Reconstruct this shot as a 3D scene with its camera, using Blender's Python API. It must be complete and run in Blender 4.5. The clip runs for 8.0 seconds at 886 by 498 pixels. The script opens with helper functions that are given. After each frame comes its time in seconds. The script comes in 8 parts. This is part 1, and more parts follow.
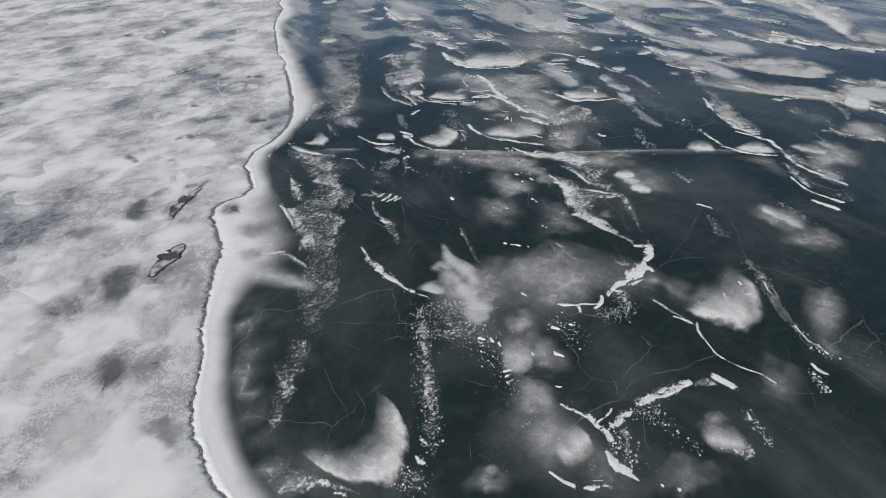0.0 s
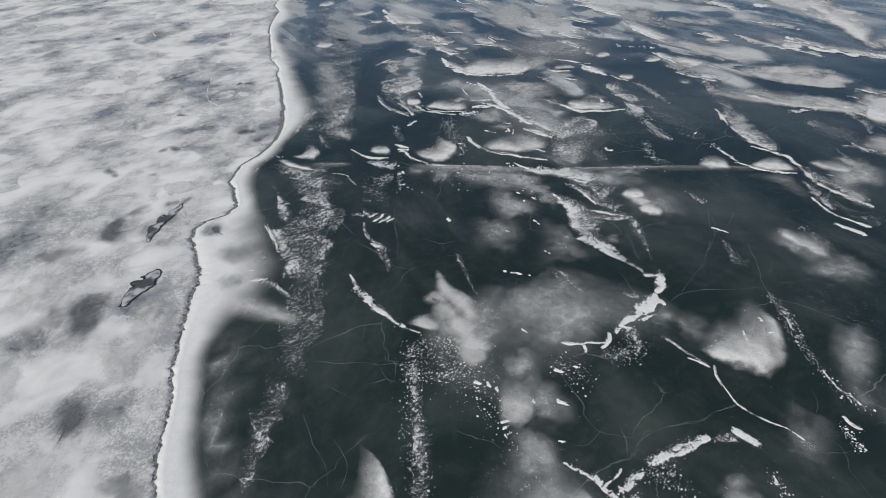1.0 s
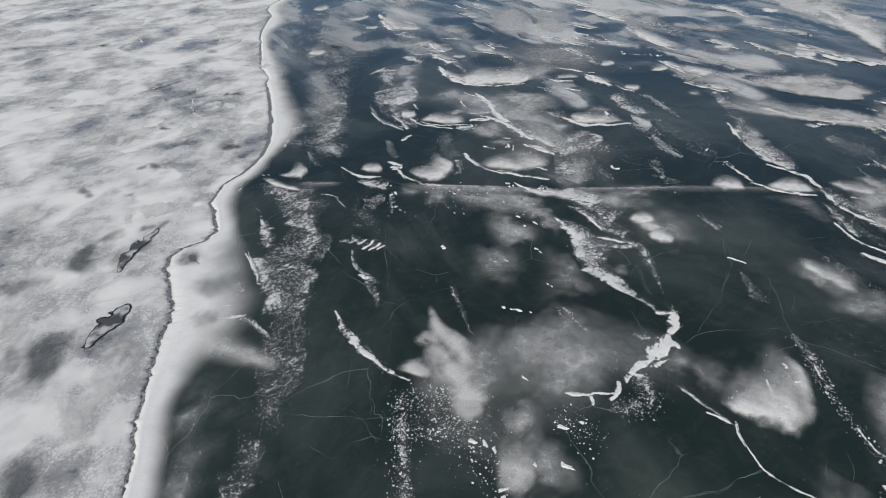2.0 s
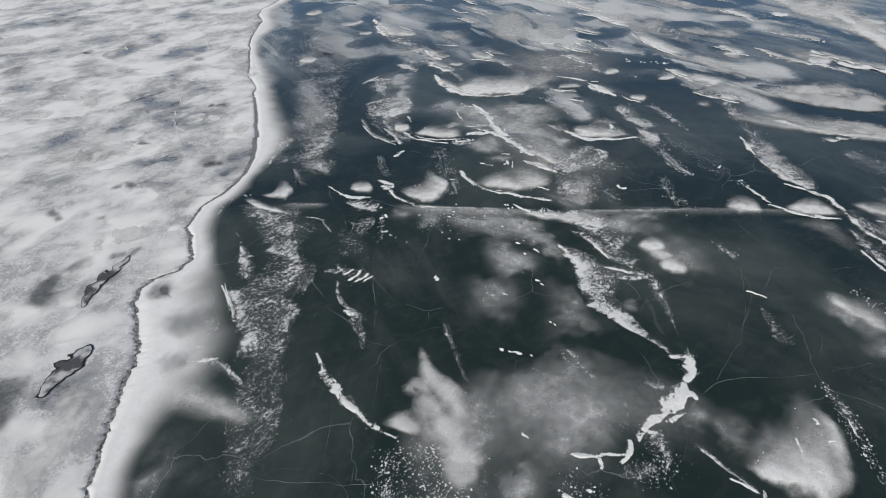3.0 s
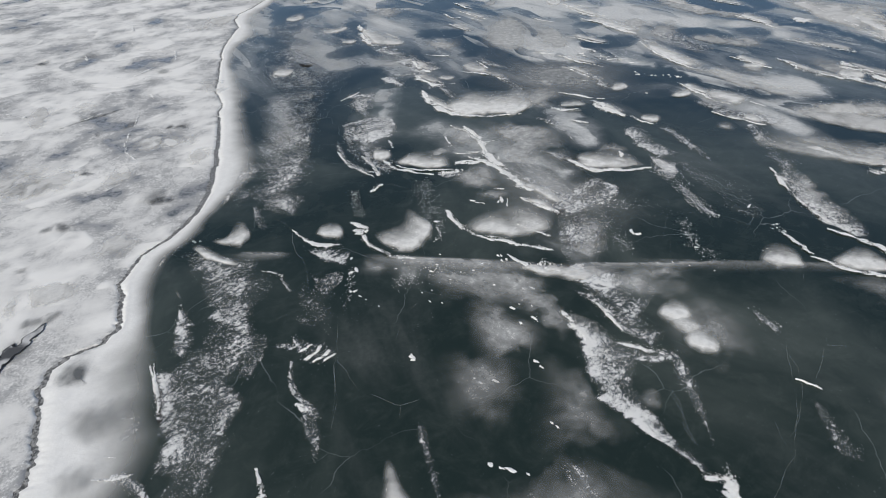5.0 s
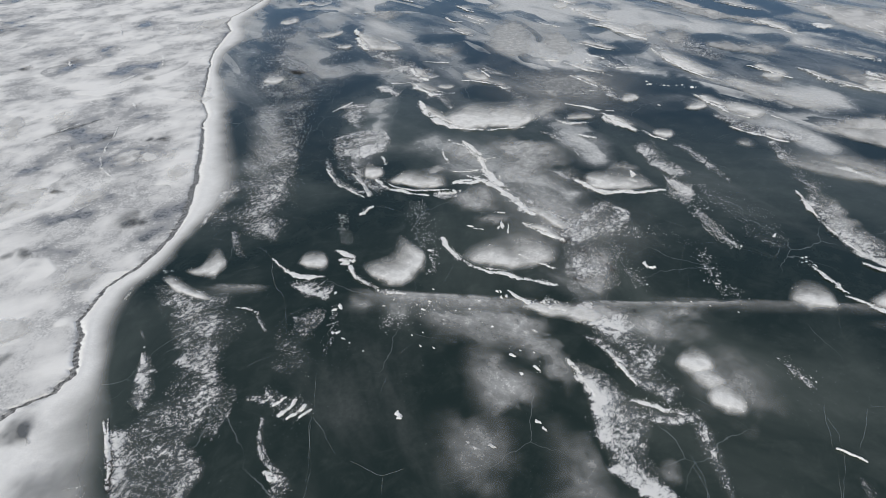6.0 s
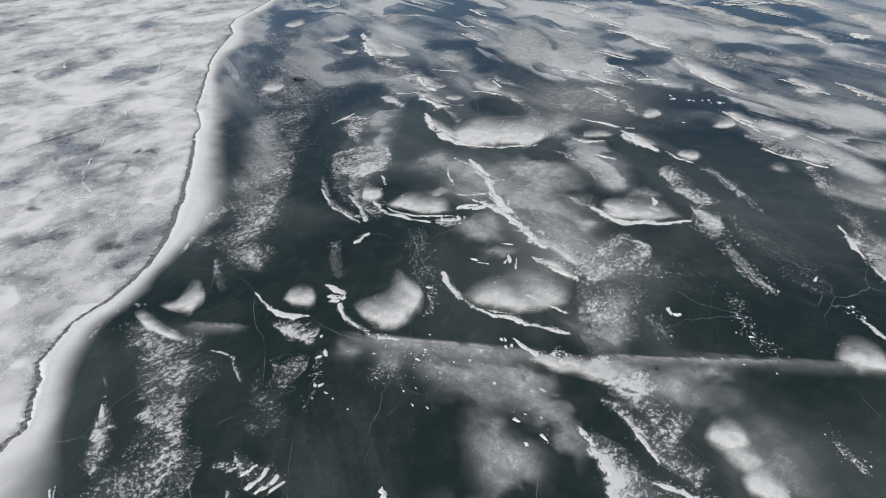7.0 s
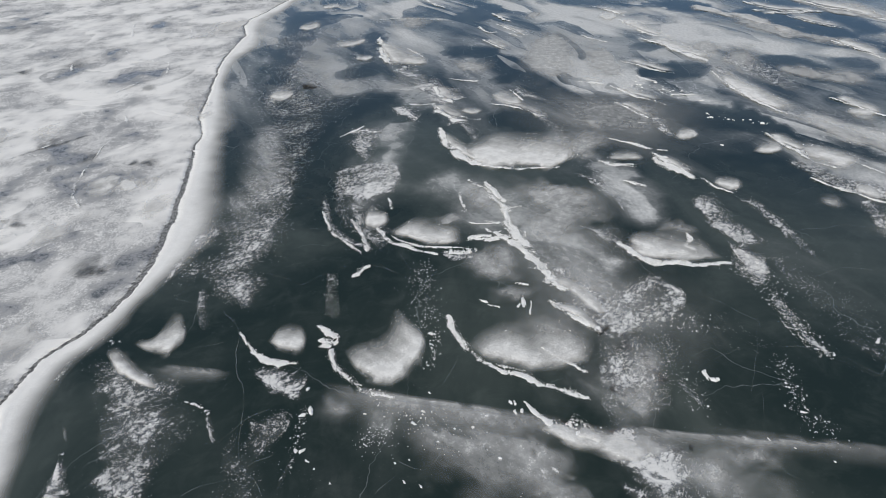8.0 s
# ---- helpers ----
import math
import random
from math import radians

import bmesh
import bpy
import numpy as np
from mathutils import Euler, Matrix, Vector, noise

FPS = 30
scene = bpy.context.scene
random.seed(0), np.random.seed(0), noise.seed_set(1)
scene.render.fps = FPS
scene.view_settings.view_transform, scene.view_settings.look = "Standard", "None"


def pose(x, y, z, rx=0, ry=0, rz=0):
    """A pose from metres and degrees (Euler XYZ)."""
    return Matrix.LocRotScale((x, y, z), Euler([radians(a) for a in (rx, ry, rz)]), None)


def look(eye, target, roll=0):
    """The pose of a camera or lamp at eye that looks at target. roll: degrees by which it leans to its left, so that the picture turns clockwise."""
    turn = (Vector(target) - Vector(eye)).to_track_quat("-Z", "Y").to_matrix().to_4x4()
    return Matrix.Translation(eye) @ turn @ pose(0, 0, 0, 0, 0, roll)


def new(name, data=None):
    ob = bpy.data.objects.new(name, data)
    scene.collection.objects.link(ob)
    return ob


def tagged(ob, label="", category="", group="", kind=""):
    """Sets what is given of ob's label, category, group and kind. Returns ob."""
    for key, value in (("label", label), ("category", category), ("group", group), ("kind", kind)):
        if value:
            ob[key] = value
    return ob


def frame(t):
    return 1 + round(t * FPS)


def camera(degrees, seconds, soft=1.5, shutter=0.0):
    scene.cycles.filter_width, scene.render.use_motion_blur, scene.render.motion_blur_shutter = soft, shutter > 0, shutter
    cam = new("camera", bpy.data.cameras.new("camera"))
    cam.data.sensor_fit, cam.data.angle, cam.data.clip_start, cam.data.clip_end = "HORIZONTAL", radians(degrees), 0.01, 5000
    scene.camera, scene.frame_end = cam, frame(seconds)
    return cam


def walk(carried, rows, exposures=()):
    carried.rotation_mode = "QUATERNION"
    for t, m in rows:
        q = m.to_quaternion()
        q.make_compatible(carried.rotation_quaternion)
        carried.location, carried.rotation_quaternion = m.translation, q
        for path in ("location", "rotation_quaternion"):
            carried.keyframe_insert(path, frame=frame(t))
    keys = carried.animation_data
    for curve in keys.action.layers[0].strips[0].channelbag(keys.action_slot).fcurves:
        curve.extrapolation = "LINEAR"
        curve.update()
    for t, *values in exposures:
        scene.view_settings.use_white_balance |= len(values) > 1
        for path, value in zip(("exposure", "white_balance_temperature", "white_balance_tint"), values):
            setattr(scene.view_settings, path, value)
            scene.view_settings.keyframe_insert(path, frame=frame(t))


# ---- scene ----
cam = camera(78.5, 8.0, soft=0.6)
PATH = [
    (0, (0.25, -0.433, 16.075), (0.232, 1.142, 14.843), -2.5),
    (0.5, (0.44, 0.732, 15.966), (0.417, 2.306, 14.733), -2.5),
    (1, (0.648, 1.871, 15.913), (0.619, 3.444, 14.678), -2.5),
    (1.5, (0.81, 3.084, 15.873), (0.779, 4.656, 14.637), -2.5),
    (3, (1.31, 6.752, 15.589), (1.276, 8.325, 14.353), -2.7),
    (3.5, (1.484, 7.994, 15.469), (1.448, 9.565, 14.232), -2.7),
    (4, (1.658, 9.254, 15.297), (1.625, 10.824, 14.059), -2.7),
    (4.5, (1.911, 10.528, 15.113), (1.878, 12.097, 13.873), -2.8),
    (6, (2.556, 14.434, 14.652), (2.507, 15.999, 13.408), -2.8),
    (6.5, (2.77, 15.799, 14.471), (2.704, 17.364, 13.227), -2.7),
    (7, (2.959, 17.169, 14.404), (2.868, 18.73, 13.157), -2.6),
    (7.5, (3.124, 18.584, 14.311), (2.993, 20.14, 13.062), -2.6),
    (8, (3.32, 19.948, 14.133), (3.156, 21.501, 12.884), -2.6),
]
walk(cam, [(t, look(eye, target, roll)) for t, eye, target, roll in PATH],
     exposures=[(0.0, -0.06, 7030, 8), (4.3, 0.06, 7030, 8), (8.0, 0.09, 7030, 8)])

# ---- world, sun, exposure ----
SUN_ELEV, SUN_AZ = 45.0, 200.0      # degrees; azimuth clockwise from the walk's heading

world = bpy.data.worlds.new("winter_sky")
scene.world = world
world.use_nodes = True
wn = world.node_tree.nodes
sky = wn.new("ShaderNodeTexSky")
sky.sky_type, sky.sun_disc = "NISHITA", False
sky.sun_elevation, sky.sun_rotation = radians(SUN_ELEV), radians(SUN_AZ)
sky.air_density, sky.dust_density, sky.ozone_density, sky.altitude = 1.0, 0.05, 4.0, 2200
wn["Background"].inputs["Strength"].default_value = 0.102
world.node_tree.links.new(sky.outputs[0], wn["Background"].inputs["Color"])

sun = new("sun", bpy.data.lights.new("sun", "SUN"))
sun.data.energy, sun.data.angle, sun.data.color = 2.74, radians(0.6), (1.0, 0.945, 0.85)
sa, se = radians(SUN_AZ), radians(SUN_ELEV)
sun.matrix_world = look((math.sin(sa) * math.cos(se) * 200, math.cos(sa) * math.cos(se) * 200, math.sin(se) * 200), (0, 0, 0))


# ---- materials ----
class Nodes:
    """A short hand for building one node material."""

    def __init__(self, name):
        self.m = bpy.data.materials.new(name)
        self.m.use_nodes = True
        self.t = self.m.node_tree
        self.b = self.t.nodes["Principled BSDF"]
        self.out = self.t.nodes["Material Output"]
        self.pos = self.t.nodes.new("ShaderNodeNewGeometry").outputs["Position"]

    def put(self, socket, value):
        if isinstance(value, bpy.types.NodeSocket):
            self.t.links.new(value, socket)
        elif isinstance(value, (tuple, list)) and len(value) == 3 and socket.type == "RGBA":
            socket.default_value = (*value, 1)
        else:
            socket.default_value = value

    def node(self, kind, **ins):
        n = self.t.nodes.new(kind)
        for k, v in ins.items():
            self.put(n.inputs[k], v)
        return n

    def mapped(self, scale=(1, 1, 1), turn=0.0, shift=(0, 0, 0)):
        n = self.t.nodes.new("ShaderNodeMapping")
        n.vector_type = "POINT"
        self.put(n.inputs["Vector"], self.pos)
        n.inputs["Scale"].default_value, n.inputs["Location"].default_value = scale, shift
        first = self.t.nodes.new("ShaderNodeVectorRotate")
        first.rotation_type = "Z_AXIS"
        self.put(first.inputs["Vector"], self.pos)
        first.inputs["Angle"].default_value = radians(-turn)
        self.put(n.inputs["Vector"], first.outputs[0])
        return n.outputs[0]

    def noise(self, scale, detail=4, rough=0.55, vector=None, warp=0.0):
        n = self.node("ShaderNodeTexNoise", Vector=vector or self.pos, Scale=scale, Detail=detail, Roughness=rough, Distortion=warp)
        return n.outputs[0]

    def math(self, op, a, b=0.0, clamp=False):
        n = self.t.nodes.new("ShaderNodeMath")
        n.operation, n.use_clamp = op, clamp
        self.put(n.inputs[0], a), self.put(n.inputs[1], b)
        return n.outputs[0]

    def step(self, value, lo, hi, to0=0.0, to1=1.0, smooth=True):
        n = self.t.nodes.new("ShaderNodeMapRange")
        n.interpolation_type = "SMOOTHSTEP" if smooth else "LINEAR"
        for k, v in (("Value", value), ("From Min", lo), ("From Max", hi), ("To Min", to0), ("To Max", to1)):
            self.put(n.inputs[k], v)
        return n.outputs[0]

    def mix(self, fac, a, b):
        n = self.t.nodes.new("ShaderNodeMix")
        n.data_type = "RGBA"
        self.put(n.inputs["Factor"], fac), self.put(n.inputs[6], a), self.put(n.inputs[7], b)
        return n.outputs[2]

    def attr(self, name):
        n = self.t.nodes.new("ShaderNodeAttribute")
        n.attribute_name = name
        return n.outputs["Fac"]

    def bump(self, height, strength, distance):
        return self.node("ShaderNodeBump", Height=height, Strength=strength, Distance=distance).outputs[0]

    def done(self, **ins):
        for k, v in ins.items():
            self.put(self.b.inputs[k.replace("_", " ")], v)
        return self.m


def lake_ice():
    """Clear black ice with milky clouds, trapped air and healed hairline cracks."""
    n = Nodes("black_ice")
    cloud = n.step(n.noise(0.12, 6, 0.55, n.mapped((1, 0.6, 1), 15), 0.7), 0.42, 0.72)
    mottle = n.step(n.noise(0.9, 8, 0.7, n.mapped((1, 1.2, 1), 20), 0.5), 0.44, 0.72)
    milk = n.math("MULTIPLY", n.math("ADD", cloud, n.math("MULTIPLY", mottle, 0.25)), 0.6, True)
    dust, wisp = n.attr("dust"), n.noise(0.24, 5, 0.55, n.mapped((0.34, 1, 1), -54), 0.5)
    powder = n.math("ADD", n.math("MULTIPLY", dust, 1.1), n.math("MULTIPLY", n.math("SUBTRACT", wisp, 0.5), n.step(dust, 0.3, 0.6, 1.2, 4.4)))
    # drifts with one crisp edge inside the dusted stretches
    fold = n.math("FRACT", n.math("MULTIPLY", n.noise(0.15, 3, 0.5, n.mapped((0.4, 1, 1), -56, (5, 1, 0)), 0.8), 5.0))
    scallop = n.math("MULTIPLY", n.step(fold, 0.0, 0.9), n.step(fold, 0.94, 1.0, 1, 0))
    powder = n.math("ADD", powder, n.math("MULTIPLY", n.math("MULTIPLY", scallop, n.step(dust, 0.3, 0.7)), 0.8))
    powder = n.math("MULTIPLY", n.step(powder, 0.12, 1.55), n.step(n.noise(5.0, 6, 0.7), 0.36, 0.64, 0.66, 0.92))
    # grains of frost, close together where the dust is thick
    vec = n.mapped((0.8, 1.3, 1), -40)
    grit = n.math("ADD", n.math("MULTIPLY", n.noise(20.0, 2, 0.6, vec), 0.4), n.math("MULTIPLY", n.noise(3.4, 7, 0.74, vec, 0.4), 0.6))
    grit = n.step(n.math("ADD", grit, n.math("MULTIPLY", powder, 0.13)), 0.595, 0.615)
    worn = n.step(n.noise(0.22, 3, 0.5, n.mapped((0.4, 1, 1), -56, (2, 9, 0)), 0.5), 0.44, 0.58)
    powder = n.math("MAXIMUM", powder, n.math("MULTIPLY", n.math("MULTIPLY", grit, worn), n.step(dust, 0.12, 0.5, 0.0, 0.85)))
    vor = n.t.nodes.new("ShaderNodeTexVoronoi")
    vor.feature = "DISTANCE_TO_EDGE"
    wob = n.node("ShaderNodeTexNoise", Vector=n.pos, Scale=0.5, Detail=5)
    mixed = n.node("ShaderNodeVectorMath")
    mixed.operation = "MULTIPLY_ADD"
    n.put(mixed.inputs[0], wob.outputs["Color"]), n.put(mixed.inputs[1], (1.6, 1.6, 0)), n.put(mixed.inputs[2], n.pos)
    n.put(vor.inputs["Vector"], mixed.outputs[0])
    vor.inputs["Scale"].default_value = 0.22
    line = n.step(vor.outputs["Distance"], 0.001, 0.0035, 1, 0)
    patchy = n.step(n.noise(0.23, 2), 0.48, 0.62)
    line = n.math("MULTIPLY", line, patchy)
    specks = n.math("MULTIPLY", n.step(n.noise(9.0, 3, 0.65), 0.66, 0.71), n.step(n.noise(0.5, 4), 0.46, 0.66))
    white = n.math("ADD", n.math("MULTIPLY", line, 0.24), n.math("MULTIPLY", specks, 0.35), True)
    col = n.mix(milk, (0.0170, 0.0285, 0.0240), (0.112, 0.132, 0.119))
    col = n.mix(white, col, (0.45, 0.50, 0.52))
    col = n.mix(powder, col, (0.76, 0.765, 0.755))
    rough = n.math("ADD", n.step(n.noise(0.6, 5), 0.3, 0.8, 0.05, 0.18), n.math("MULTIPLY", powder, 0.6), True)
    return n.done(Base_Color=col, Roughness=rough, IOR=1.5, Normal=n.bump(n.noise(1.2, 4), 0.12, 0.02))


def snow_crusted():
    """Thin wind-packed snow: soft billows, blue-grey where the ice shows through, granular round the hollows."""
    n = Nodes("thin_snow_over_ice")
    big = n.noise(0.14, 3, 0.5, n.mapped((0.85, 1, 1), 35, (3, 7, 0)), 0.3)
    mid = n.noise(0.32, 3, 0.5, n.mapped((0.9, 1, 1), 20), 0.25)
    puff = n.noise(0.9, 4, 0.5, n.mapped((0.9, 1, 1), 10, (8, 1, 0)), 0.3)
    fine = n.noise(12.0, 4, 0.7)
    clump = n.noise(2.4, 6, 0.68, None, 0.4)
    # drifts that end in a crisp edge on one side and fade on the other
    fold = n.math("FRACT", n.math("MULTIPLY", n.noise(0.20, 2.0, 0.5, n.mapped((0.7, 1, 1), 30, (11, 2, 0)), 0.9), 4.0))
    scallop = n.math("MULTIPLY", n.step(fold, 0.0, 0.88), n.step(fold, 0.9, 0.98, 1, 0))
    scallop = n.math("MULTIPLY", scallop, n.step(n.noise(0.22, 2), 0.45, 0.62))
    v = n.math("ADD", n.math("MULTIPLY", big, 0.34), n.math("MULTIPLY", mid, 0.46))
    v = n.math("ADD", v, n.math("ADD", n.math("MULTIPLY", puff, 0.20), n.math("MULTIPLY", scallop, 0.085)))
    thick = n.step(n.math("ADD", v, n.math("MULTIPLY", n.math("SUBTRACT", clump, 0.5), 0.04)), 0.37, 0.62)
    col = n.mix(thick, (0.33, 0.335, 0.345), (0.875, 0.87, 0.85))
    # hollows where the wind has bared the ice
    hole = n.step(v, 0.46, 0.385)
    bare = n.math("MULTIPLY", hole, n.step(n.math("ADD", n.math("MULTIPLY", fine, 0.4), n.math("MULTIPLY", clump, 0.6)), 0.44, 0.60))
    col = n.mix(n.math("MULTIPLY", bare, 0.85), col, (0.085, 0.10, 0.108))
    # grains and flakes round the hollows and on wind-worn stretches
    g = n.math("ADD", n.math("MULTIPLY", fine, 0.6), n.math("MULTIPLY", clump, 0.4))
    worn = n.step(n.noise(0.33, 4, 0.6, None, 0.5), 0.58, 0.70)
    ring = n.math("MULTIPLY", n.step(v, 0.40, 0.46), n.step(v, 0.54, 0.47))
    flake = n.math("MULTIPLY", n.step(g, 0.53, 0.56), n.math("MAXIMUM", ring, n.math("MULTIPLY", worn, 0.8)))
    pit = n.math("MULTIPLY", n.step(g, 0.475, 0.445), n.math("MAXIMUM", n.math("MULTIPLY", ring, 0.9), worn))
    col = n.mix(n.math("MULTIPLY", pit, 0.6), col, (0.25, 0.26, 0.265))
    col = n.mix(n.math("MULTIPLY", flake, 0.55), col, (0.90, 0.90, 0.885))
    hgt = n.math("ADD", n.math("ADD", mid, n.math("MULTIPLY", scallop, 0.5)), n.math("ADD", n.math("MULTIPLY", clump, 0.22), n.math("MULTIPLY", fine, 0.16)))
    return n.done(Base_Color=col, Roughness=n.step(hole, 0.2, 1.0, 0.75, 0.22), Normal=n.bump(hgt, 0.35, 0.10))


def snow_film(name, white=(0.79, 0.79, 0.775), most=0.88, ragged=1.0, lo=0.06, hi=1.05, size=0.45, flakes=0.6, rough=0.09, relief=0.4, tone=0.72):
    """A film of blown snow that thins out to nothing at its ragged rim, with brighter flakes on the thick part."""
    n = Nodes(name)
    cover, dens = n.attr("cover"), n.attr("amount")
    wisp = n.noise(size * 1.6, 4, 0.55, n.mapped((1, 0.8, 1), -28), 0.8)
    fine = n.noise(15.0, 3, 0.7)
    clump = n.noise(2.6, 5, 0.65)
    v = n.math("ADD", n.math("MULTIPLY", cover, 1.15), n.math("MULTIPLY", n.math("SUBTRACT", wisp, 0.5), ragged))
    a = n.math("MULTIPLY", n.step(v, lo, hi), n.math("MULTIPLY", dens, 1.34))
    streak = n.noise(2.4, 5, 0.6, n.mapped((1, 0.22, 1), 62), 0.3)
    a = n.math("MULTIPLY", a, n.step(streak, 0.3, 0.7, 0.98, 1.05, False))
    a = n.math("MULTIPLY", a, n.step(n.noise(5.5, 5, 0.75), 0.3, 0.7, 1 - rough, 1 + rough, False))
    g = n.math("ADD", n.math("MULTIPLY", fine, 0.55), n.math("MULTIPLY", clump, 0.45))
    flake = n.math("MULTIPLY", n.step(g, 0.545, 0.57), n.step(v, 0.5, 0.95))
    flake = n.math("MULTIPLY", flake, n.math("MULTIPLY", dens, flakes))
    a = n.math("MULTIPLY", n.math("MAXIMUM", a, flake), n.step(cover, 0.0, 0.10))
    a = n.math("MINIMUM", a, most, True)
    col = n.mix(n.step(fine, 0.4, 0.65), (white[0] * 0.85, white[1] * 0.85, white[2] * 0.85), white)
    col = n.mix(n.step(wisp, 0.32, 0.62), (white[0] * tone, white[1] * tone, white[2] * tone), col)
    return n.done(Base_Color=col, Roughness=0.8, Alpha=a, Normal=n.bump(n.math("ADD", clump, n.math("MULTIPLY", fine, 0.2)), relief, 0.05))


def soft_snow(name, white=(0.80, 0.80, 0.785), most=0.92, wisps=0.45, flakes=0.5, grain=0.16, thin=1.4, tone=0.76, streaks=1.0):
    """Powder that lies in a smooth gradient from thick to bare, faintly streaked along the wind, with crusted flakes on the thick part."""
    n = Nodes(name)
    cover, dens = n.attr("cover"), n.attr("amount")
    wisp = n.noise(0.9, 5, 0.6, n.mapped((1, 0.6, 1), -62), 0.6)
    streak = n.noise(3.2, 5, 0.65, n.mapped((1, 0.16, 1), 62), 0.2)
    fine = n.noise(16.0, 3, 0.7)
    clump = n.noise(3.0, 5, 0.65)
    body = n.math("ADD", cover, n.math("MULTIPLY", n.math("SUBTRACT", wisp, 0.5), n.math("MULTIPLY", n.step(cover, 0.0, 0.5), wisps)))
    a = n.math("MULTIPLY", n.math("POWER", n.math("MAXIMUM", body, 0.0), thin), dens)
    a = n.math("MULTIPLY", a, n.step(streak, 0.32, 0.68, 1 - 0.14 * streaks, 1 + 0.1 * streaks, False))
    a = n.math("MULTIPLY", a, n.step(fine, 0.3, 0.7, 1 - grain, 1 + grain, False))
    g = n.math("ADD", n.math("MULTIPLY", fine, 0.5), n.math("MULTIPLY", clump, 0.5))
    flake = n.math("MULTIPLY", n.step(g, 0.555, 0.58), n.step(body, 0.55, 0.9))
    a = n.math("MAXIMUM", a, n.math("MULTIPLY", flake, n.math("MULTIPLY", dens, flakes)))
    a = n.math("MINIMUM", n.math("MULTIPLY", a, n.step(cover, 0.0, 0.08)), most, True)
    dim = (white[0] * tone, white[1] * tone, white[2] * tone)
    col = n.mix(n.step(clump, 0.38, 0.62), dim, white)
    col = n.mix(flake, col, (0.90, 0.90, 0.885))
    return n.done(Base_Color=col, Roughness=0.8, Alpha=a, Normal=n.bump(n.math("ADD", clump, n.math("MULTIPLY", fine, 0.25)), 0.35, 0.05))


def snow_crust_material():
    """Packed snow: solid along the crest, breaking up into clods and grains at the sides."""
    n = Nodes("snow_crust")
    cover, dens = n.attr("cover"), n.attr("amount")
    clod = n.noise(3.2, 7, 0.7, None, 0.4)
    grain = n.noise(13.0, 4, 0.7)
    v = n.math("MULTIPLY", n.math("MULTIPLY", cover, dens), 1.75)
    v = n.math("ADD", v, n.math("MULTIPLY", n.math("SUBTRACT", clod, 0.5), 1.6))
    v = n.math("ADD", v, n.math("MULTIPLY", n.math("SUBTRACT", grain, 0.5), 3.0))
    a = n.math("MULTIPLY", n.step(v, 0.92, 1.02), n.step(cover, 0.02, 0.12))
    return n.done(Base_Color=n.mix(n.step(grain, 0.35, 0.65), (0.80, 0.80, 0.79), (0.94, 0.94, 0.925)), Roughness=0.7, Alpha=a,
                  Normal=n.bump(n.math("ADD", clod, n.math("MULTIPLY", grain, 0.3)), 0.7, 0.08))


def frost_material():
    """Hoar frost: crisp grains in combed rows, close together in the thick of a sheet and strewn singly at its rim."""
    n = Nodes("hoar_frost")
    cover, dens = n.attr("cover"), n.attr("amount")
    vec = n.mapped((0.9, 1.1, 1), 40)
    grain = n.noise(30.0, 2, 0.6, vec)
    comb = n.noise(6.5, 6, 0.74, vec, 0.5)
    large = n.noise(0.55, 5, 0.6, n.mapped((0.9, 1.4, 1), 25), 0.5)
    p = n.math("MULTIPLY", n.math("MULTIPLY", cover, dens), n.step(large, 0.34, 0.62, 0.55, 1.1))
    g = n.math("ADD", n.math("MULTIPLY", grain, 0.38), n.math("MULTIPLY", comb, 0.62))
    short = n.math("SUBTRACT", g, n.math("SUBTRACT", 0.655, n.math("MULTIPLY", p, 0.165)))
    tooth = n.step(short, -0.004, 0.014)
    veil = n.math("MULTIPLY", n.step(p, 0.1, 1.2), 0.20)
    a = n.math("MAXIMUM", n.math("MULTIPLY", tooth, 0.90), veil)
    a = n.math("MULTIPLY", a, n.step(cover, 0.0, 0.10))
    col = n.mix(n.step(short, 0.0, 0.09), (0.50, 0.515, 0.53), (0.88, 0.88, 0.87))
    return n.done(Base_Color=col, Roughness=0.7, Alpha=a, Normal=n.bump(g, 0.6, 0.06))


def melt_material():
    """Refrozen water: a dark jagged rim round smooth grey ice with paler tongues."""
    n = Nodes("refrozen_melt")
    cover = n.attr("cover")
    v = n.math("ADD", cover, n.math("MULTIPLY", n.math("SUBTRACT", n.noise(3.5, 5, 0.65), 0.5), 0.5))
    a = n.step(v, 0.28, 0.32)
    inside = n.step(v, 0.42, 0.50)
    tongue = n.step(n.noise(1.6, 3, 0.5), 0.40, 0.60)
    col = n.mix(tongue, (0.09, 0.092, 0.095), (0.55, 0.555, 0.56))
    col = n.mix(inside, (0.03, 0.031, 0.032), col)
    return n.done(Base_Color=col, Roughness=0.25, IOR=1.31, Alpha=n.math("MULTIPLY", a, n.step(cover, 0.05, 0.12)))


def hair_material(name, colour):
    n = Nodes(name)
    cover, dens = n.attr("cover"), n.attr("amount")
    broken = n.step(n.noise(0.9, 4, 0.6), 0.38, 0.62, 0.02, 0.27)
    a = n.math("MULTIPLY", n.math("MULTIPLY", n.step(cover, 0.05, 0.7), dens), broken)
    return n.done(Base_Color=colour, Roughness=0.4, Alpha=a)


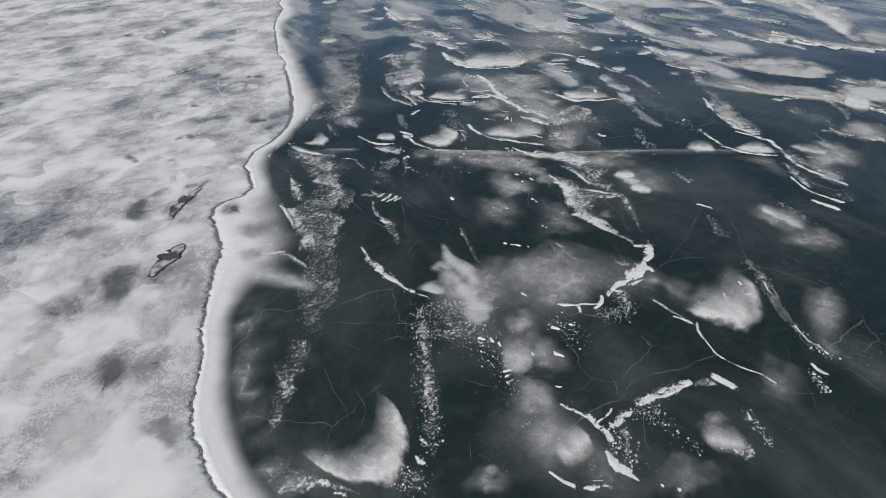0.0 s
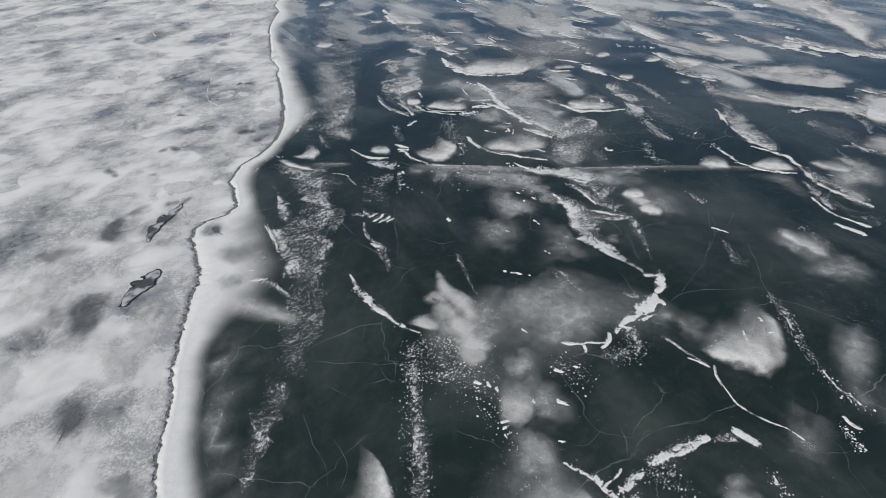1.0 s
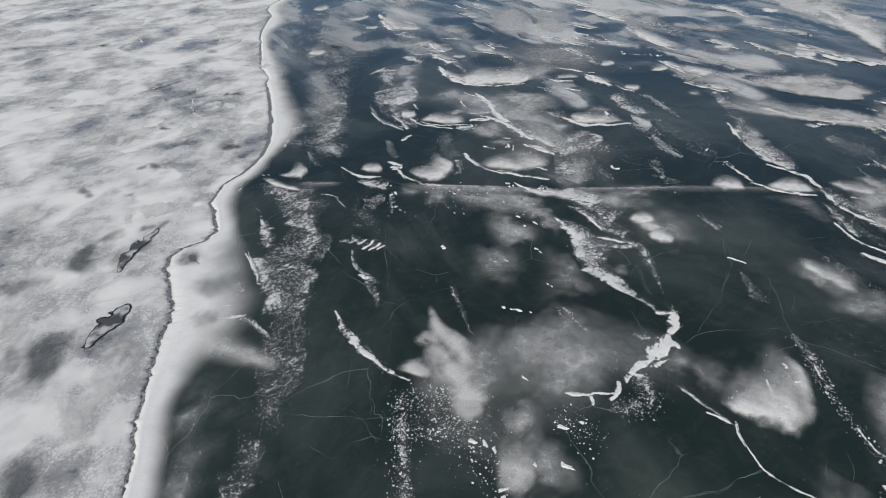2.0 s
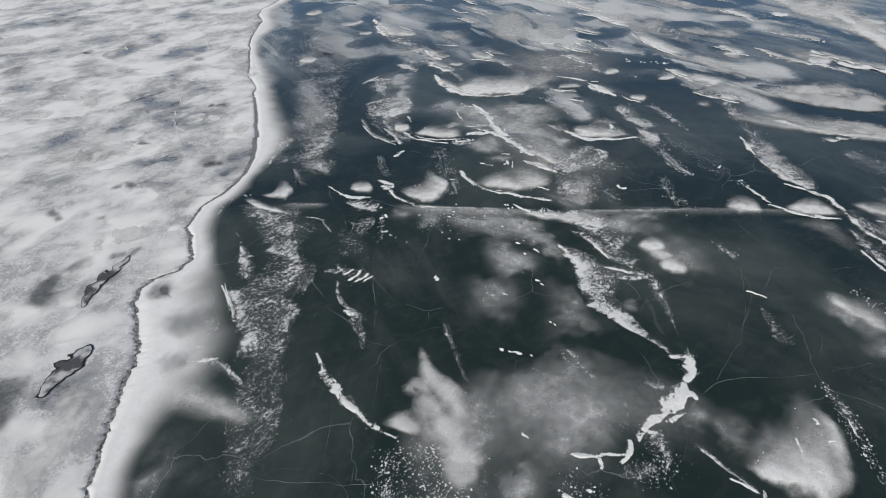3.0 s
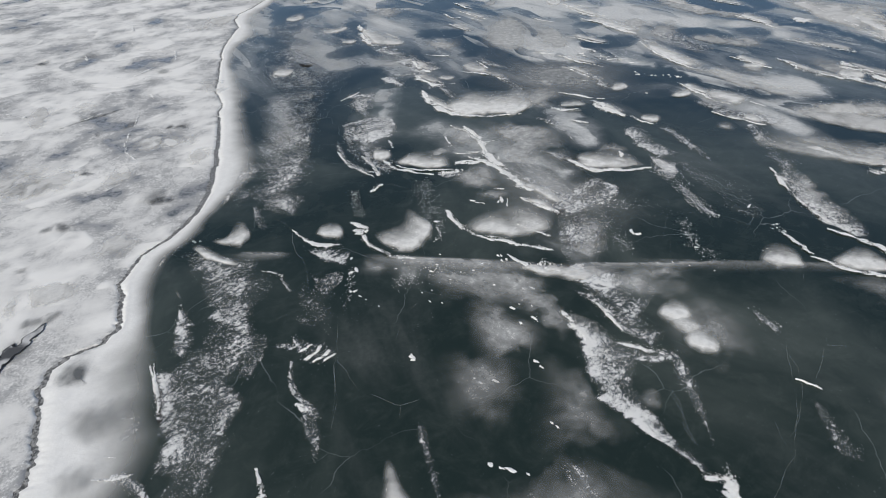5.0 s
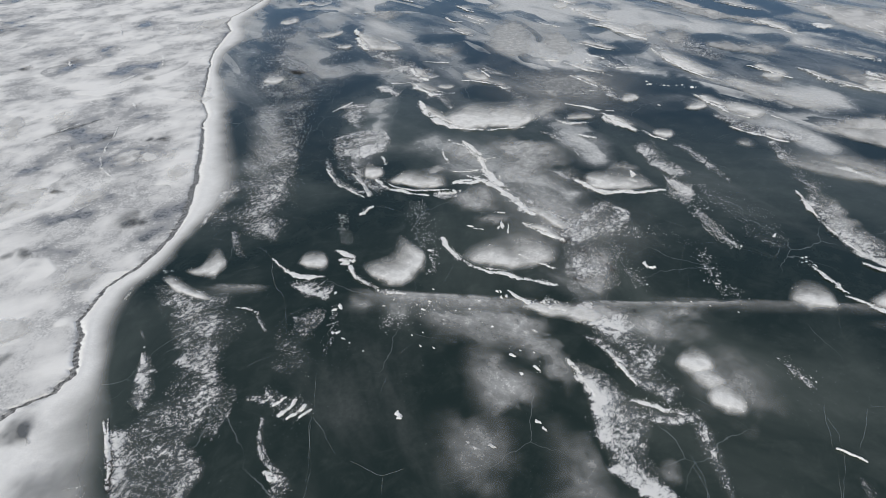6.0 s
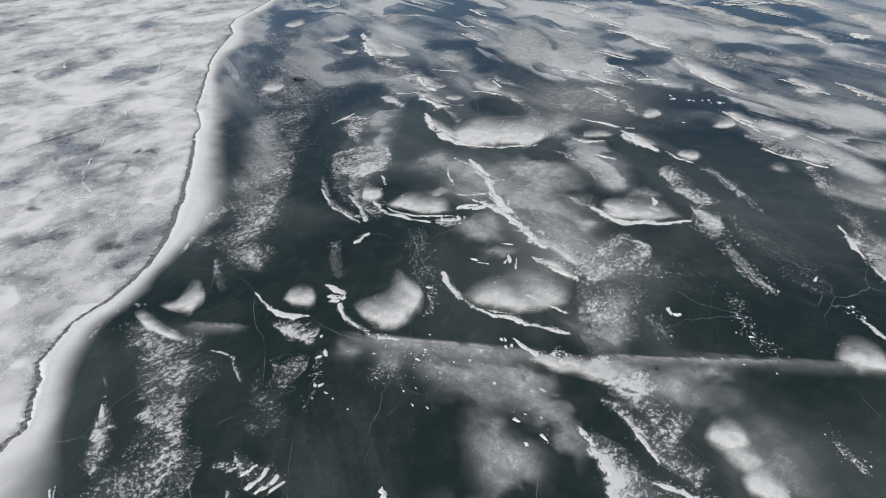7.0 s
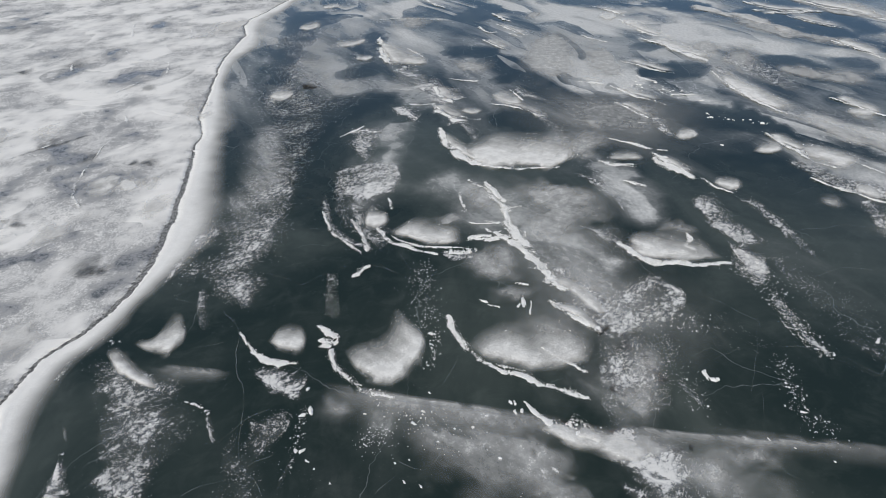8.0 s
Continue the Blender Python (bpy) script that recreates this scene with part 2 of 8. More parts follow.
ICE = lake_ice()
FIELD = snow_crusted()
FILM = snow_film("snow_film")
BERM = soft_snow("smooth_snow", (0.88, 0.88, 0.865), 0.98, 0.22, 0.0, 0.03, 1.35, 0.97, 0.0)
# Dark ice colour, tinted blue in place of reflected sky; also the bank's painted shading.
THIN_AND_SHADE = snow_film("bare_ice_and_shade_film", (0.115, 0.128, 0.138), 0.75, 1.3, 0.05, 1.4, 0.5, 0.7)
DRIFT = snow_film("drifted_snow", (0.84, 0.84, 0.825), 0.95, 1.4, 0.15, 1.0, 0.5, 0.6)
POWDER = soft_snow("blown_powder", (0.87, 0.87, 0.85), 0.95, tone=0.84)
SMOKE = soft_snow("powder_veil", (0.62, 0.63, 0.625), 0.7, 0.6, 0.0, 0.08, 1.5)
CRUST = snow_crust_material()
FROST = frost_material()
HAIR = hair_material("healed_crack", (0.50, 0.56, 0.57))
SEAM = hair_material("dark_seam", (0.10, 0.105, 0.11))
MELT = melt_material()


def rift_material():
    n = Nodes("wet_rift")
    g = n.noise(7.0, 6, 0.75)
    col = n.mix(n.step(g, 0.44, 0.56), (0.075, 0.077, 0.078), (0.38, 0.38, 0.375))
    return n.done(Base_Color=col, Roughness=0.5, Normal=n.bump(g, 0.8, 0.08))


RIFT = rift_material()


def lump_material(name, low, high):
    n = Nodes(name)
    g = n.noise(11.0, 4, 0.6)
    return n.done(Base_Color=n.mix(n.step(g, 0.35, 0.65), (low, low, low), (high, high, high * 0.99)), Roughness=0.7, Normal=n.bump(g, 0.6, 0.03))


LUMP = lump_material("packed_snow", 0.80, 0.90)
FROST_GRAIN = lump_material("frost_grain", 0.34, 0.72)


# ---- shapes ----
def as_mesh(name, verts, faces, material, cover=None, density=1.0, smooth=True):
    me = bpy.data.meshes.new(name)
    if cover is not None:
        # leave out what would be bare
        flat, f = np.asarray(cover).ravel(), np.asarray(faces)
        faces = f[flat[f].max(1) > 0.07].tolist()
    me.from_pydata([tuple(v) for v in verts], [], faces)
    if cover is not None:
        me.attributes.new("cover", "FLOAT", "POINT").data.foreach_set("value", np.asarray(cover, dtype=np.float32).ravel())
        me.attributes.new("amount", "FLOAT", "POINT").data.foreach_set("value", np.full(len(verts), density, dtype=np.float32))
    me.materials.append(material)
    if smooth:
        me.shade_smooth()
    return me


def grid_faces(rows, cols):
    i = np.arange((rows - 1) * (cols - 1))
    a = (i // (cols - 1)) * cols + i % (cols - 1)
    return np.stack([a, a + 1, a + cols + 1, a + cols], 1).tolist()


def spline(stations, step):
    """A smooth curve through stations (x, y, half width), sampled about every step metres."""
    p = np.array(stations, float)
    if len(p) == 2:
        p = np.array([p[0], p.mean(0), p[1]])
    q = np.vstack([2 * p[0] - p[1], p, 2 * p[-1] - p[-2]])
    out = []
    for i in range(1, len(q) - 2):
        n = max(2, int(np.hypot(*(q[i + 1] - q[i])[:2]) / step))
        t = np.linspace(0, 1, n, endpoint=False)[:, None]
        out.append(0.5 * (2 * q[i] + (q[i + 1] - q[i - 1]) * t + (2 * q[i - 1] - 5 * q[i] + 4 * q[i + 1] - q[i + 2]) * t ** 2
                          + (3 * q[i] - q[i - 1] - 3 * q[i + 1] + q[i + 2]) * t ** 3))
    out = np.vstack(out + [q[-2:-1]])
    out[:, 2] = np.maximum(out[:, 2], 0.02)
    return out


def lattice(ix, iy, seed):
    h = (ix.astype(np.int64) * 374761393 + iy.astype(np.int64) * 668265263 + seed * 1442695041) & 0xFFFFFFFF
    h = ((h ^ (h >> 13)) * 1274126177) & 0xFFFFFFFF
    return ((h ^ (h >> 16)) & 0xFFFF) / 65535.0 * 2 - 1


def value_noise(x, y, seed):
    fx, fy = np.floor(x), np.floor(y)
    tx, ty = x - fx, y - fy
    tx, ty = tx * tx * tx * (tx * (tx * 6 - 15) + 10), ty * ty * ty * (ty * (ty * 6 - 15) + 10)
    a, b = lattice(fx, fy, seed), lattice(fx + 1, fy, seed)
    c, d = lattice(fx, fy + 1, seed), lattice(fx + 1, fy + 1, seed)
    return (a + (b - a) * tx) * (1 - ty) + (c + (d - c) * tx) * ty


def cloud(x, y, size, seed, octaves=4, rough=0.55):
    """Fractal noise in about -1..1 whose largest features are size metres across."""
    total, amp, norm, k = 0.0, 1.0, 0.0, 1.0 / size
    for o in range(octaves):
        total = total + amp * value_noise(x * k + 17.3 * o, y * k - 9.1 * o, seed + o)
        norm += amp * amp
        amp, k = amp * rough, k * 2.03
    return total / math.sqrt(norm) * 1.25


LAYER = [0]
WIND = (math.cos(radians(-62)), math.sin(radians(-62)))


def band(name, stations, material, height, density=1.0, lean=0.0, wide=1.5, wander=0.0, ragged=0.5, hollow=0.3, rough=0.0, step=0.14, cap=1.0,
         grains=0, grain_size=0.035, spread=1.0, grain_name="frost_grit", grain_material=None, drift=0.0, stretch=1.0, uneven=0.0):
    """A low form along a spine: thickest over the crest, running out to nothing at a ragged rim. lean -1..1 shifts the crest across."""
    LAYER[0] += 1
    seed = int(abs(stations[0][0] * 310 + stations[0][1] * 170 + stations[-1][0] * 70)) % 100000
    most = max(p[2] for p in stations)
    first, last = np.array(stations[0], float), np.array(stations[-1], float)
    if wide > 1:
        # let the rim run out past the first and last station
        out0, out1 = first - np.array(stations[1]), last - np.array(stations[-2])
        run_out = (wide - 1) * 0.7 * most
        first[:2] += out0[:2] / max(np.hypot(*out0[:2]), 1e-6) * run_out
        last[:2] += out1[:2] / max(np.hypot(*out1[:2]), 1e-6) * run_out
    step = max(step, most / 18)
    s = spline([tuple(first), *stations[1:-1], tuple(last)], step)
    s[:, 2] *= wide
    if uneven:
        s[:, 2] *= np.clip(1 + uneven * cloud(s[:, 0], s[:, 1], max(5 * most, 0.5), seed + 7, 3), 0.35, 1.8)
    if wander:
        s[:, 0] += wander * cloud(s[:, 0], s[:, 1], 1.4, 3)
        s[:, 1] += wander * cloud(s[:, 0], s[:, 1], 1.4, 31)
    d = np.gradient(s[:, :2], axis=0)
    d /= np.maximum(np.hypot(d[:, 0], d[:, 1]), 1e-6)[:, None]
    side = np.stack([-d[:, 1], d[:, 0]], 1)
    run = np.concatenate([[0], np.cumsum(np.hypot(*np.diff(s[:, :2], axis=0).T))])
    cols = int(min(41, max(7, 2 * most * wide / step)))
    v = np.linspace(-1, 1, cols)
    xy = s[:, None, :2] + side[:, None, :] * (v[None, :, None] * s[:, None, 2:3])
    gx, gy = xy[..., 0], xy[..., 1]
    big = max(1.6 * most, 0.5)
    vv = v[None, :] + ragged * 0.55 * cloud(gx, gy, big, seed)
    ends = np.minimum(run, run[-1] - run)[:, None] + ragged * most * 0.7 * cloud(gx, gy, big, seed + 50)
    reach = min(max(most * wide * cap, 0.05), run[-1] * 0.5)
    fall = np.clip(ends / reach, 0, 1)
    lean = np.clip(lean + drift * (side[:, 0] * 0.3 - side[:, 1] * 0.95), -0.95, 0.95)[:, None]
    w = np.clip(np.where(vv < lean, (vv + 1) / (1 + lean + 1e-6), (1 - vv) / (1 - lean + 1e-6)), 0, 1)
    cover = (fall * fall * (3 - 2 * fall)) * (w * w * (3 - 2 * w))
    # streaks drawn out along the wind
    along, across = gx * WIND[0] + gy * WIND[1], -gx * WIND[1] + gy * WIND[0]
    cover = cover * (1 - hollow * 0.5 + hollow * cloud(along / 2.2, across, max(0.9 * most, 0.4), seed + 90))
    rim = np.clip(np.minimum(1 - np.abs(v)[None, :], np.minimum(run, run[-1] - run)[:, None] / max(reach, 0.01)) / 0.18, 0, 1)
    cover = np.clip(cover, 0, 1) * rim
    z = 0.002 + 0.0009 * (LAYER[0] % 40) + height * cover
    if rough:
        z = z + rough * cover * cloud(gx, gy, 0.5, seed + 5, 3)
    mid = s[len(s) // 2, :2]
    verts = np.dstack([xy - mid, z]).reshape(-1, 3)
    ob = new(name, as_mesh(name, verts, grid_faces(len(s), cols), material, cover, density))
    ob.location = (mid[0], mid[1], 0)
    if grains:
        area = float(np.sum(np.hypot(*np.diff(s[:, :2], axis=0).T) * 2 * s[1:, 2]))
        scatter(grain_name, ob, gx - mid[0], gy - mid[1], z, cover * density, gx, gy, int(area * grains), grain_size, spread, seed, grain_material or LUMP, stretch)
    return ob


def scatter(name, parent, px, py, pz, amount, gx, gy, tries, size, spread, seed, material, stretch=1.0):
    """Loose grains thrown over a form where it is thick enough, in ripples that lie across the wind."""
    rnd = np.random.default_rng(seed)
    i, j = rnd.integers(0, px.shape[0] - 1, tries), rnd.integers(0, px.shape[1] - 1, tries)
    a, b = rnd.random(tries), rnd.random(tries)

    def pick(g):
        return (g[i, j] * (1 - a) + g[i + 1, j] * a) * (1 - b) + (g[i, j + 1] * (1 - a) + g[i + 1, j + 1] * a) * b

    x, y, z, c, wx, wy = pick(px), pick(py), pick(pz), pick(amount), pick(gx), pick(gy)
    ripple = cloud(wx, wy * 1.8, 0.55, 77, 3) * 0.5 + cloud(wx, wy, 2.2, 78, 3) * 0.35
    keep = (c > 0.02) & (rnd.random(tries) < np.clip(c ** spread * 1.1 + ripple * 0.9 * np.minimum(1, c * 3), 0, 1))
    x, y, z = x[keep], y[keep], z[keep]
    m = len(x)
    if not m:
        return None
    r = size * np.clip(np.exp(rnd.normal(-0.25, 0.5, m)), 0.3, 3.0)
    t = rnd.random(m) * 6.283
    turn = rnd.normal(0.25, 0.35, m)
    cz, sz = np.cos(turn), np.sin(turn)
    verts = np.zeros((m, 5, 3))
    for k in range(4):
        ang, q = t + k * 1.571 + rnd.normal(0, 0.25, m), r * rnd.uniform(0.6, 1.25, m)
        gx_, gy_ = np.cos(ang) * q * stretch, np.sin(ang) * q * 0.75 / stretch ** 0.35
        verts[:, k, 0], verts[:, k, 1], verts[:, k, 2] = x + gx_ * cz - gy_ * sz, y + gx_ * sz + gy_ * cz, np.maximum(z - 0.01, 0.001)
    verts[:, 4, 0], verts[:, 4, 1], verts[:, 4, 2] = x + rnd.normal(0, 0.2, m) * r, y + rnd.normal(0, 0.2, m) * r, z + 0.55 * r
    base = (np.arange(m) * 5)[:, None, None]
    faces = (base + np.array([[0, 1, 4], [1, 2, 4], [2, 3, 4], [3, 0, 4]])[None]).reshape(-1, 3).tolist()
    me = bpy.data.meshes.new(name)
    me.from_pydata(verts.reshape(-1, 3).tolist(), [], faces)
    me.materials.append(material)
    ob = new(name, me)
    ob.parent = parent
    return tagged(ob, kind="stuff")


def evenly(stations, count):
    """A smooth curve through (x, y) stations, as count points at even steps."""
    s = spline([(x, y, 1.0) for x, y in stations], 0.1)[:, :2]
    run = np.concatenate([[0], np.cumsum(np.hypot(*np.diff(s, axis=0).T))])
    at = np.linspace(0, run[-1], count)
    return np.stack([np.interp(at, run, s[:, 0]), np.interp(at, run, s[:, 1])], 1), run[-1]


def loft(name, edge, tail, material, height, density, crisp=0.12, power=1.0, ragged=0.25, ends=0.2, grains=0, grain_size=0.012,
         spread=1.5, grain_name="snow_dust", grain_material=None):
    """A sheet of blown snow: full behind one edge, thinning away towards its tail."""
    LAYER[0] += 1
    seed = int(abs(edge[0][0] * 310 + edge[0][1] * 170 + tail[-1][0] * 70)) % 100000
    e, length = evenly(edge, 60)
    t, _ = evenly(tail, 60)
    width = float(np.hypot(*(t - e).T).mean())
    far = 0.5 * (e[:, 1].mean() + t[:, 1].mean())
    step = 0.07 + 0.0022 * max(far, 0)
    rows, cols = int(np.clip(length / step, 10, 110)), int(np.clip(1.25 * width / step, 8, 60))
    e, t = evenly(edge, rows)[0], evenly(tail, rows)[0]
    v = np.linspace(-0.15, 1.1, cols)
    xy = e[:, None, :] + (t - e)[:, None, :] * v[None, :, None]
    gx, gy = xy[..., 0], xy[..., 1]
    big = max(0.5 * width, 0.4)
    vv = v[None, :] + ragged * (0.30 * cloud(gx, gy, big, seed, 5, 0.65) + 0.10 * min(1.0, 0.5 / width) * cloud(gx, gy, 0.35, seed + 3))
    u = np.linspace(0, 1, rows)[:, None] + 0 * vv
    u = np.minimum(u, 1 - u) + ragged * 0.10 * cloud(gx, gy, big, seed + 50)
    fall = np.clip(1 - np.clip(vv, 0, 1), 0, 1) ** power
    rise, end = np.clip(vv / crisp, 0, 1), np.clip(u / max(ends, 0.01), 0, 1)
    q, w = np.linspace(0, 1, 60), np.clip(np.linspace(0, 1, 60) / crisp, 0, 1)
    peak = (w * w * (3 - 2 * w) * (1 - q) ** power).max()
    cover = rise * rise * (3 - 2 * rise) * fall / peak * end * end * (3 - 2 * end)
    along, across = gx * WIND[0] + gy * WIND[1], -gx * WIND[1] + gy * WIND[0]
    cover = cover * (0.92 + 0.16 * cloud(along / 2.0, across, max(0.5 * width, 0.4), seed + 90))
    rim = np.minimum(np.minimum(v + 0.15, 1.1 - v)[None, :] / 0.1, np.minimum(np.arange(rows), rows - 1 - np.arange(rows))[:, None] / 1.0)
    cover = np.clip(cover, 0, 1) * np.clip(rim, 0, 1)
    z = 0.002 + 0.0009 * (LAYER[0] % 40) + height * cover
    mid = xy.reshape(-1, 2).mean(0)
    ob = new(name, as_mesh(name, np.dstack([xy - mid, z]).reshape(-1, 3), grid_faces(rows, cols), material, cover, density))
    ob.location = (mid[0], mid[1], 0)
    if grains:
        tries = int(min(length * width * 1.25 * grains, 9000))
        scatter(grain_name, ob, gx - mid[0], gy - mid[1], z, cover * density, gx, gy, tries, grain_size, spread, seed, grain_material or LUMP)
    return ob


def dome(edge, tail, density=0.7, crisp=0.2, power=0.8, label="low smooth dome of blown snow with one crisp rim"):
    return tagged(loft("snow_dome", edge, tail, POWDER, 0.06, density * 1.4, crisp * 1.2, max(power, 0.8) * 1.3, 0.22, 0.24, 120, 0.014, 2.4), label, "snow patch", "domes of blown snow")


def veil(edge, tail, density=0.4, crisp=0.35, power=0.9, label="thin grey veil of blown snow over dark ice"):
    soft = crisp >= 0.25
    return tagged(loft("snow_veil", edge, tail, SMOKE, 0.008, density * (1.8 if soft else 1.7), 0.55 if soft else crisp, power * (0.6 if soft else 0.9), 0.6 if soft else 0.5 if crisp > 0.1 else 0.06, 0.5 if soft else 0.3),
                  label, "snow patch", "thin veils of blown snow")


def sheet(edge, tail, density=0.8, crisp=0.12, power=0.7, label="grainy sheet of hoar frost spread over dark ice"):
    return tagged(loft("frost_sheet", edge, tail, FROST, 0.015, density * 1.45, crisp * 2.2, max(power, 0.55), 0.5, 0.12, 150, 0.012, 1.3, "frost_grit", FROST_GRAIN),
                  label, "frost patch", "sheets of hoar frost")


def film(stations, density=0.6, lean=0.0, label="soft-edged film of blown snow lying on dark ice"):
    span = math.hypot(stations[-1][0] - stations[0][0], stations[-1][1] - stations[0][1]) / max(s[2] for s in stations)
    drawn = min(1.0, max(0.0, (span - 3) / 6))
    return tagged(band("snow_film", stations, FILM, 0.05, density, lean, 1.55, 0, 0.28 + 0.35 * drawn, 0.25 + 0.55 * drawn, drift=0.5, grains=190, grain_size=0.013, spread=2.4, grain_name="snow_dust"),
                  label, "snow patch", "blown snow patches on the ice")


HAZES, WINDOWS = [], []


def haze(stations, density=0.5, lean=0.0):
    HAZES.append((stations, density))


def clear(stations, amount=0.8):
    """A window of clear ice in the dusted stretches."""
    WINDOWS.append((stations, amount))


def crust(stations, density=1.0, lean=0.0, trail=None, label="bright white ridge of wind-packed snow on dark ice"):
    """A ridge, crisp on its near side and breaking into grit beyond; trail = (reach, density) of a drift behind it."""
    ob = band("snow_ridge", stations, CRUST, 0.035, density, lean, 3.2, 0.06, 0.5, 0.35, 0.03, 0.07, 0.6, 620, 0.011, 1.0, "snow_grit", drift=0.7, uneven=0.4)
    if trail:
        skirt = trailing(stations, *trail)
        skirt.parent, skirt.matrix_parent_inverse = ob, Matrix.Translation(-ob.location)
    return tagged(ob, label, "snow ridge", "packed snow ridges")


def trailing(stations, reach, density=0.6):
    """A drift whose sharp edge follows a ridge and which fades away on its far side over reach metres."""
    p = np.array(stations, float)
    d = np.gradient(p[:, :2], axis=0)
    d /= np.maximum(np.hypot(d[:, 0], d[:, 1]), 1e-6)[:, None]
    p[:, 0] += -d[:, 1] * reach * 0.45
    p[:, 1] += d[:, 0] * reach * 0.45
    p[:, 2] = abs(reach) * 0.55
    p[0, 2], p[-1, 2] = p[0, 2] * 0.4, p[-1, 2] * 0.6
    ob = band("snow_trail", [tuple(q) for q in p], FILM, 0.04, density, -0.8 if reach > 0 else 0.8, 1.0, 0, 0.3, 0.5, grains=160, grain_size=0.016, spread=1.6, grain_name="snow_dust")
    return tagged(ob, "soft grey snow trailing off one side of the ridge")


def thin(stations, density=0.6, lean=0.0, label="grey spot where the snow thins over dark ice"):
    ob = tagged(band("thin_snow_spot", stations, THIN_AND_SHADE, 0.004, density, lean, 1.8, 0, 0.45, 0.5), label, "bare patch", "thin spots in the snow field")
    ob.location.z = FIELD_Z
    return ob


# Flat dark film over the bank that paints in the shading of a hollow.
def shade_spot(stations, density=0.5, lean=0.0, label="soft grey shading of a hollow, painted on the smooth snow bank"):
    ob = band("hollow", stations, THIN_AND_SHADE, 0.004, density, lean, 1.8, 0, 0.3, 0.3)
    ob.location.z = 0.095
    ob.parent = BANK
    return tagged(ob, label)


def lobe(stations, density=0.8, lean=0.0, label="soft white tongue of the bank spreading over dark ice"):
    ob = band("lobe", stations, POWDER, 0.03, density * 1.7, lean, 1.9, 0, 0.18, 0.1)
    ob.parent = BANK
    return tagged(ob, label)


def bright(stations, density=0.7, lean=0.0, label="smooth bright drift of snow on the snow field"):
    ob = tagged(band("snow_drift", stations, DRIFT, 0.03, density, lean, 1.7, 0, 0.5, 0.5), label, "snow drift", "drifts on the snow field")
    ob.location.z = FIELD_Z
    return ob


def hairline(stations, density=1.0, label="thin pale healed crack in the black ice"):
    return tagged(band("ice_crack", stations, HAIR, 0.004, density, 0, 0.4, 0.09, 0, 0, cap=0.3), label, "ice crack", "healed cracks")


def melt_hole(stations, label="grey refrozen melt hole with a dark jagged rim in snow"):
    ob = tagged(band("melt_hole", stations, MELT, 0.004, 1.0, 0, 1.6, 0.12, 0.6, 0.1, step=0.05, cap=0.8), label, "melt hole", "melt holes in the snow")
    ob.location.z = FIELD_Z + 0.03
    return ob


def seam(stations, density=1.0, lean=0.0, label="fine dark crack line across the snow field"):
    ob = tagged(band("snow_crack", stations, SEAM, 0.004, density, 0, 0.6, 0.2, 0, 0, cap=0.3), label, "crack", "fine cracks in the snow field")
    ob.location.z = FIELD_Z + 0.035
    return ob


def crest(stations, density=0.9, lean=0.0, label="thin white crest of packed snow on the snow field"):
    ob = tagged(band("snow_crest", stations, CRUST, 0.02, density, lean, 2.2, 0.03, 0.6, 0.4, 0.0, 0.15, 0.6), label, "snow ridge", "crests on the snow field")
    ob.location.z = FIELD_Z + 0.01
    return ob


# ---- large structure ----
FIELD_Z = 0.06
SHORE = [(-11.93, -6.42), (-1.93, -6.12), (2.07, -5.72), (5.07, -5.92), (8.07, -6.82), (8.45, -7.35), (8.97, -7.74), (9.9, -8.34), (10.91, -8.91), (11.5, -9.11), (12.25, -9.27), (13.6, -9.49), (14.34, -9.63), (14.8, -9.96), (16.8, -10.36), (17.54, -10.5), (18.7, -10.66), (19.95, -10.8), (21.08, -11.02), (22.57, -11.78), (23.63, -12.34), (24.46, -12.46), (25.16, -11.99), (25.64, -11.18), (26.4, -10.84), (28.05, -11.52), (28.97, -12.05), (30.93, -11.95), (32.44, -11.04), (34.03, -10.6), (35.39, -10.6), (37.18, -10.77), (39.87, -11.38), (43.84, -12.49), (46.61, -13.38), (47.8, -13.5), (49.14, -14.18), (50.24, -14.85), (51.74, -15.14), (54.01, -15.74), (56.53, -16.41), (59.34, -17.16), (61.82, -17.49), (63.84, -17.58), (66.02, -17.67), (68.73, -18.84), (70.95, -18.98), (73.28, -18.16), (75.61, -17.8), (77.66, -17.28)]
BERM_EDGE = [(-12.38, -4.49), (-6.38, -3.99), (-2.38, -4.19), (1.62, -3.79), (4.62, -3.99), (7.62, -4.89), (8.04, -5.5), (8.65, -6.24), (9.65, -7.03), (10.98, -7.69), (12.47, -8.23), (14.15, -8.6), (16.1, -9.1), (17.6, -8.8), (19.2, -7.7), (20.6, -7.3), (21.6, -7.35), (22.7, -7.8), (23.9, -8.5), (25.2, -9.4), (26.6, -9.9), (27.74, -10.2), (29.27, -10.72), (30.46, -10.76), (31.58, -10.31), (32.48, -9.79), (34.78, -9.65), (36.16, -9.14), (37.68, -8.86), (40.46, -9.59), (42.01, -10.14), (45.48, -11.18), (49.56, -12.39), (52.62, -14.18), (53.16, -13.91), (55.49, -15.15), (59.32, -16.04), (61.41, -15.94), (63.1, -15.17), (66.73, -16.18), (70, -17.04), (75.14, -16.51), (77.58, -15.79)]


def shore_x(y):
    """Where the long rift runs: x by y, with a jagged wander."""
    p = np.array(SHORE)
    return np.interp(y, p[:, 0], p[:, 1]) + jag(y, 4.0, 1.3)


def jag(y, seed, size=1.0):
    return np.array([size * (0.10 * noise.noise((float(a) * 0.9, seed, 0)) + 0.07 * noise.noise((float(a) * 2.7, seed, 3)) + 0.08 * noise.noise((float(a) * 7, seed, 5)) + 0.04 * noise.noise((float(a) * 19, seed, 7))) for a in y])


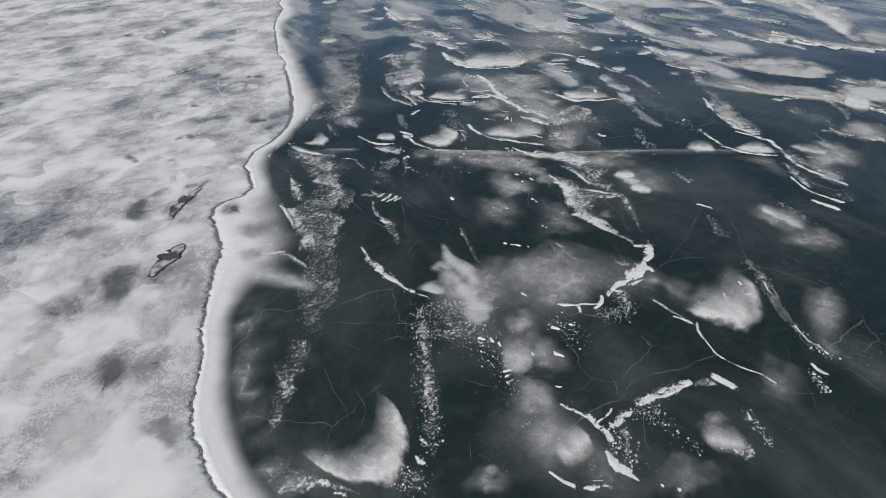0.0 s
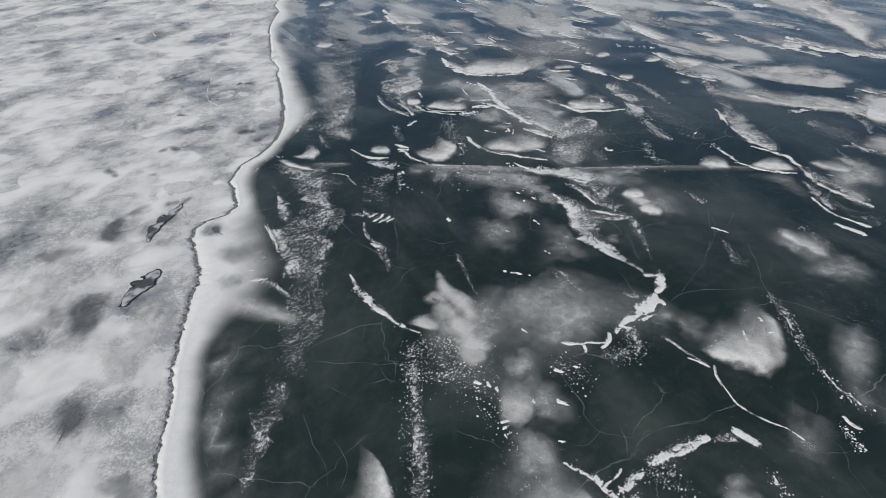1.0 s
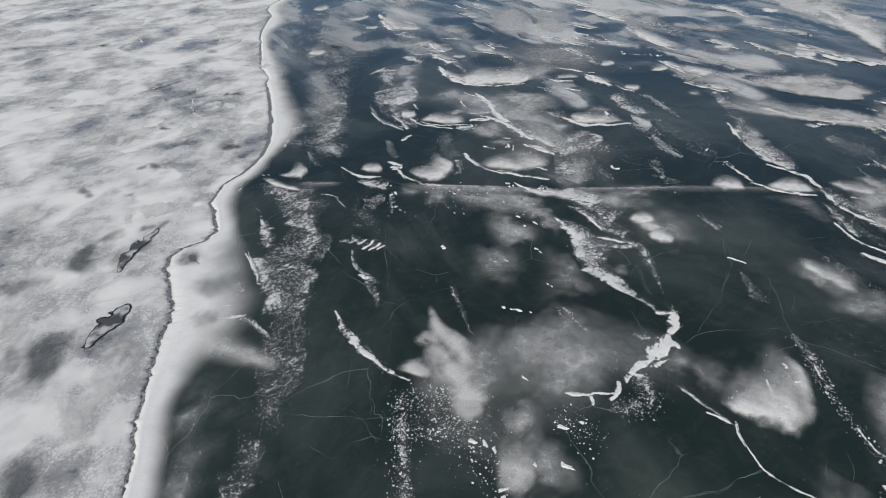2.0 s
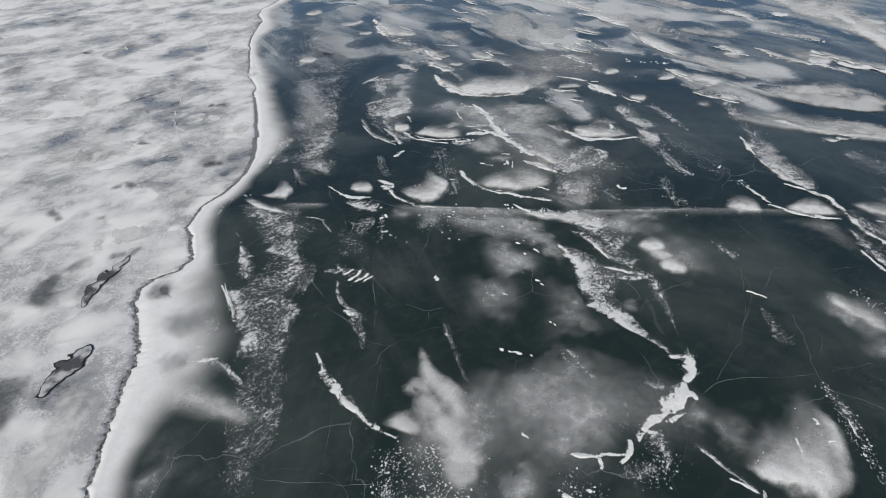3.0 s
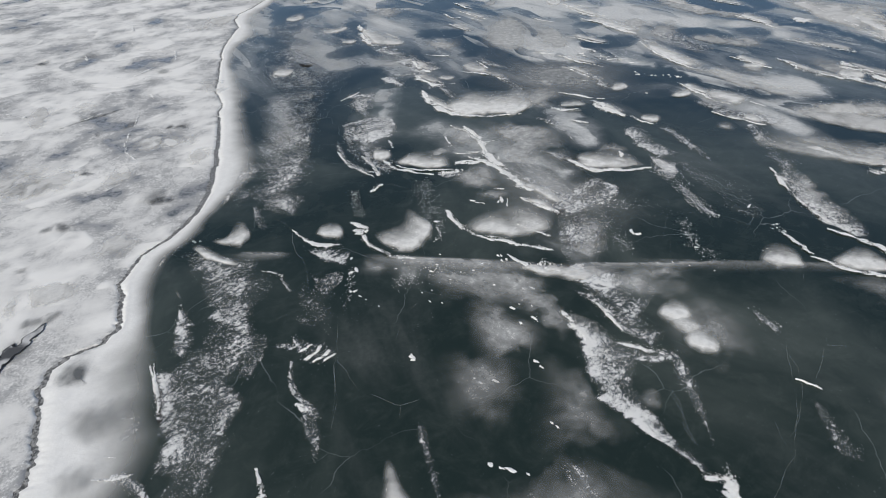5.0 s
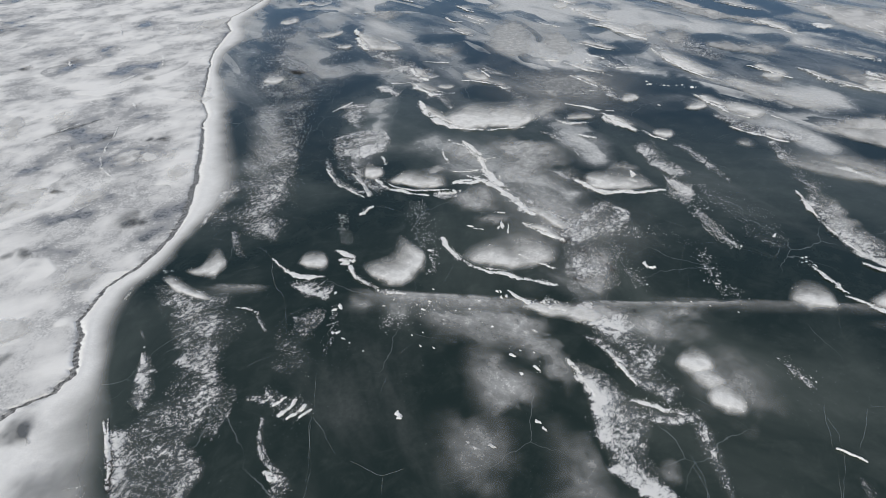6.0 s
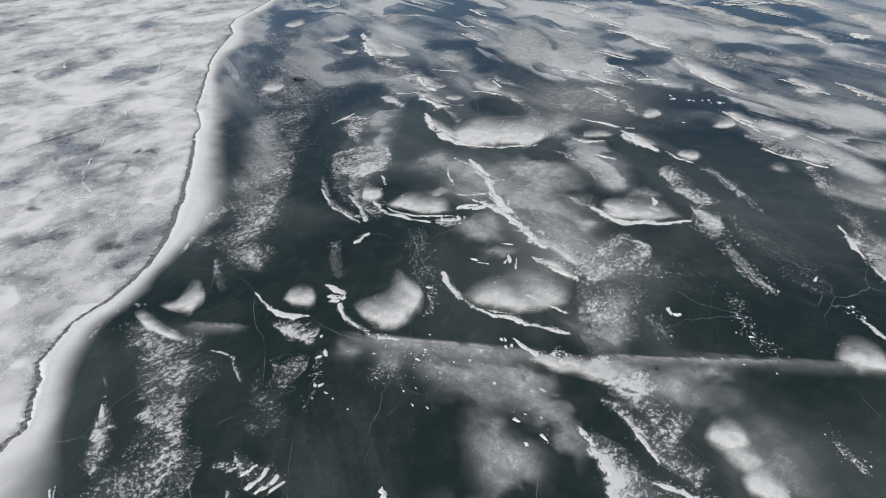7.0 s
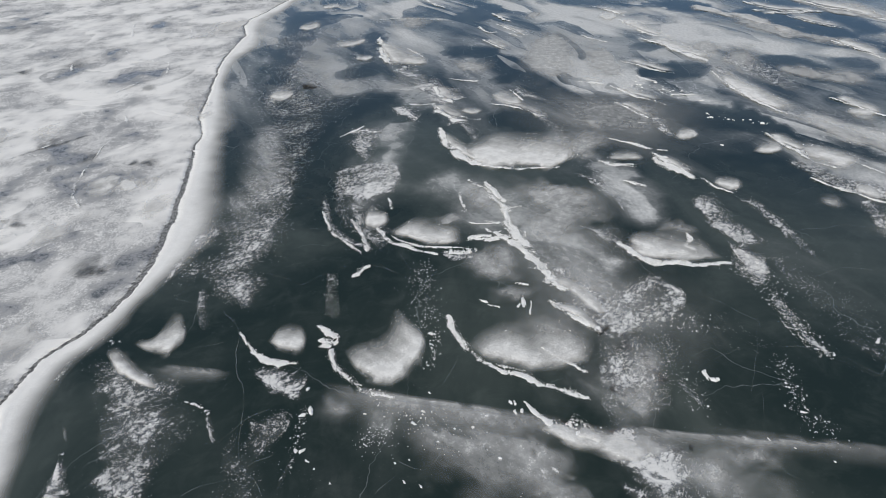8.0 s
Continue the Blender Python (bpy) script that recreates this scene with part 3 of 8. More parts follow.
def lake():
    size = 3500.0
    xs = np.concatenate([[-size, -600, -200], np.linspace(-90, 90, 361), [200, 600, size]])
    ys = np.concatenate([[-size, -400, -60], np.linspace(-20, 120, 281), [300, 900, size]])
    gx, gy = np.meshgrid(xs, ys)
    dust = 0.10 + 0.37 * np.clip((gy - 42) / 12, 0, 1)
    for stations, density in HAZES:
        s = spline(stations, 1.0)
        most = max(p[2] for p in stations)
        near = (gx > s[:, 0].min() - 2 * most) & (gx < s[:, 0].max() + 2 * most) & (gy > s[:, 1].min() - 2 * most) & (gy < s[:, 1].max() + 2 * most)
        px, py = gx[near], gy[near]
        d = (np.hypot(px[:, None] - s[None, :, 0], py[:, None] - s[None, :, 1]) / s[None, :, 2]).min(1)
        d = d + 0.35 * cloud(px, py, most, 5)
        dust[near] = np.maximum(dust[near], density * 1.5 * np.exp(-(np.maximum(d, 0) / 0.85) ** 2))
    for stations, amount in WINDOWS:
        s = spline(stations, 0.6)
        d = (np.hypot(gx[..., None] - s[:, 0], gy[..., None] - s[:, 1]) / s[:, 2]).min(-1) + 0.25 * cloud(gx, gy, 1.5, 8)
        dust *= 1 - 0.8 * amount * np.clip((1.25 - d) / 0.5, 0, 1)
    verts = np.stack([gx, gy, np.zeros_like(gx)], 2).reshape(-1, 3)
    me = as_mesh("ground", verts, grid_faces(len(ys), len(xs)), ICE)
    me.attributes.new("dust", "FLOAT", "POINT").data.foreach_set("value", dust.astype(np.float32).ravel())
    return tagged(new("ground", me), "dark green-black clear lake ice with milky clouds", "ice", kind="structure")


def snow_field():
    """The snow-covered side of the lake, up to the rift."""
    ys = np.concatenate([[-400, -60], np.arange(-12, 100, 0.06), [140, 400, 3000]])
    edge = shore_x(ys) - RIFT_HALF(ys) + jag(ys, 1.0, 0.55)
    u = np.concatenate([np.linspace(0, 1, 5) ** 1.5 * 0.5, np.linspace(1, 60, 70), [120, 500, 3400]])
    x = edge[:, None] - u[None, :]
    y = np.repeat(ys[:, None], len(u), 1)
    z = np.zeros_like(x)
    z[:, 0] = 0.0
    z[:, 1:] = FIELD_Z
    z[:, 1] = FIELD_Z * 0.8
    ob = new("snow_ground", as_mesh("snow_ground", np.stack([x, y, z], 2).reshape(-1, 3), grid_faces(len(ys), len(u)), FIELD))
    return tagged(ob, "mottled white and grey thin snow covering the lake ice", "snow field", kind="structure")


def RIFT_HALF(y):
    """Half the width of the rift: it closes where one crack gives way to the next."""
    p = np.array(RIFT_WIDTHS)
    return np.interp(y, p[:, 0], p[:, 1])


RIFT_WIDTHS = [(-12, 0.051), (12.25, 0.058), (19.95, 0.086), (25.64, 0.112), (30.93, 0.072), (32.44, 0.111), (37.18, 0.150), (43.84, 0.111), (46.8, 0.065), (48.1, 0.019), (49.6, 0.019), (50.3, 0.072), (59.34, 0.078), (63.84, 0.039), (77.66, 0.091)]


def rift():
    ys = np.arange(-12, 100, 0.06)
    c = shore_x(ys)
    xs = np.stack([c - 0.6, c - 0.2, c + 0.2, c + 0.6], 1)
    verts = np.stack([xs, np.repeat(ys[:, None], 4, 1), np.full_like(xs, 0.006)], 2).reshape(-1, 3)
    ob = new("ice_rift", as_mesh("ice_rift", verts, grid_faces(len(ys), 4), RIFT))
    return tagged(ob, "long dark jagged crack running between snow and ice", "crack")


def berm():
    """The smooth white bank along the rift, thinning out over the black ice."""
    ys = np.arange(-12, 100, 0.06)
    c = shore_x(ys)
    lip = c + RIFT_HALF(ys) + jag(ys, 9.0, 0.55)
    p = np.array(BERM_EDGE)
    edge = np.maximum(np.interp(ys, p[:, 0], p[:, 1]), lip + 0.5)
    kernel = np.hanning(41)[1:-1] / np.hanning(41).sum()
    edge = np.convolve(np.pad(edge, 19, mode="edge"), kernel, "valid")
    line = np.convolve(np.pad(lip, 19, mode="edge"), kernel, "valid")
    far = np.clip((ys - 24) / 10, 0, 1)
    soft = np.clip((edge - line) * (0.7 + 0.12 * far), 0.4, 1.1 + 2.6 * far)
    start = np.maximum(line + np.clip(0.26 * (edge - line), 0.22, 0.8), lip + 0.05)
    u = np.array([0, 0.06, 0.18, 0.3, 0.55, 0.8, 1.0])
    x1 = lip[:, None] + u[None, :] * (start - lip)[:, None]
    f = np.linspace(0, 1, 11)[1:]
    x2 = start[:, None] + f[None, :] * (edge + 0.45 * soft - start)[:, None]
    x = np.concatenate([x1, x2], 1)
    z = np.concatenate([np.array([0.012, 0.012, 0.03, 0.055, 0.08, 0.09, 0.08]), 0.08 * (1 - f) ** 1.2 + 0.004])
    g = f[None, :] ** (1.4 - 0.5 * far[:, None])
    cover = np.concatenate([np.ones((len(ys), 7)), 1 - g * g * (3 - 2 * g)], 1)
    yy0 = np.repeat(ys[:, None], x.shape[1], 1)
    fade = np.concatenate([np.zeros(7), np.sin(f * np.pi)])[None, :]
    cover = np.clip(cover + fade * 0.16 * cloud(x, yy0, 2.4, 12, 3), 0, 1)
    cover[:, -1] = 0
    zz = np.repeat(z[None, :], len(ys), 0)
    yy = np.repeat(ys[:, None], x.shape[1], 1)
    ob = new("snow_bank", as_mesh("snow_bank", np.stack([x, yy, zz], 2).reshape(-1, 3), grid_faces(len(ys), x.shape[1]), BERM, cover, 1.0))
    return tagged(ob, "smooth white snow bank along the dark crack", "snow bank")


haze([(16.94, 47.66, 1.81), (19.4, 45.4, 2.8), (23.24, 43.41, 2.91)], 0.40, 0)
haze([(1.35, 42.74, 1.65), (4.61, 40.12, 2.5), (6.76, 37.01, 2.01), (8.02, 34.2, 1.47)], 0.33, 0)
haze([(7.19, 47.53, 1.69), (9.18, 44.57, 1.99), (10.29, 40.61, 1.58)], 0.40, 0)
haze([(-6.39, 58.72, 1.48), (-2.24, 52.68, 1.39), (-2.12, 46.67, 1.67), (-2.62, 41.09, 1.79)], 0.36, 0)
haze([(-1.13, 29.44, 0.76), (1.67, 29.06, 1.1), (4.73, 28.19, 1.03)], 0.32, 0)
haze([(9, 34.31, 1.77), (11.57, 33.33, 1.4), (13.9, 32.46, 1.07)], 0.28, 0)
haze([(-13.86, 73.72, 4.13), (-0.86, 72.8, 4.73), (11.8, 72.48, 4.24), (21.63, 72.93, 3.12)], 0.5, 0)
haze([(11.39, 69.11, 3.71), (19.32, 64.53, 4.32), (25.88, 60.67, 4.31), (31.05, 57.37, 3.97)], 0.55, 0)
haze([(2.13, 61.12, 3.45), (7.33, 57.91, 4.83), (11.53, 55.68, 3.95)], 0.6, 0)
haze([(13.26, 55.41, 1.64), (17.22, 51.25, 2.71), (20.99, 49.14, 3.03), (25.38, 47.25, 2.84)], 0.45, 0)
haze([(-12.94, 66.63, 1.44), (-10.2, 55.52, 2.23), (-9.21, 46.61, 2.47), (-8.2, 39.09, 2.12)], 0.3, 0)
haze([(0.73, 14.15, 1.54), (2.7, 16.51, 2.79), (6.62, 17.71, 2.46), (9.16, 17.83, 1.47)], 0.22, 0)
haze([(2.06, 9.54, 1.8), (4.03, 9.97, 2.37), (5.59, 8.79, 1.66)], 0.24, 0)
haze([(15.86, 18.7, 2.07), (16.28, 15.05, 2.14), (15.18, 11.2, 1.8)], 0.21, 0)
haze([(6.73, 9.76, 1.49), (9.03, 9.5, 1.76), (10.75, 8.61, 1.32)], 0.13, 0)
haze([(-8.41, 16.72, 0.96), (-7.49, 12.98, 0.93), (-6.38, 10.06, 0.87), (-5.01, 8.25, 0.79)], 0.3, 0)
haze([(-4.06, 8.82, 0.91), (-2.58, 8.42, 1.08), (-0.82, 8.17, 0.9)], 0.22, 0)

# windows of clear ice among the dust
clear([(-4.84, 50.96, 2.41), (-4.54, 51.06, 2.41)], 0.9)
clear([(-0.4, 50.57, 0.41), (-0.21, 47.06, 0.83), (-0.05, 44.1, 1.2)], 0.9)
clear([(4.18, 49.83, 1.12), (5.44, 49.47, 1.1)], 0.85)
clear([(0.82, 61.62, 1.25), (2.89, 61.56, 1.03)], 0.8)
clear([(-6.71, 57.3, 1.19), (-5.03, 57.79, 0.99)], 0.7)
clear([(-13.62, 71.6, 1.58), (-12.54, 61.37, 1.1), (-11.23, 55.85, 0.78)], 0.7)
clear([(4.08, 56.13, 0.74), (4.38, 56.23, 0.74)], 0.7)
clear([(-6.45, 65.8, 0.81), (-5.63, 62.42, 0.54)], 0.6)
clear([(1.54, 70.83, 1.47), (2.96, 73.36, 1.26)], 0.7)
clear([(-6.34, 48.71, 0.82), (-6.06, 45.75, 0.91), (-5.89, 44, 1.01)], 0.7)
clear([(-2.9, 45.79, 0.45), (-2.6, 45.89, 0.45)], 0.6)
clear([(20.35, 72.79, 1.86), (20.65, 72.89, 1.86)], 0.85)
clear([(25.99, 70.38, 1.73), (27.24, 66.92, 1.83), (29.31, 65.11, 1.56)], 0.85)
clear([(31.7, 68.54, 1.43), (32.34, 65.66, 1.16)], 0.8)
clear([(23.6, 58.8, 1.41), (24.93, 57.75, 1.03)], 0.8)
clear([(27.8, 58.71, 1.39), (28.11, 58.81, 1.39)], 0.8)
clear([(14.1, 56.95, 0.89), (16.36, 57.41, 1.25), (17.38, 57.9, 0.89)], 0.85)
clear([(10.14, 52.11, 1.3), (11.16, 50.57, 1.41), (13.36, 51.32, 1.42), (15.04, 50.57, 1.54), (17.21, 50.2, 1.5), (18.45, 49.5, 0.73)], 0.9)
clear([(16.1, 45.17, 0.79), (17.11, 44.38, 1.03)], 0.9)
clear([(14.88, 62.43, 0.79), (15.18, 62.53, 0.79)], 0.7)
clear([(24.02, 52.45, 0.76), (24.32, 52.55, 0.76)], 0.6)
clear([(17.64, 73.39, 0.95), (17.94, 73.49, 0.95)], 0.6)
haze([(7.22, 30.77, 1.25), (7.9, 30.01, 0.95)], 0.4)
haze([(7.97, 28.51, 1.49), (9.32, 28.11, 1.08)], 0.4)
haze([(5.6, 39.26, 1.42), (7.17, 37.79, 1.33), (8.39, 35.37, 1.21)], 0.34)
haze([(4.06, 18.08, 1.61), (5.92, 16.74, 1.53)], 0.3)
haze([(2.74, 11.23, 1.43), (4.3, 9.58, 1.58), (5.76, 8.48, 1.25)], 0.28)
haze([(15.26, 14.73, 0.91), (14.53, 13.15, 0.68)], 0.3)
haze([(20.61, 44.31, 2.2), (22.37, 41.95, 2.06)], 0.4)
clear([(31.2, 59.86, 0.44), (33.66, 59.5, 0.43), (34.89, 56.53, 0.41), (35.84, 53.13, 0.41)], 0.9)
clear([(22.76, 58.52, 0.57), (24.36, 56.05, 0.54)], 0.8)
clear([(29.95, 46.27, 0.24), (30.62, 44.36, 0.28)], 0.9)
clear([(17.97, 51.61, 0.51), (19.24, 48.72, 0.53), (19.8, 46, 0.4)], 0.9)

lake()
snow_field()
rift()
BANK = berm()


# ---- loose snow ----
def lump_mesh(seed):
    """A broken clod with an uneven, lobed outline."""
    rnd = random.Random(seed)
    bm = bmesh.new()
    bmesh.ops.create_icosphere(bm, subdivisions=3, radius=1.0)
    for v in bm.verts:
        k = 0.55 + 1.1 * abs(noise.noise(Vector((v.co.x * 1.7, v.co.y * 1.7, seed * 7.1)))) + 0.35 * noise.noise(v.co * 4.5 + Vector((0, seed * 3.3, 0)))
        v.co = Vector((v.co.x * k, v.co.y * k, max(v.co.z * (0.6 + 0.8 * abs(noise.noise(v.co * 3))), -0.15) + 0.15 + 0.08 * rnd.uniform(-1, 1)))
    me = bpy.data.meshes.new("snow_lump")
    bm.to_mesh(me)
    bm.free()
    me.materials.append(LUMP)
    return me


LUMPS = [lump_mesh(i) for i in range(6)]


def lump(x, y, length, width, turn, high=0.35):
    ob = new("snow_lump", LUMPS[int(abs(x * 13 + y * 7)) % 6])
    ob.matrix_world = pose(x, y, 0.003, 0, 0, turn) @ Matrix.Diagonal((length / 2, width / 2, min(length, width) * high, 1))
    return tagged(ob, "small bright lump of packed snow lying on dark ice", "snow lump", "loose snow lumps")


def crumbs(stations, count, size=0.06, seed=0):
    """Loose crumbs of snow strewn along a line, too many to count."""
    s = spline(stations, 0.2)
    rnd = np.random.default_rng(seed)
    verts, faces = [], []
    box = [(-1, -1, 0), (1, -1, 0), (1, 1, 0), (-1, 1, 0), (-0.6, -0.5, 1), (0.5, -0.6, 1), (0.6, 0.5, 1), (-0.5, 0.6, 1)]
    count, size = int(count * 1.25), size * 0.78
    for k in range(count):
        i = rnd.integers(0, len(s))
        r = size * min(0.18 + rnd.exponential(0.30), 1.5)
        px, py = s[i, :2] + rnd.normal(0, 0.75, 2) * s[i, 2]
        t, q = rnd.uniform(0, 6.28), rnd.uniform(0.4, 1.0)
        base = len(verts)
        for bx, by, bz in box:
            j = rnd.uniform(0.7, 1.2)
            lx, ly = bx * r * j, by * r * q * j
            verts.append((px + lx * math.cos(t) - ly * math.sin(t), py + lx * math.sin(t) + ly * math.cos(t), 0.003 + bz * r * 0.6))
        faces += [(base + a, base + b, base + c, base + d) for a, b, c, d in
                  ((4, 5, 6, 7), (0, 1, 5, 4), (1, 2, 6, 5), (2, 3, 7, 6), (3, 0, 4, 7))]
    ob = new("snow_crumbs", as_mesh("snow_crumbs", verts, faces, LUMP, smooth=False))
    return tagged(ob, "scattered white snow crumbs strewn over dark ice", "snow crumbs", kind="stuff")


# ---- thin spots and drifts on the snow field ----
thin([(-17.42, 17.13, 0.79), (-16.31, 17.64, 1.17), (-14.93, 18.54, 1.22), (-13.93, 19.27, 0.48)], 0.5625, 0)
thin([(-13.62, 12.93, 0.5), (-12.8, 13.49, 1.15), (-11.26, 12.99, 0.47)], 0.525, 0)
thin([(-10.56, 10.85, 0.33), (-9.57, 10.37, 0.36), (-8.63, 9.91, 0.21)], 0.3375, 0)
melt_hole([(-13.52, 18.68, 0.2), (-13.32, 19.24, 0.38), (-13.19, 19.99, 0.49), (-13.02, 20.69, 0.56), (-12.7, 21.13, 0.29)])
thin([(-15.83, 23.05, 0.6), (-16.48, 25.28, 0.81), (-15.52, 26.11, 0.93)], 0.4875, 0)
melt_hole([(-14.4, 23.23, 0.1), (-14.53, 24.03, 0.24), (-14.31, 25.02, 0.34), (-14.08, 25.7, 0.24), (-13.91, 26.79, 0.09)])
thin([(-14.62, 23.77, 0.61), (-14.42, 24.87, 0.9), (-13.86, 26, 0.66)], 0.375, 0)
thin([(-21.75, 25.02, 0.52), (-21.08, 26.16, 1), (-19.86, 26.99, 0.6)], 0.375, 0)
thin([(-20.05, 22.54, 0.5), (-18.52, 22.46, 0.76), (-17.24, 22.88, 0.47)], 0.3375, 0)
thin([(-14.34, 9.26, 0.28), (-13.59, 8.66, 0.34)], 0.3, 0)
bright([(-19.81, 18.75, 1.02), (-18.64, 19.98, 1.84), (-17.29, 21.72, 1.91), (-16.52, 22.6, 0.9)], 0.7, 0)
bright([(-14.42, 11.68, 0.42), (-13.05, 10.7, 0.79), (-12.06, 9.19, 0.78)], 0.6, 0)
bright([(-12.05, 14.28, 0.56), (-11.91, 16.19, 0.99), (-12.02, 19.18, 0.61)], 0.6, 0)
bright([(-23.84, 26.94, 1.09), (-22.15, 28.16, 1.89), (-19.62, 28.62, 1.06)], 0.6, 0)
bright([(-17.64, 16.42, 0.68), (-16.71, 14.46, 0.84), (-15.74, 12.47, 0.78)], 0.5, 0)
seam([(-21.4, 33.79, 0.13), (-20.11, 34.61, 0.13), (-18.95, 35.24, 0.14), (-17.05, 36.39, 0.13), (-13.69, 36.64, 0.12), (-10.51, 36.08, 0.11)], 0.45, 0)
seam([(-15.73, 37.05, 0.09), (-14.47, 37.54, 0.09), (-13.07, 37.84, 0.09), (-11, 38.42, 0.09)], 0.4, 0)
seam([(-24.62, 38.77, 0.13), (-21.81, 38.58, 0.12), (-18.95, 37.61, 0.1)], 0.35, 0)

# ---- films, ridges and frost on the black ice ----
# far off to the side, and on the bank
film([(20.74, 73.18, 0.62), (24.18, 69.15, 1.14), (27.04, 65.35, 1.02), (29.14, 62.06, 0.7)], 0.6, 0)
crust([(25.89, 71.51, 0.18), (27.89, 70.74, 0.27), (30.82, 71.27, 0.25)], 0.8, 0)
film([(30.36, 75.84, 0.61), (32.08, 72.07, 0.92), (34.87, 67.94, 1.19)], 0.6, 0)
film([(23.04, 58.25, 0.88), (25.23, 56.73, 1.28), (27.92, 55.3, 1.44)], 0.45, 0)
crust([(30.44, 50.29, 0.15), (31.55, 48.05, 0.26), (33.55, 46.43, 0.38), (36.08, 45.54, 0.31), (38.1, 44.74, 0.3)], 0.9, 0, trail=(2.5, 0.5))
film([(39.15, 62.69, 0.89), (39.59, 58.06, 1.28), (38.18, 52.29, 0.78), (36.02, 46.74, 0.41)], 0.7, 0)
film([(38.4, 49.7, 2.5), (40.22, 47.92, 3.47)], 0.55, 0)
film([(23.37, 43.65, 0.83), (26.78, 42.27, 1.61), (29.38, 41.37, 1.58), (31.21, 40.78, 0.77)], 0.6, 0)
film([(29.02, 37.37, 0.93), (30.46, 36.76, 2.09), (32.12, 35.11, 2.21)], 0.8, 0)
crust([(29.72, 38.93, 0.16), (30.96, 38.25, 0.24), (33.3, 37.48, 0.23)], 0.8, 0, trail=(2, 0.6))
crust([(23.64, 35.82, 0.11), (25.9, 36.41, 0.2), (27.71, 35.45, 0.28), (29.92, 32.93, 0.26)], 0.7, 0, trail=(2, 0.55))
film([(25.74, 32.01, 0.89), (26.74, 30.72, 1.43), (28.23, 29.82, 1.23)], 0.5, 0)
crust([(24.38, 30.88, 0.18), (25.61, 30, 0.17), (27.01, 29.51, 0.16)], 0.8, 0)
film([(23.45, 43.27, 0.5), (25.89, 43.23, 0.8), (28.18, 43.56, 1.25), (29.76, 42.72, 1.35)], 0.6, 0)
crust([(26.89, 51.95, 0.13), (27.42, 50.09, 0.2), (28.45, 48.62, 0.23), (30.19, 47.57, 0.22), (30.91, 45.77, 0.18)], 0.9, 0, trail=(1.2, 0.5))
crust([(30.77, 50.65, 0.15), (31.53, 49.17, 0.22), (32.35, 47.66, 0.21)], 0.9, 0, trail=(1.5, 0.5))
crust([(29.46, 56.38, 0.15), (30.68, 55.22, 0.19), (32.18, 53.92, 0.18), (32.89, 52.9, 0.17)], 0.7, 0, trail=(1.5, 0.5))
film([(35.64, 67.98, 1.08), (36.95, 65.31, 1.79), (38.4, 63.26, 3.33), (40.26, 61.36, 5.14)], 0.8, -0.3)
crust([(35.2, 63.97, 0.14), (36.17, 60.22, 0.13), (36.44, 57.43, 0.14), (36.68, 54.88, 0.13)], 0.6, 0)
crust([(32.87, 61.56, 0.18), (33.34, 61.32, 0.3), (34.03, 61.04, 0.18)], 1, 0)
lobe([(-10.35, 19.41, 0.3), (-8.44, 18.77, 0.54), (-6.7, 18.05, 0.36), (-5.65, 17.57, 0.11)], 0.36, 0)
shade_spot([(-11.61, 23.43, 0.26), (-11.35, 24.29, 0.65), (-10.79, 24.47, 0.48)], 0.8, 0)
shade_spot([(-10.66, 22.76, 0.4), (-9.63, 22.22, 0.75), (-8.68, 21.91, 0.44)], 0.35, 0)
shade_spot([(-10.04, 19.71, 0.37), (-9.34, 20.11, 0.56), (-8.62, 20.51, 0.38)], 0.3, 0)
# far middle of the lake
dome([(0.46, 48.57), (0.85, 47.07), (1.52, 45.99), (2.43, 44.92), (3.29, 44.56)], [(1.73, 47.73), (2.07, 46.77), (2.69, 46), (3.28, 45.42), (3.99, 45)], 0.8, 0.1)
dome([(-0.36, 51.95), (0.41, 50.76), (1.3, 49.82)], [(0.82, 52.15), (1.54, 51.34), (2.25, 50.38)], 0.7, 0.1)
dome([(-0.44, 54.77), (0.24, 52.99), (0.98, 52.35)], [(0.25, 55.23), (1.05, 54.07), (1.81, 52.98)], 0.6, 0.1)
dome([(-5.86, 65.07), (-5.25, 62.1), (-4.29, 59.41)], [(-4.85, 64.35), (-4.24, 61.76), (-3.35, 59.96)], 0.6, 0.1)
dome([(2.63, 64.23), (3.5, 62.91), (4.43, 61.82)], [(3.06, 65.09), (4.14, 64.05), (5.17, 62.41)], 0.7, 0.1)
dome([(3.37, 51.94), (4.38, 51.73), (5.51, 51.14), (6.11, 50.19)], [(3.88, 53.39), (4.91, 52.96), (6.04, 51.92), (6.77, 50.57)], 0.6, 0.1)
dome([(3.71, 68.33), (5.27, 66.06), (6.12, 65.33)], [(4.42, 69.08), (5.97, 67.11), (7.03, 65.99)], 0.6, 0.1)
crust([(0.46, 48.57, 0.06), (0.85, 47.07, 0.14), (1.52, 45.99, 0.17), (2.43, 44.92, 0.15), (3.29, 44.56, 0.08)], 1.15)
crust([(-0.36, 51.95, 0.08), (0.41, 50.76, 0.15), (1.3, 49.82, 0.15), (1.94, 49.82, 0.08)], 1.05)
crust([(-0.44, 54.77, 0.07), (0.24, 52.99, 0.13), (0.98, 52.35, 0.11)], 1)
crust([(-4.73, 48.02, 0.05), (-4, 48.37, 0.08), (-2.98, 48.03, 0.08), (-2.35, 48.04, 0.04)], 0.8)
crust([(-1.73, 51.91, 0.03), (-0.87, 51.91, 0.04), (-0.2, 52.07, 0.03)], 1)
crust([(-5.25, 47.51, 0.03), (-4.6, 48.2, 0.04), (-4.1, 48.9, 0.03)], 1)
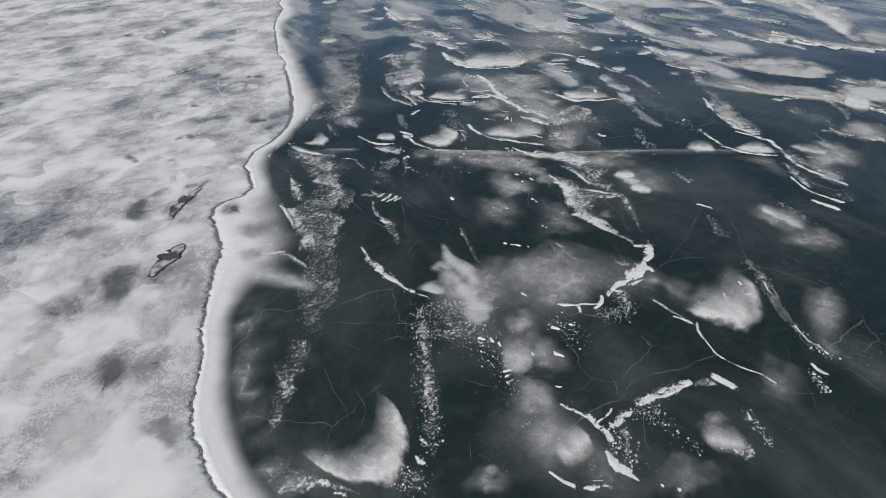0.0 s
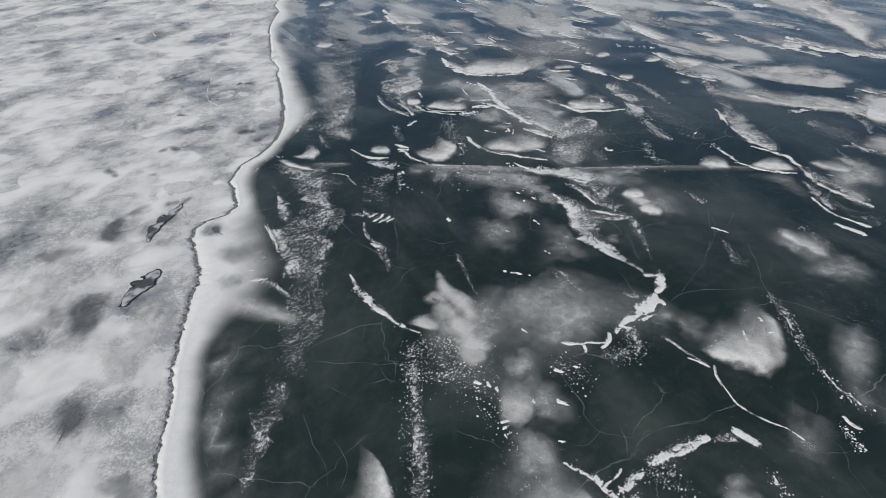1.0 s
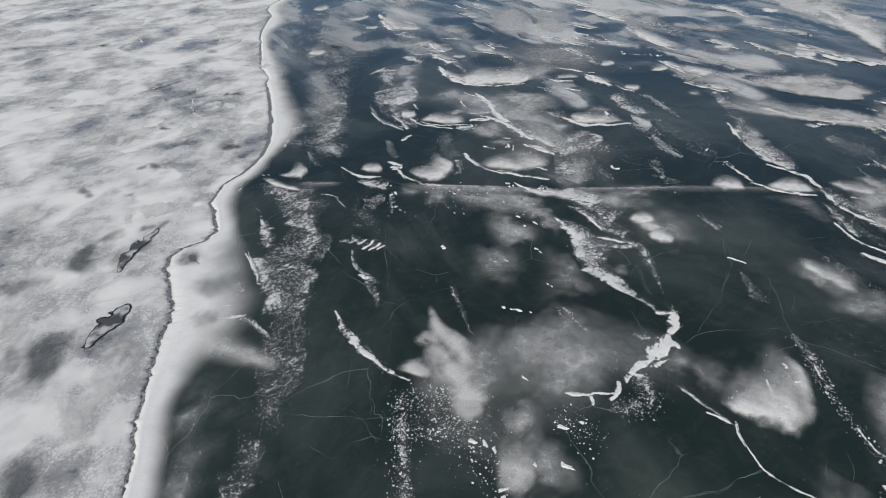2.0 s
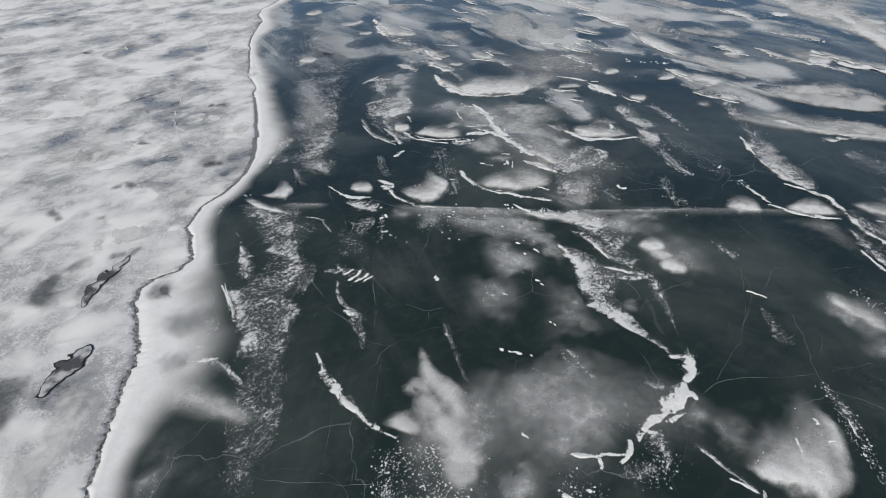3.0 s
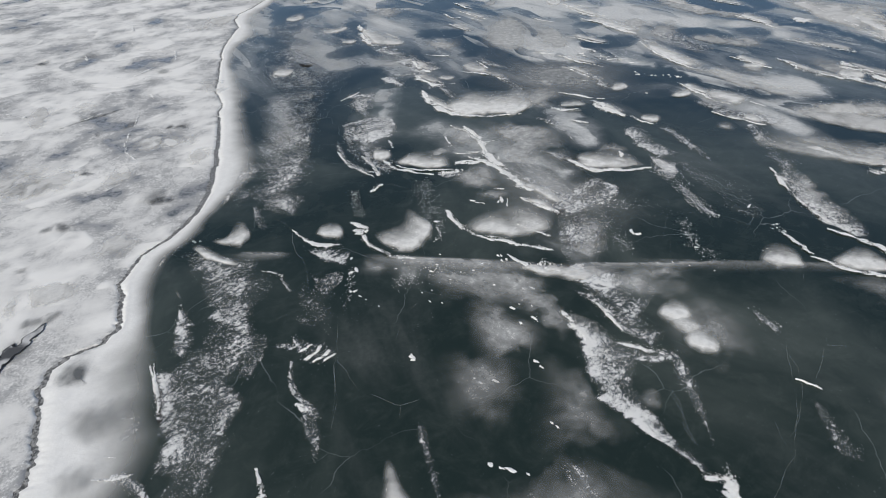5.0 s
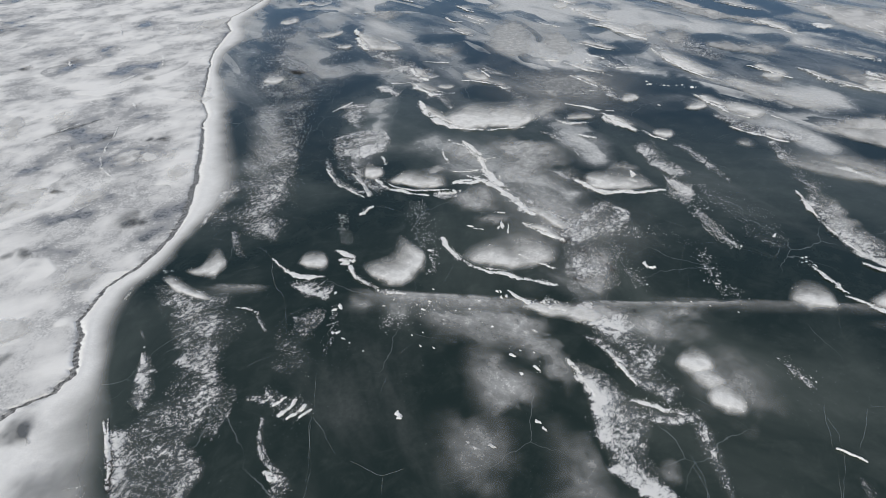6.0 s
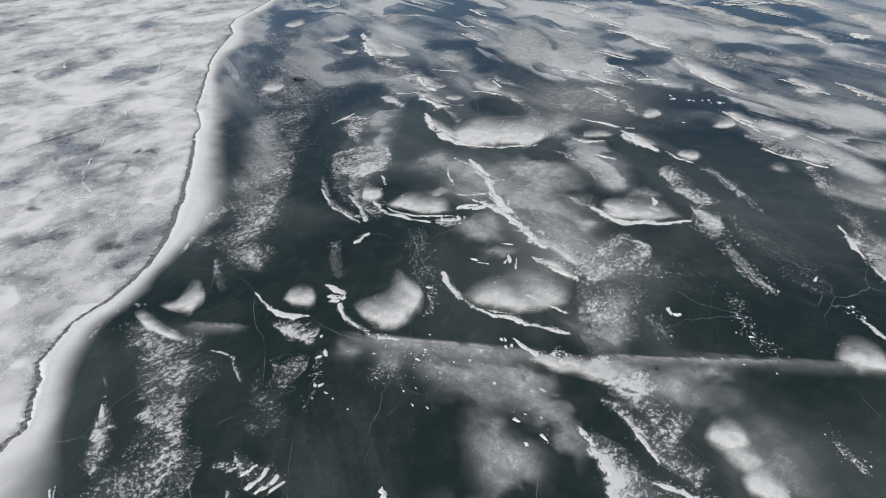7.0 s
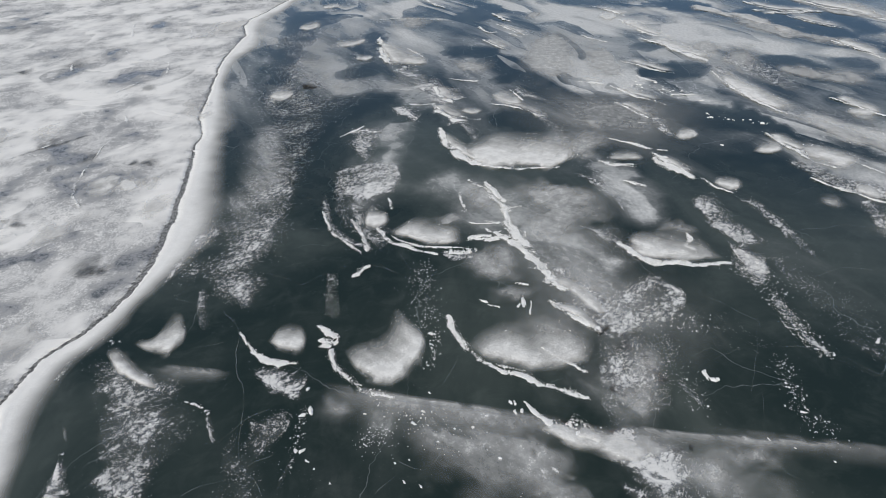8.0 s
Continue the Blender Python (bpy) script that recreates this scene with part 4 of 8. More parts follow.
crust([(-5.86, 65.07, 0.06), (-5.25, 62.1, 0.11), (-4.29, 59.41, 0.12)], 1.05)
crust([(-3.25, 62.35, 0.05), (-2.5, 61.41, 0.07), (-1.89, 60.62, 0.05)], 0.9)
crust([(0.37, 56.18, 0.05), (1.31, 55.93, 0.06), (2.34, 55.67, 0.05)], 0.9)
crust([(2.63, 64.23, 0.05), (3.5, 62.91, 0.07), (4.43, 61.82, 0.05)], 1)
crust([(2.22, 67.64, 0.06), (2.82, 66.3, 0.07), (3.71, 66.12, 0.05)], 0.9)
crust([(3.71, 68.33, 0.06), (5.27, 66.06, 0.07), (6.12, 65.33, 0.04)], 0.9)
crust([(4.38, 66.09, 0.04), (5.67, 64.8, 0.07)], 0.9)
crust([(3.23, 71.59, 0.06), (4.19, 69.88, 0.08), (4.88, 69.05, 0.04)], 0.9)
crust([(4.59, 54.26, 0.04), (5, 53.17, 0.07), (5.4, 52.54, 0.06)], 0.9)
crust([(3.37, 51.94, 0.04), (4.38, 51.73, 0.05), (5.51, 51.14, 0.07), (6.11, 50.19, 0.05)], 0.9)
crust([(1.6, 50.19, 0.05), (2.26, 49.82, 0.05), (2.75, 49.82, 0.04)], 0.9)
crust([(-6.95, 70.01, 0.04), (-4.28, 70.29, 0.04), (-0.82, 69.72, 0.04)], 0.7)
crust([(-3.2, 76.57, 0.07), (-2.26, 75.05, 0.09), (-1.1, 73.59, 0.06)], 0.9)
dome([(1.85, 45.25), (3.01, 44.48), (4.4, 44.44), (5.77, 44.33), (6.74, 44.48)], [(2.08, 46.45), (3.26, 46.78), (4.76, 47.43), (6.26, 47.6), (7.71, 45.91)], 1, 0.15, 0.6)
dome([(5.51, 44.74), (6.29, 43.93), (7.47, 45.05)], [(5.89, 46.49), (6.79, 46.81), (7.92, 46.52)], 0.9)
dome([(-5.75, 64.38), (-4.99, 61.17), (-4.05, 59.13), (-2.4, 58.82)], [(-5.07, 64.36), (-3.77, 63), (-2.54, 61.71), (-1.69, 59.64)], 0.7)
dome([(-4.05, 59.13), (-2.37, 58.55), (-1, 58.79)], [(-3.94, 61.15), (-2.75, 61.72), (-1.34, 60.2)], 0.75)
dome([(-7.06, 59.93), (-6.16, 59.57), (-5.47, 60.3)], [(-7.06, 60.93), (-6.48, 61.21), (-5.68, 60.89)], 0.85)
dome([(-9.29, 63.17), (-7.84, 62.61), (-6.97, 63.76), (-6.98, 64.97)], [(-9.84, 64.52), (-8.77, 64.83), (-7.7, 65.14), (-7.19, 65.47)], 0.75)
dome([(-13.83, 67.94), (-12.38, 67.12), (-11.47, 68.22)], [(-13.7, 68.32), (-13.01, 70.3), (-11.92, 70.5)], 0.85)
dome([(-13.28, 74.29), (-12.08, 73.75), (-11.08, 74.63)], [(-13.2, 75.04), (-12.52, 76.17), (-11.64, 75.92)], 0.7)
dome([(3.19, 53.4), (4.04, 51.93), (5.54, 51.73)], [(3.71, 54.05), (4.59, 54.26), (5.42, 52.95)], 0.7)
dome([(1.4, 50.95), (2.25, 50.38), (2.88, 50.95)], [(1.53, 51.54), (2.2, 51.66), (2.88, 51.34)], 0.6)
veil([(4.62, 55.64), (6.42, 55.62), (8.43, 54.23), (9.71, 55.58)], [(5.21, 64.01), (7.47, 65.97), (9.71, 66.59), (11.02, 65.83)], 0.85)
veil([(0.03, 58.23), (2.4, 56.65), (3.9, 58.16)], [(-0.14, 60.46), (1.94, 59.28), (3.71, 60.95)], 0.7)
veil([(5.83, 69.4), (7.22, 69.34)], [(6.14, 71.43), (8.09, 71.75)], 0.6)
veil([(-6.23, 67.24), (-3.87, 67.15), (-1.17, 68.16)], [(-6.77, 70.42), (-4.39, 71.13), (-0.85, 70.13)], 0.5)
sheet([(-0.44, 54.77), (0.27, 52.56), (1.48, 52.56)], [(1.37, 54.75), (1.77, 53.84), (1.98, 52.98)], 0.95)
sheet([(-3.68, 54.34), (-2.46, 53.44), (-1.03, 53.43), (-0.4, 54.31)], [(-3.96, 57.25), (-2.66, 57.75), (-1.24, 57.21), (-0.2, 56.19)], 0.95)
sheet([(-3.03, 51.35), (-1.96, 49.81), (-1.18, 48.73)], [(-1.94, 52.16), (-1.15, 51.35), (-0.73, 50.57)], 0.9)
sheet([(-4.81, 47.69), (-4.1, 45.77), (-3.27, 44.61)], [(-2.35, 48.04), (-2.81, 47.04), (-2.69, 44.62)], 0.8)
sheet([(-4.75, 43.48), (-3.27, 44.61), (-1.4, 44.63)], [(-4.65, 43.08), (-2.84, 43.11), (-1.05, 43.15)], 0.9)
sheet([(-9.09, 55.82), (-7.32, 50.57), (-6.88, 47.67), (-6.33, 44.56)], [(-10.84, 55.84), (-9.22, 50.57), (-8.44, 46.99), (-7.78, 43.97)], 0.6)
sheet([(-10.21, 56.33), (-7.73, 55.8), (-5.43, 54.82)], [(-9.45, 54.39), (-7.28, 53.92), (-5.25, 53.9)], 0.6)
sheet([(4.59, 54.26), (5.25, 52.96), (6.25, 52.53)], [(4.97, 55.17), (5.82, 54.25), (6.47, 53.37)], 0.9)
sheet([(5.52, 51.33), (6.36, 49.12), (7.16, 47.77)], [(6.5, 51.33), (7.19, 49.83), (7.83, 48.44)], 0.7)
sheet([(0.73, 48.74), (1.67, 48.75), (2.38, 46.46)], [(0.81, 49.82), (1.94, 49.82), (2.95, 47.74)], 0.8)
hairline([(-4.34, 53.89, 0.04), (-4.14, 52.8, 0.04), (-3.71, 52.16, 0.04), (-3.38, 50.19, 0.04)], 1.4)
hairline([(3.22, 50.57, 0.04), (3.39, 49.11, 0.04), (3.4, 48.58, 0.04), (2.64, 47.74, 0.04), (2.09, 46.3, 0.04)], 1.3)
hairline([(4.19, 50.57, 0.04), (3.71, 50.01, 0.04), (3.31, 49.46, 0.04)], 1)
# far right of the lake
dome([(14.8, 64.01), (16.14, 62.7), (16.95, 61.17), (17.78, 60.02), (18.29, 59.19)], [(15.76, 65.65), (17.31, 64.25), (18.3, 62.63), (19.23, 61.11), (19.92, 59.69)], 0.9, 0.1)
dome([(18.05, 57.13), (18.31, 55.7), (18.65, 54.13), (19.21, 52.47), (19.87, 51.31), (20.34, 50.57)], [(19.09, 57.61), (19.73, 56.38), (20.27, 54.99), (20.85, 53.48), (21.39, 52.07), (21.68, 50.93)], 1, 0.1)
dome([(12.3, 73.26), (13.54, 71.88), (14.66, 70.17)], [(13.15, 74.12), (14.63, 72.69), (15.95, 70.92)], 0.7, 0.1)
dome([(14.07, 69.4), (14.91, 66.73), (16.03, 64.95), (17.06, 64.92)], [(15.11, 70.14), (16.29, 68.14), (17.18, 66.28), (17.97, 65.22)], 0.8, 0.1)
dome([(12.54, 59.31), (13.69, 58.49), (14.59, 57.54), (15.54, 57.03)], [(13.3, 60.41), (14.47, 59.54), (15.34, 58.45), (16.18, 57.41)], 0.7, 0.1)
dome([(11.05, 54.74), (11.77, 53.98), (12.45, 53.12), (13.58, 52.3)], [(11.7, 55.55), (12.57, 54.63), (13.24, 53.75), (14.16, 52.7)], 0.6, 0.1)
dome([(10.95, 52.11), (11.62, 51.32), (12.1, 50.57), (12.45, 50.02)], [(11.55, 52.71), (12.37, 51.9), (12.8, 50.94), (13.11, 50.2)], 0.7, 0.1)
dome([(11.78, 45.53), (12.19, 44.97), (12.66, 44.17), (13.04, 43.66)], [(12.42, 45.97), (12.93, 45.26), (13.38, 44.45), (13.72, 43.8)], 0.8, 0.1)
dome([(18.25, 48.17), (18.46, 47.23), (18.85, 46.48), (19.21, 46.05)], [(19.09, 48.5), (19.48, 47.7), (19.92, 46.79), (20.27, 46.06)], 0.9, 0.1)
dome([(23.74, 52.84), (24.42, 51.67), (24.94, 50.93), (25.51, 50.21)], [(24.68, 53.86), (25.34, 52.64), (25.86, 51.86), (26.07, 51.29)], 0.8, 0.1)
dome([(28.45, 63.22), (29.24, 61.69), (29.81, 60.26), (30.21, 59.18)], [(29.55, 64.78), (30.48, 63.46), (31.03, 61.93), (31.2, 61.06)], 0.9, 0.1)
dome([(30.73, 74.39), (31.81, 72.12), (33.19, 70.8), (34.85, 68.02)], [(32.47, 75.2), (33.68, 73.75), (34.83, 72.37), (36.02, 70.25)], 0.9, 0.1)
dome([(27.85, 69.5), (29.17, 67.55), (30.55, 66.08)], [(28.96, 70.63), (30.26, 68.61), (31.66, 66.73)], 0.7, 0.1)
dome([(25.97, 74.24), (26.73, 72.42), (28.1, 71.25), (30.99, 70.76)], [(27.21, 75.08), (28.11, 73.65), (29.5, 72.52), (31.49, 71.89)], 0.7, 0.1)
dome([(9.06, 55.59), (10.09, 55.34), (10.74, 55.01)], [(9.41, 57.03), (10.43, 56.52), (11.04, 55.8)], 0.6, 0.1)
crust([(14.8, 64.01, 0.07), (16.14, 62.7, 0.11), (16.95, 61.17, 0.14), (17.78, 60.02, 0.14), (18.29, 59.19, 0.09)], 1)
crust([(18.05, 57.13, 0.04), (18.31, 55.7, 0.07), (18.65, 54.13, 0.08), (19.21, 52.47, 0.08), (19.87, 51.31, 0.06), (20.34, 50.57, 0.04)], 1.05)
crust([(12.3, 73.26, 0.06), (13.54, 71.88, 0.1), (14.66, 70.17, 0.07)], 0.9)
crust([(14.07, 69.4, 0.06), (14.91, 66.73, 0.11), (16.03, 64.95, 0.08), (17.06, 64.92, 0.05)], 0.9)
crust([(12.54, 59.31, 0.05), (13.69, 58.49, 0.08), (14.59, 57.54, 0.07), (15.54, 57.03, 0.06)], 1)
crust([(10.37, 65.17, 0.05), (11.5, 64.12, 0.07), (12.03, 63.46, 0.05)], 1)
crust([(10.9, 58.55, 0.05), (11.67, 57.5, 0.06), (12.22, 56.5, 0.04)], 0.9)
crust([(13.84, 54.18, 0.05), (14.34, 54.17, 0.05), (14.79, 53.95, 0.04)], 1)
crust([(14.49, 53.4, 0.04), (15.15, 53.4, 0.07), (15.9, 53.43, 0.04)], 1.1)
crust([(13.11, 56.48, 0.04), (13.54, 56, 0.06), (14.14, 55.52, 0.04)], 1)
crust([(13.3, 52.5, 0.04), (13.97, 51.9, 0.04)], 0.9)
crust([(9.06, 55.59, 0.04), (10.09, 55.34, 0.06), (10.74, 55.01, 0.04)], 1)
crust([(11.05, 54.74, 0.04), (11.77, 53.98, 0.08), (12.45, 53.12, 0.09), (13.58, 52.3, 0.07)], 0.9)
crust([(10.95, 52.11, 0.04), (11.62, 51.32, 0.09), (12.1, 50.57, 0.08), (12.45, 50.02, 0.04)], 1.1)
crust([(11, 49.66, 0.03), (11.58, 49.48, 0.04), (12.15, 49.31, 0.02)], 1)
crust([(10.9, 49.06, 0.04), (11.71, 48.62, 0.04)], 0.8)
crust([(9.9, 47.53, 0.04), (10.56, 47.16, 0.07), (11.2, 46.79, 0.07), (11.81, 46.32, 0.05)], 1.05)
crust([(11.78, 45.53, 0.06), (12.19, 44.97, 0.11), (12.66, 44.17, 0.12), (13.04, 43.66, 0.06)], 1.15)
crust([(12.06, 46.2, 0.03), (12.6, 46.12, 0.03)], 1)
crust([(8.96, 45.07, 0.03), (9.6, 44.8, 0.09), (10.62, 44.48, 0.04)], 0.95)
crust([(18.25, 48.17, 0.03), (18.46, 47.23, 0.07), (18.85, 46.48, 0.07), (19.21, 46.05, 0.04)], 0.95)
crust([(23.74, 52.84, 0.04), (24.42, 51.67, 0.05), (24.94, 50.93, 0.05), (25.51, 50.21, 0.04)], 0.9)
crust([(28.45, 63.22, 0.05), (29.24, 61.69, 0.07), (29.81, 60.26, 0.07), (30.21, 59.18, 0.06)], 0.9)
crust([(30.73, 74.39, 0.06), (31.81, 72.12, 0.09), (33.19, 70.8, 0.1), (34.85, 68.02, 0.1)], 1)
crust([(27.85, 69.5, 0.03), (29.17, 67.55, 0.07), (30.55, 66.08, 0.05)], 0.9)
crust([(25.97, 74.24, 0.06), (26.73, 72.42, 0.07), (28.1, 71.25, 0.07), (30.99, 70.76, 0.05)], 0.9)
dome([(18.11, 56.17), (18.42, 53.92), (19.14, 52.27), (19.95, 51.12)], [(19.07, 55.92), (20.1, 54.99), (20.77, 53.27), (21.54, 51.3)], 0.95)
dome([(12.31, 69.88), (13.04, 68.67), (14.13, 69.79)], [(12.78, 71.5), (13.61, 72.31), (14.18, 71.43)], 0.65)
dome([(13.21, 47.49), (13.84, 47.19), (14.73, 47.82)], [(13.64, 48.63), (14.31, 48.98), (14.76, 48.47)], 0.85)
dome([(9.23, 45.07), (10.16, 44.94), (11.28, 45.1)], [(9.5, 45.93), (10.54, 46.24), (11.29, 45.81)], 0.6)
dome([(16.79, 46.02), (17.5, 45.74), (18.46, 46.19)], [(17.38, 46.91), (18.24, 47.38), (18.75, 46.93)], 0.85)
dome([(18.85, 46.48), (19.37, 45.49), (20.04, 44.69), (20.44, 43.92)], [(19.7, 47.24), (20.93, 46.65), (21.85, 45.8), (21.95, 44.98)], 0.85)
dome([(23.38, 50.75), (24.15, 50.21), (25.25, 50.39)], [(24.03, 51.48), (25.11, 51.86), (25.57, 51.29)], 0.8)
veil([(23.3, 50.57), (23.5, 49.18), (24.29, 47.89)], [(24.12, 51.67), (25.13, 51.3), (25.69, 50.57)], 0.65)
veil([(21.15, 69.84), (22.82, 67.48), (24.72, 64.63), (27.05, 62.66), (29.19, 60.84), (30.35, 59.44)], [(22.32, 73.12), (24.25, 70.48), (26.15, 67.33), (27.85, 64.51), (30.33, 63.16), (31.34, 61.34)], 0.95)
veil([(31.18, 74.36), (32.03, 72.11), (33.24, 70), (34.85, 68.02)], [(33.88, 74.19), (34.8, 73.24), (35.48, 71.91), (35.81, 69.86)], 0.8)
veil([(8.53, 55.59), (9.95, 55.58), (11.61, 56.02), (12.76, 57.48)], [(9.38, 63.87), (10.63, 63.83), (11.88, 62.52), (12.39, 59.59)], 0.9)
veil([(8.69, 48.44), (9.2, 47.78), (9.99, 48.12)], [(8.6, 50.2), (9.34, 49.83), (10, 49.13)], 0.6)
veil([(16.95, 61.17), (18.08, 59.73), (20.56, 60.5)], [(17.96, 63.58), (19.55, 63.52), (20.74, 62.25)], 0.75)
sheet([(19.88, 50.93), (20.79, 49.51), (22.19, 48.19)], [(20.63, 51.3), (21.67, 50.21), (22.9, 48.52)], 0.8)
sheet([(18.28, 57.88), (19.22, 56.39), (20.77, 54.99), (22.37, 53.67)], [(20.17, 61.67), (22.24, 61.03), (23.25, 58.81), (23.34, 54.09)], 0.7)
sheet([(12.49, 50.2), (12.71, 48.46), (12.92, 47.49)], [(13.11, 50.2), (13.46, 49.14), (13.58, 47.81)], 0.95)
sheet([(18.66, 46.33), (19.39, 44.94), (20.07, 43.66)], [(19.86, 46.64), (21.2, 46.07), (21.69, 44.45)], 0.75)
sheet([(20.79, 49.86), (21.49, 47.87), (22.51, 46.09)], [(22.16, 52.06), (23.64, 51.3), (24.29, 48.53)], 0.55)
# cluster of ridges behind the drifts
crust([(-1.49, 38.96, 0.05), (-1.02, 38.28, 0.07), (-0.31, 37.83, 0.06), (0.43, 37.48, 0.07), (1.25, 37.24, 0.06)], 1.1)
crust([(1.69, 37.34, 0.05), (2.26, 37.36, 0.06), (2.76, 37.56, 0.05)], 1.05)
crust([(1.9, 41.91, 0.03), (2.01, 41.09, 0.05), (2.36, 40.21, 0.06)], 0.95)
crust([(3.12, 42.92, 0.05), (3.72, 41.95, 0.07), (4.16, 41.14, 0.06)], 1.1)
crust([(4.03, 40.8, 0.05), (4.14, 39.94, 0.06), (4.42, 39.03, 0.07), (4.52, 38.54, 0.07)], 1.15)
crust([(4.21, 40.58, 0.03), (4.58, 40.64, 0.04), (4.89, 40.76, 0.02)], 1.1)
crust([(3.24, 38.99, 0.05), (3.71, 38.81, 0.07), (4.29, 38.44, 0.07)], 1.2)
crust([(2.55, 38.48, 0.08), (3.02, 38.36, 0.11), (3.77, 38.29, 0.05)], 1.25)
crust([(2.52, 39.42, 0.03), (3.12, 39.39, 0.05), (3.77, 39.45, 0.06)], 1)
crust([(4.29, 38.25, 0.07), (4.72, 37.71, 0.12), (5.25, 37.02, 0.13), (5.59, 36.53, 0.1)], 1.2)
crust([(4.88, 38.84, 0.04), (4.92, 38.46, 0.04)], 1)
crust([(5.65, 34.53, 0.03), (6.15, 34.06, 0.07), (6.78, 33.68, 0.08), (7.26, 33.12, 0.05)], 1.05)
crust([(3.36, 34.3, 0.02), (3.76, 34.17, 0.03)], 1)
crust([(4.91, 34.5, 0.02), (4.88, 33.8, 0.03)], 1)
crust([(4.33, 35.52, 0.03), (4.85, 35.42, 0.03)], 0.9)
crust([(1.95, 33.68, 0.04), (2.13, 33.15, 0.05), (2.39, 32.78, 0.04)], 1)
crust([(-1.43, 41.24, 0.04), (-1.09, 40.34, 0.04)], 0.8)
crust([(-2.06, 35.6, 0.07), (-1.72, 36.1, 0.09), (-1.45, 36.41, 0.05)], 1.15)
crust([(9, 45.01, 0.04), (9.77, 44.74, 0.07), (10.69, 44.62, 0.06)], 1)
crust([(9.87, 43.05, 0.04), (10.46, 42.81, 0.07), (10.76, 42.69, 0.05)], 1)
crust([(11.78, 45.33, 0.09), (12.18, 44.51, 0.12)], 1.1)
crust([(8.67, 38.2, 0.05), (9.31, 37.51, 0.09), (9.86, 37.1, 0.09), (10.41, 37.03, 0.07)], 1)
dome([(-2.3, 39.03), (-1.62, 38.65), (-0.99, 39.28)], [(-2.4, 40.2), (-1.96, 40.54), (-1.25, 40.12)], 1, 0.35)
dome([(-0.65, 38.58), (0.38, 37.94), (1.33, 37.69), (2.12, 37.81)], [(-0.48, 39.09), (0.51, 38.91), (1.43, 39.34), (2.4, 39.37)], 0.9)
dome([(5.54, 35.72), (6.17, 35.28), (6.87, 34.44), (7.43, 33.65)], [(6.04, 36.22), (6.93, 35.77), (7.6, 34.75), (8.09, 33.67)], 0.8)
dome([(9.11, 38.22), (9.65, 37.6), (10.45, 37.2)], [(9.1, 38.78), (10.05, 39), (10.75, 38.45)], 0.95)
dome([(5.69, 34.32), (6.5, 33.74), (7.15, 32.99)], [(5.91, 34.69), (6.85, 34.3), (7.56, 33.26)], 0.7)
veil([(3.59, 41.36), (4.96, 40.94), (6.7, 40.98), (7.95, 41.23)], [(3.98, 42.56), (5.29, 42.58), (6.84, 42.49), (8.3, 41.93)], 0.7)
veil([(4.21, 40.26), (5.51, 37.74), (7.01, 38.34), (9.13, 39.56), (10.1, 39.79)], [(3.97, 41.83), (6.59, 42.61), (8.3, 41.93), (9.99, 40.41)], 0.62)
veil([(0.49, 39.11), (1.45, 39.14), (2.4, 39.27)], [(0.78, 39.85), (1.63, 40.08), (2.49, 40.11)], 0.6)
veil([(2.23, 40.42), (2.98, 40.23), (3.84, 40.47)], [(2.29, 42.03), (2.93, 42.41), (3.72, 41.83)], 0.65)
veil([(3.07, 36.11), (3.92, 35.82), (4.89, 36.34)], [(3.26, 37.85), (3.94, 38.05), (4.61, 37.53)], 0.55)
veil([(3.11, 34.28), (4.31, 34.33), (5.54, 34.96)], [(3.09, 35.17), (4.33, 35.37), (5.36, 35.41)], 0.4)
sheet([(5.43, 36.52), (6.39, 35.45), (7.22, 34.17)], [(6.5, 36.56), (7.45, 35.79), (8.07, 34.63)], 0.9)
sheet([(-3.26, 41.2), (-1.87, 40.77), (-1, 41.96), (-1.08, 43.49)], [(-3.73, 43.44), (-3.1, 44.55), (-1.99, 44.85), (-1.23, 44.58)], 1)
sheet([(-2.83, 39.23), (-2.11, 38.05), (-1.67, 36.96)], [(-2.55, 39.65), (-1.95, 38.45), (-1.39, 37.33)], 0.9)
sheet([(7.24, 43.9), (8.36, 42.4), (9.15, 41.04), (9.26, 39.97)], [(8.14, 43.65), (9.07, 42.91), (9.55, 41.95), (9.39, 40.39)], 0.8)
sheet([(7.12, 39.3), (7.83, 38.55), (8.61, 37.84), (9.27, 37.33)], [(7.7, 39.32), (8.57, 38.95), (9.04, 38.4), (9.48, 37.87)], 0.85)
sheet([(7.06, 32.99), (8.09, 33.67), (9.27, 34.82), (10.18, 36.05)], [(6.74, 34.16), (7.89, 35.35), (9.01, 36.01), (9.8, 36.35)], 0.85)
sheet([(1.25, 37.24), (1.96, 36.74), (3.05, 36.95)], [(1.45, 37.6), (2.14, 37.45), (3.04, 37.66)], 0.8)
hairline([(-1.28, 38.08, 0.04), (-1.16, 37.34, 0.04), (-0.41, 37.36, 0.04), (0.54, 35.53, 0.04)], 1)
hairline([(-1.33, 36.37, 0.04), (-0.62, 36.14, 0.04), (0.54, 35.53, 0.04)], 1)
hairline([(1.43, 36.38, 0.04), (0.79, 35.23, 0.04)], 0.9)
hairline([(0.69, 35.23, 0.04), (1.62, 34.08, 0.04), (1.96, 33.55, 0.04)], 0.9)
hairline([(10.48, 44.22, 0.04), (10.64, 43.06, 0.05), (10.92, 41.98, 0.05), (11.04, 41.42, 0.05)], 1.8)
crumbs([(0.78, 36.36, 0.33), (0.97, 34.49, 0.41), (1.41, 33.12, 0.39)], 300, 0.03, 160)
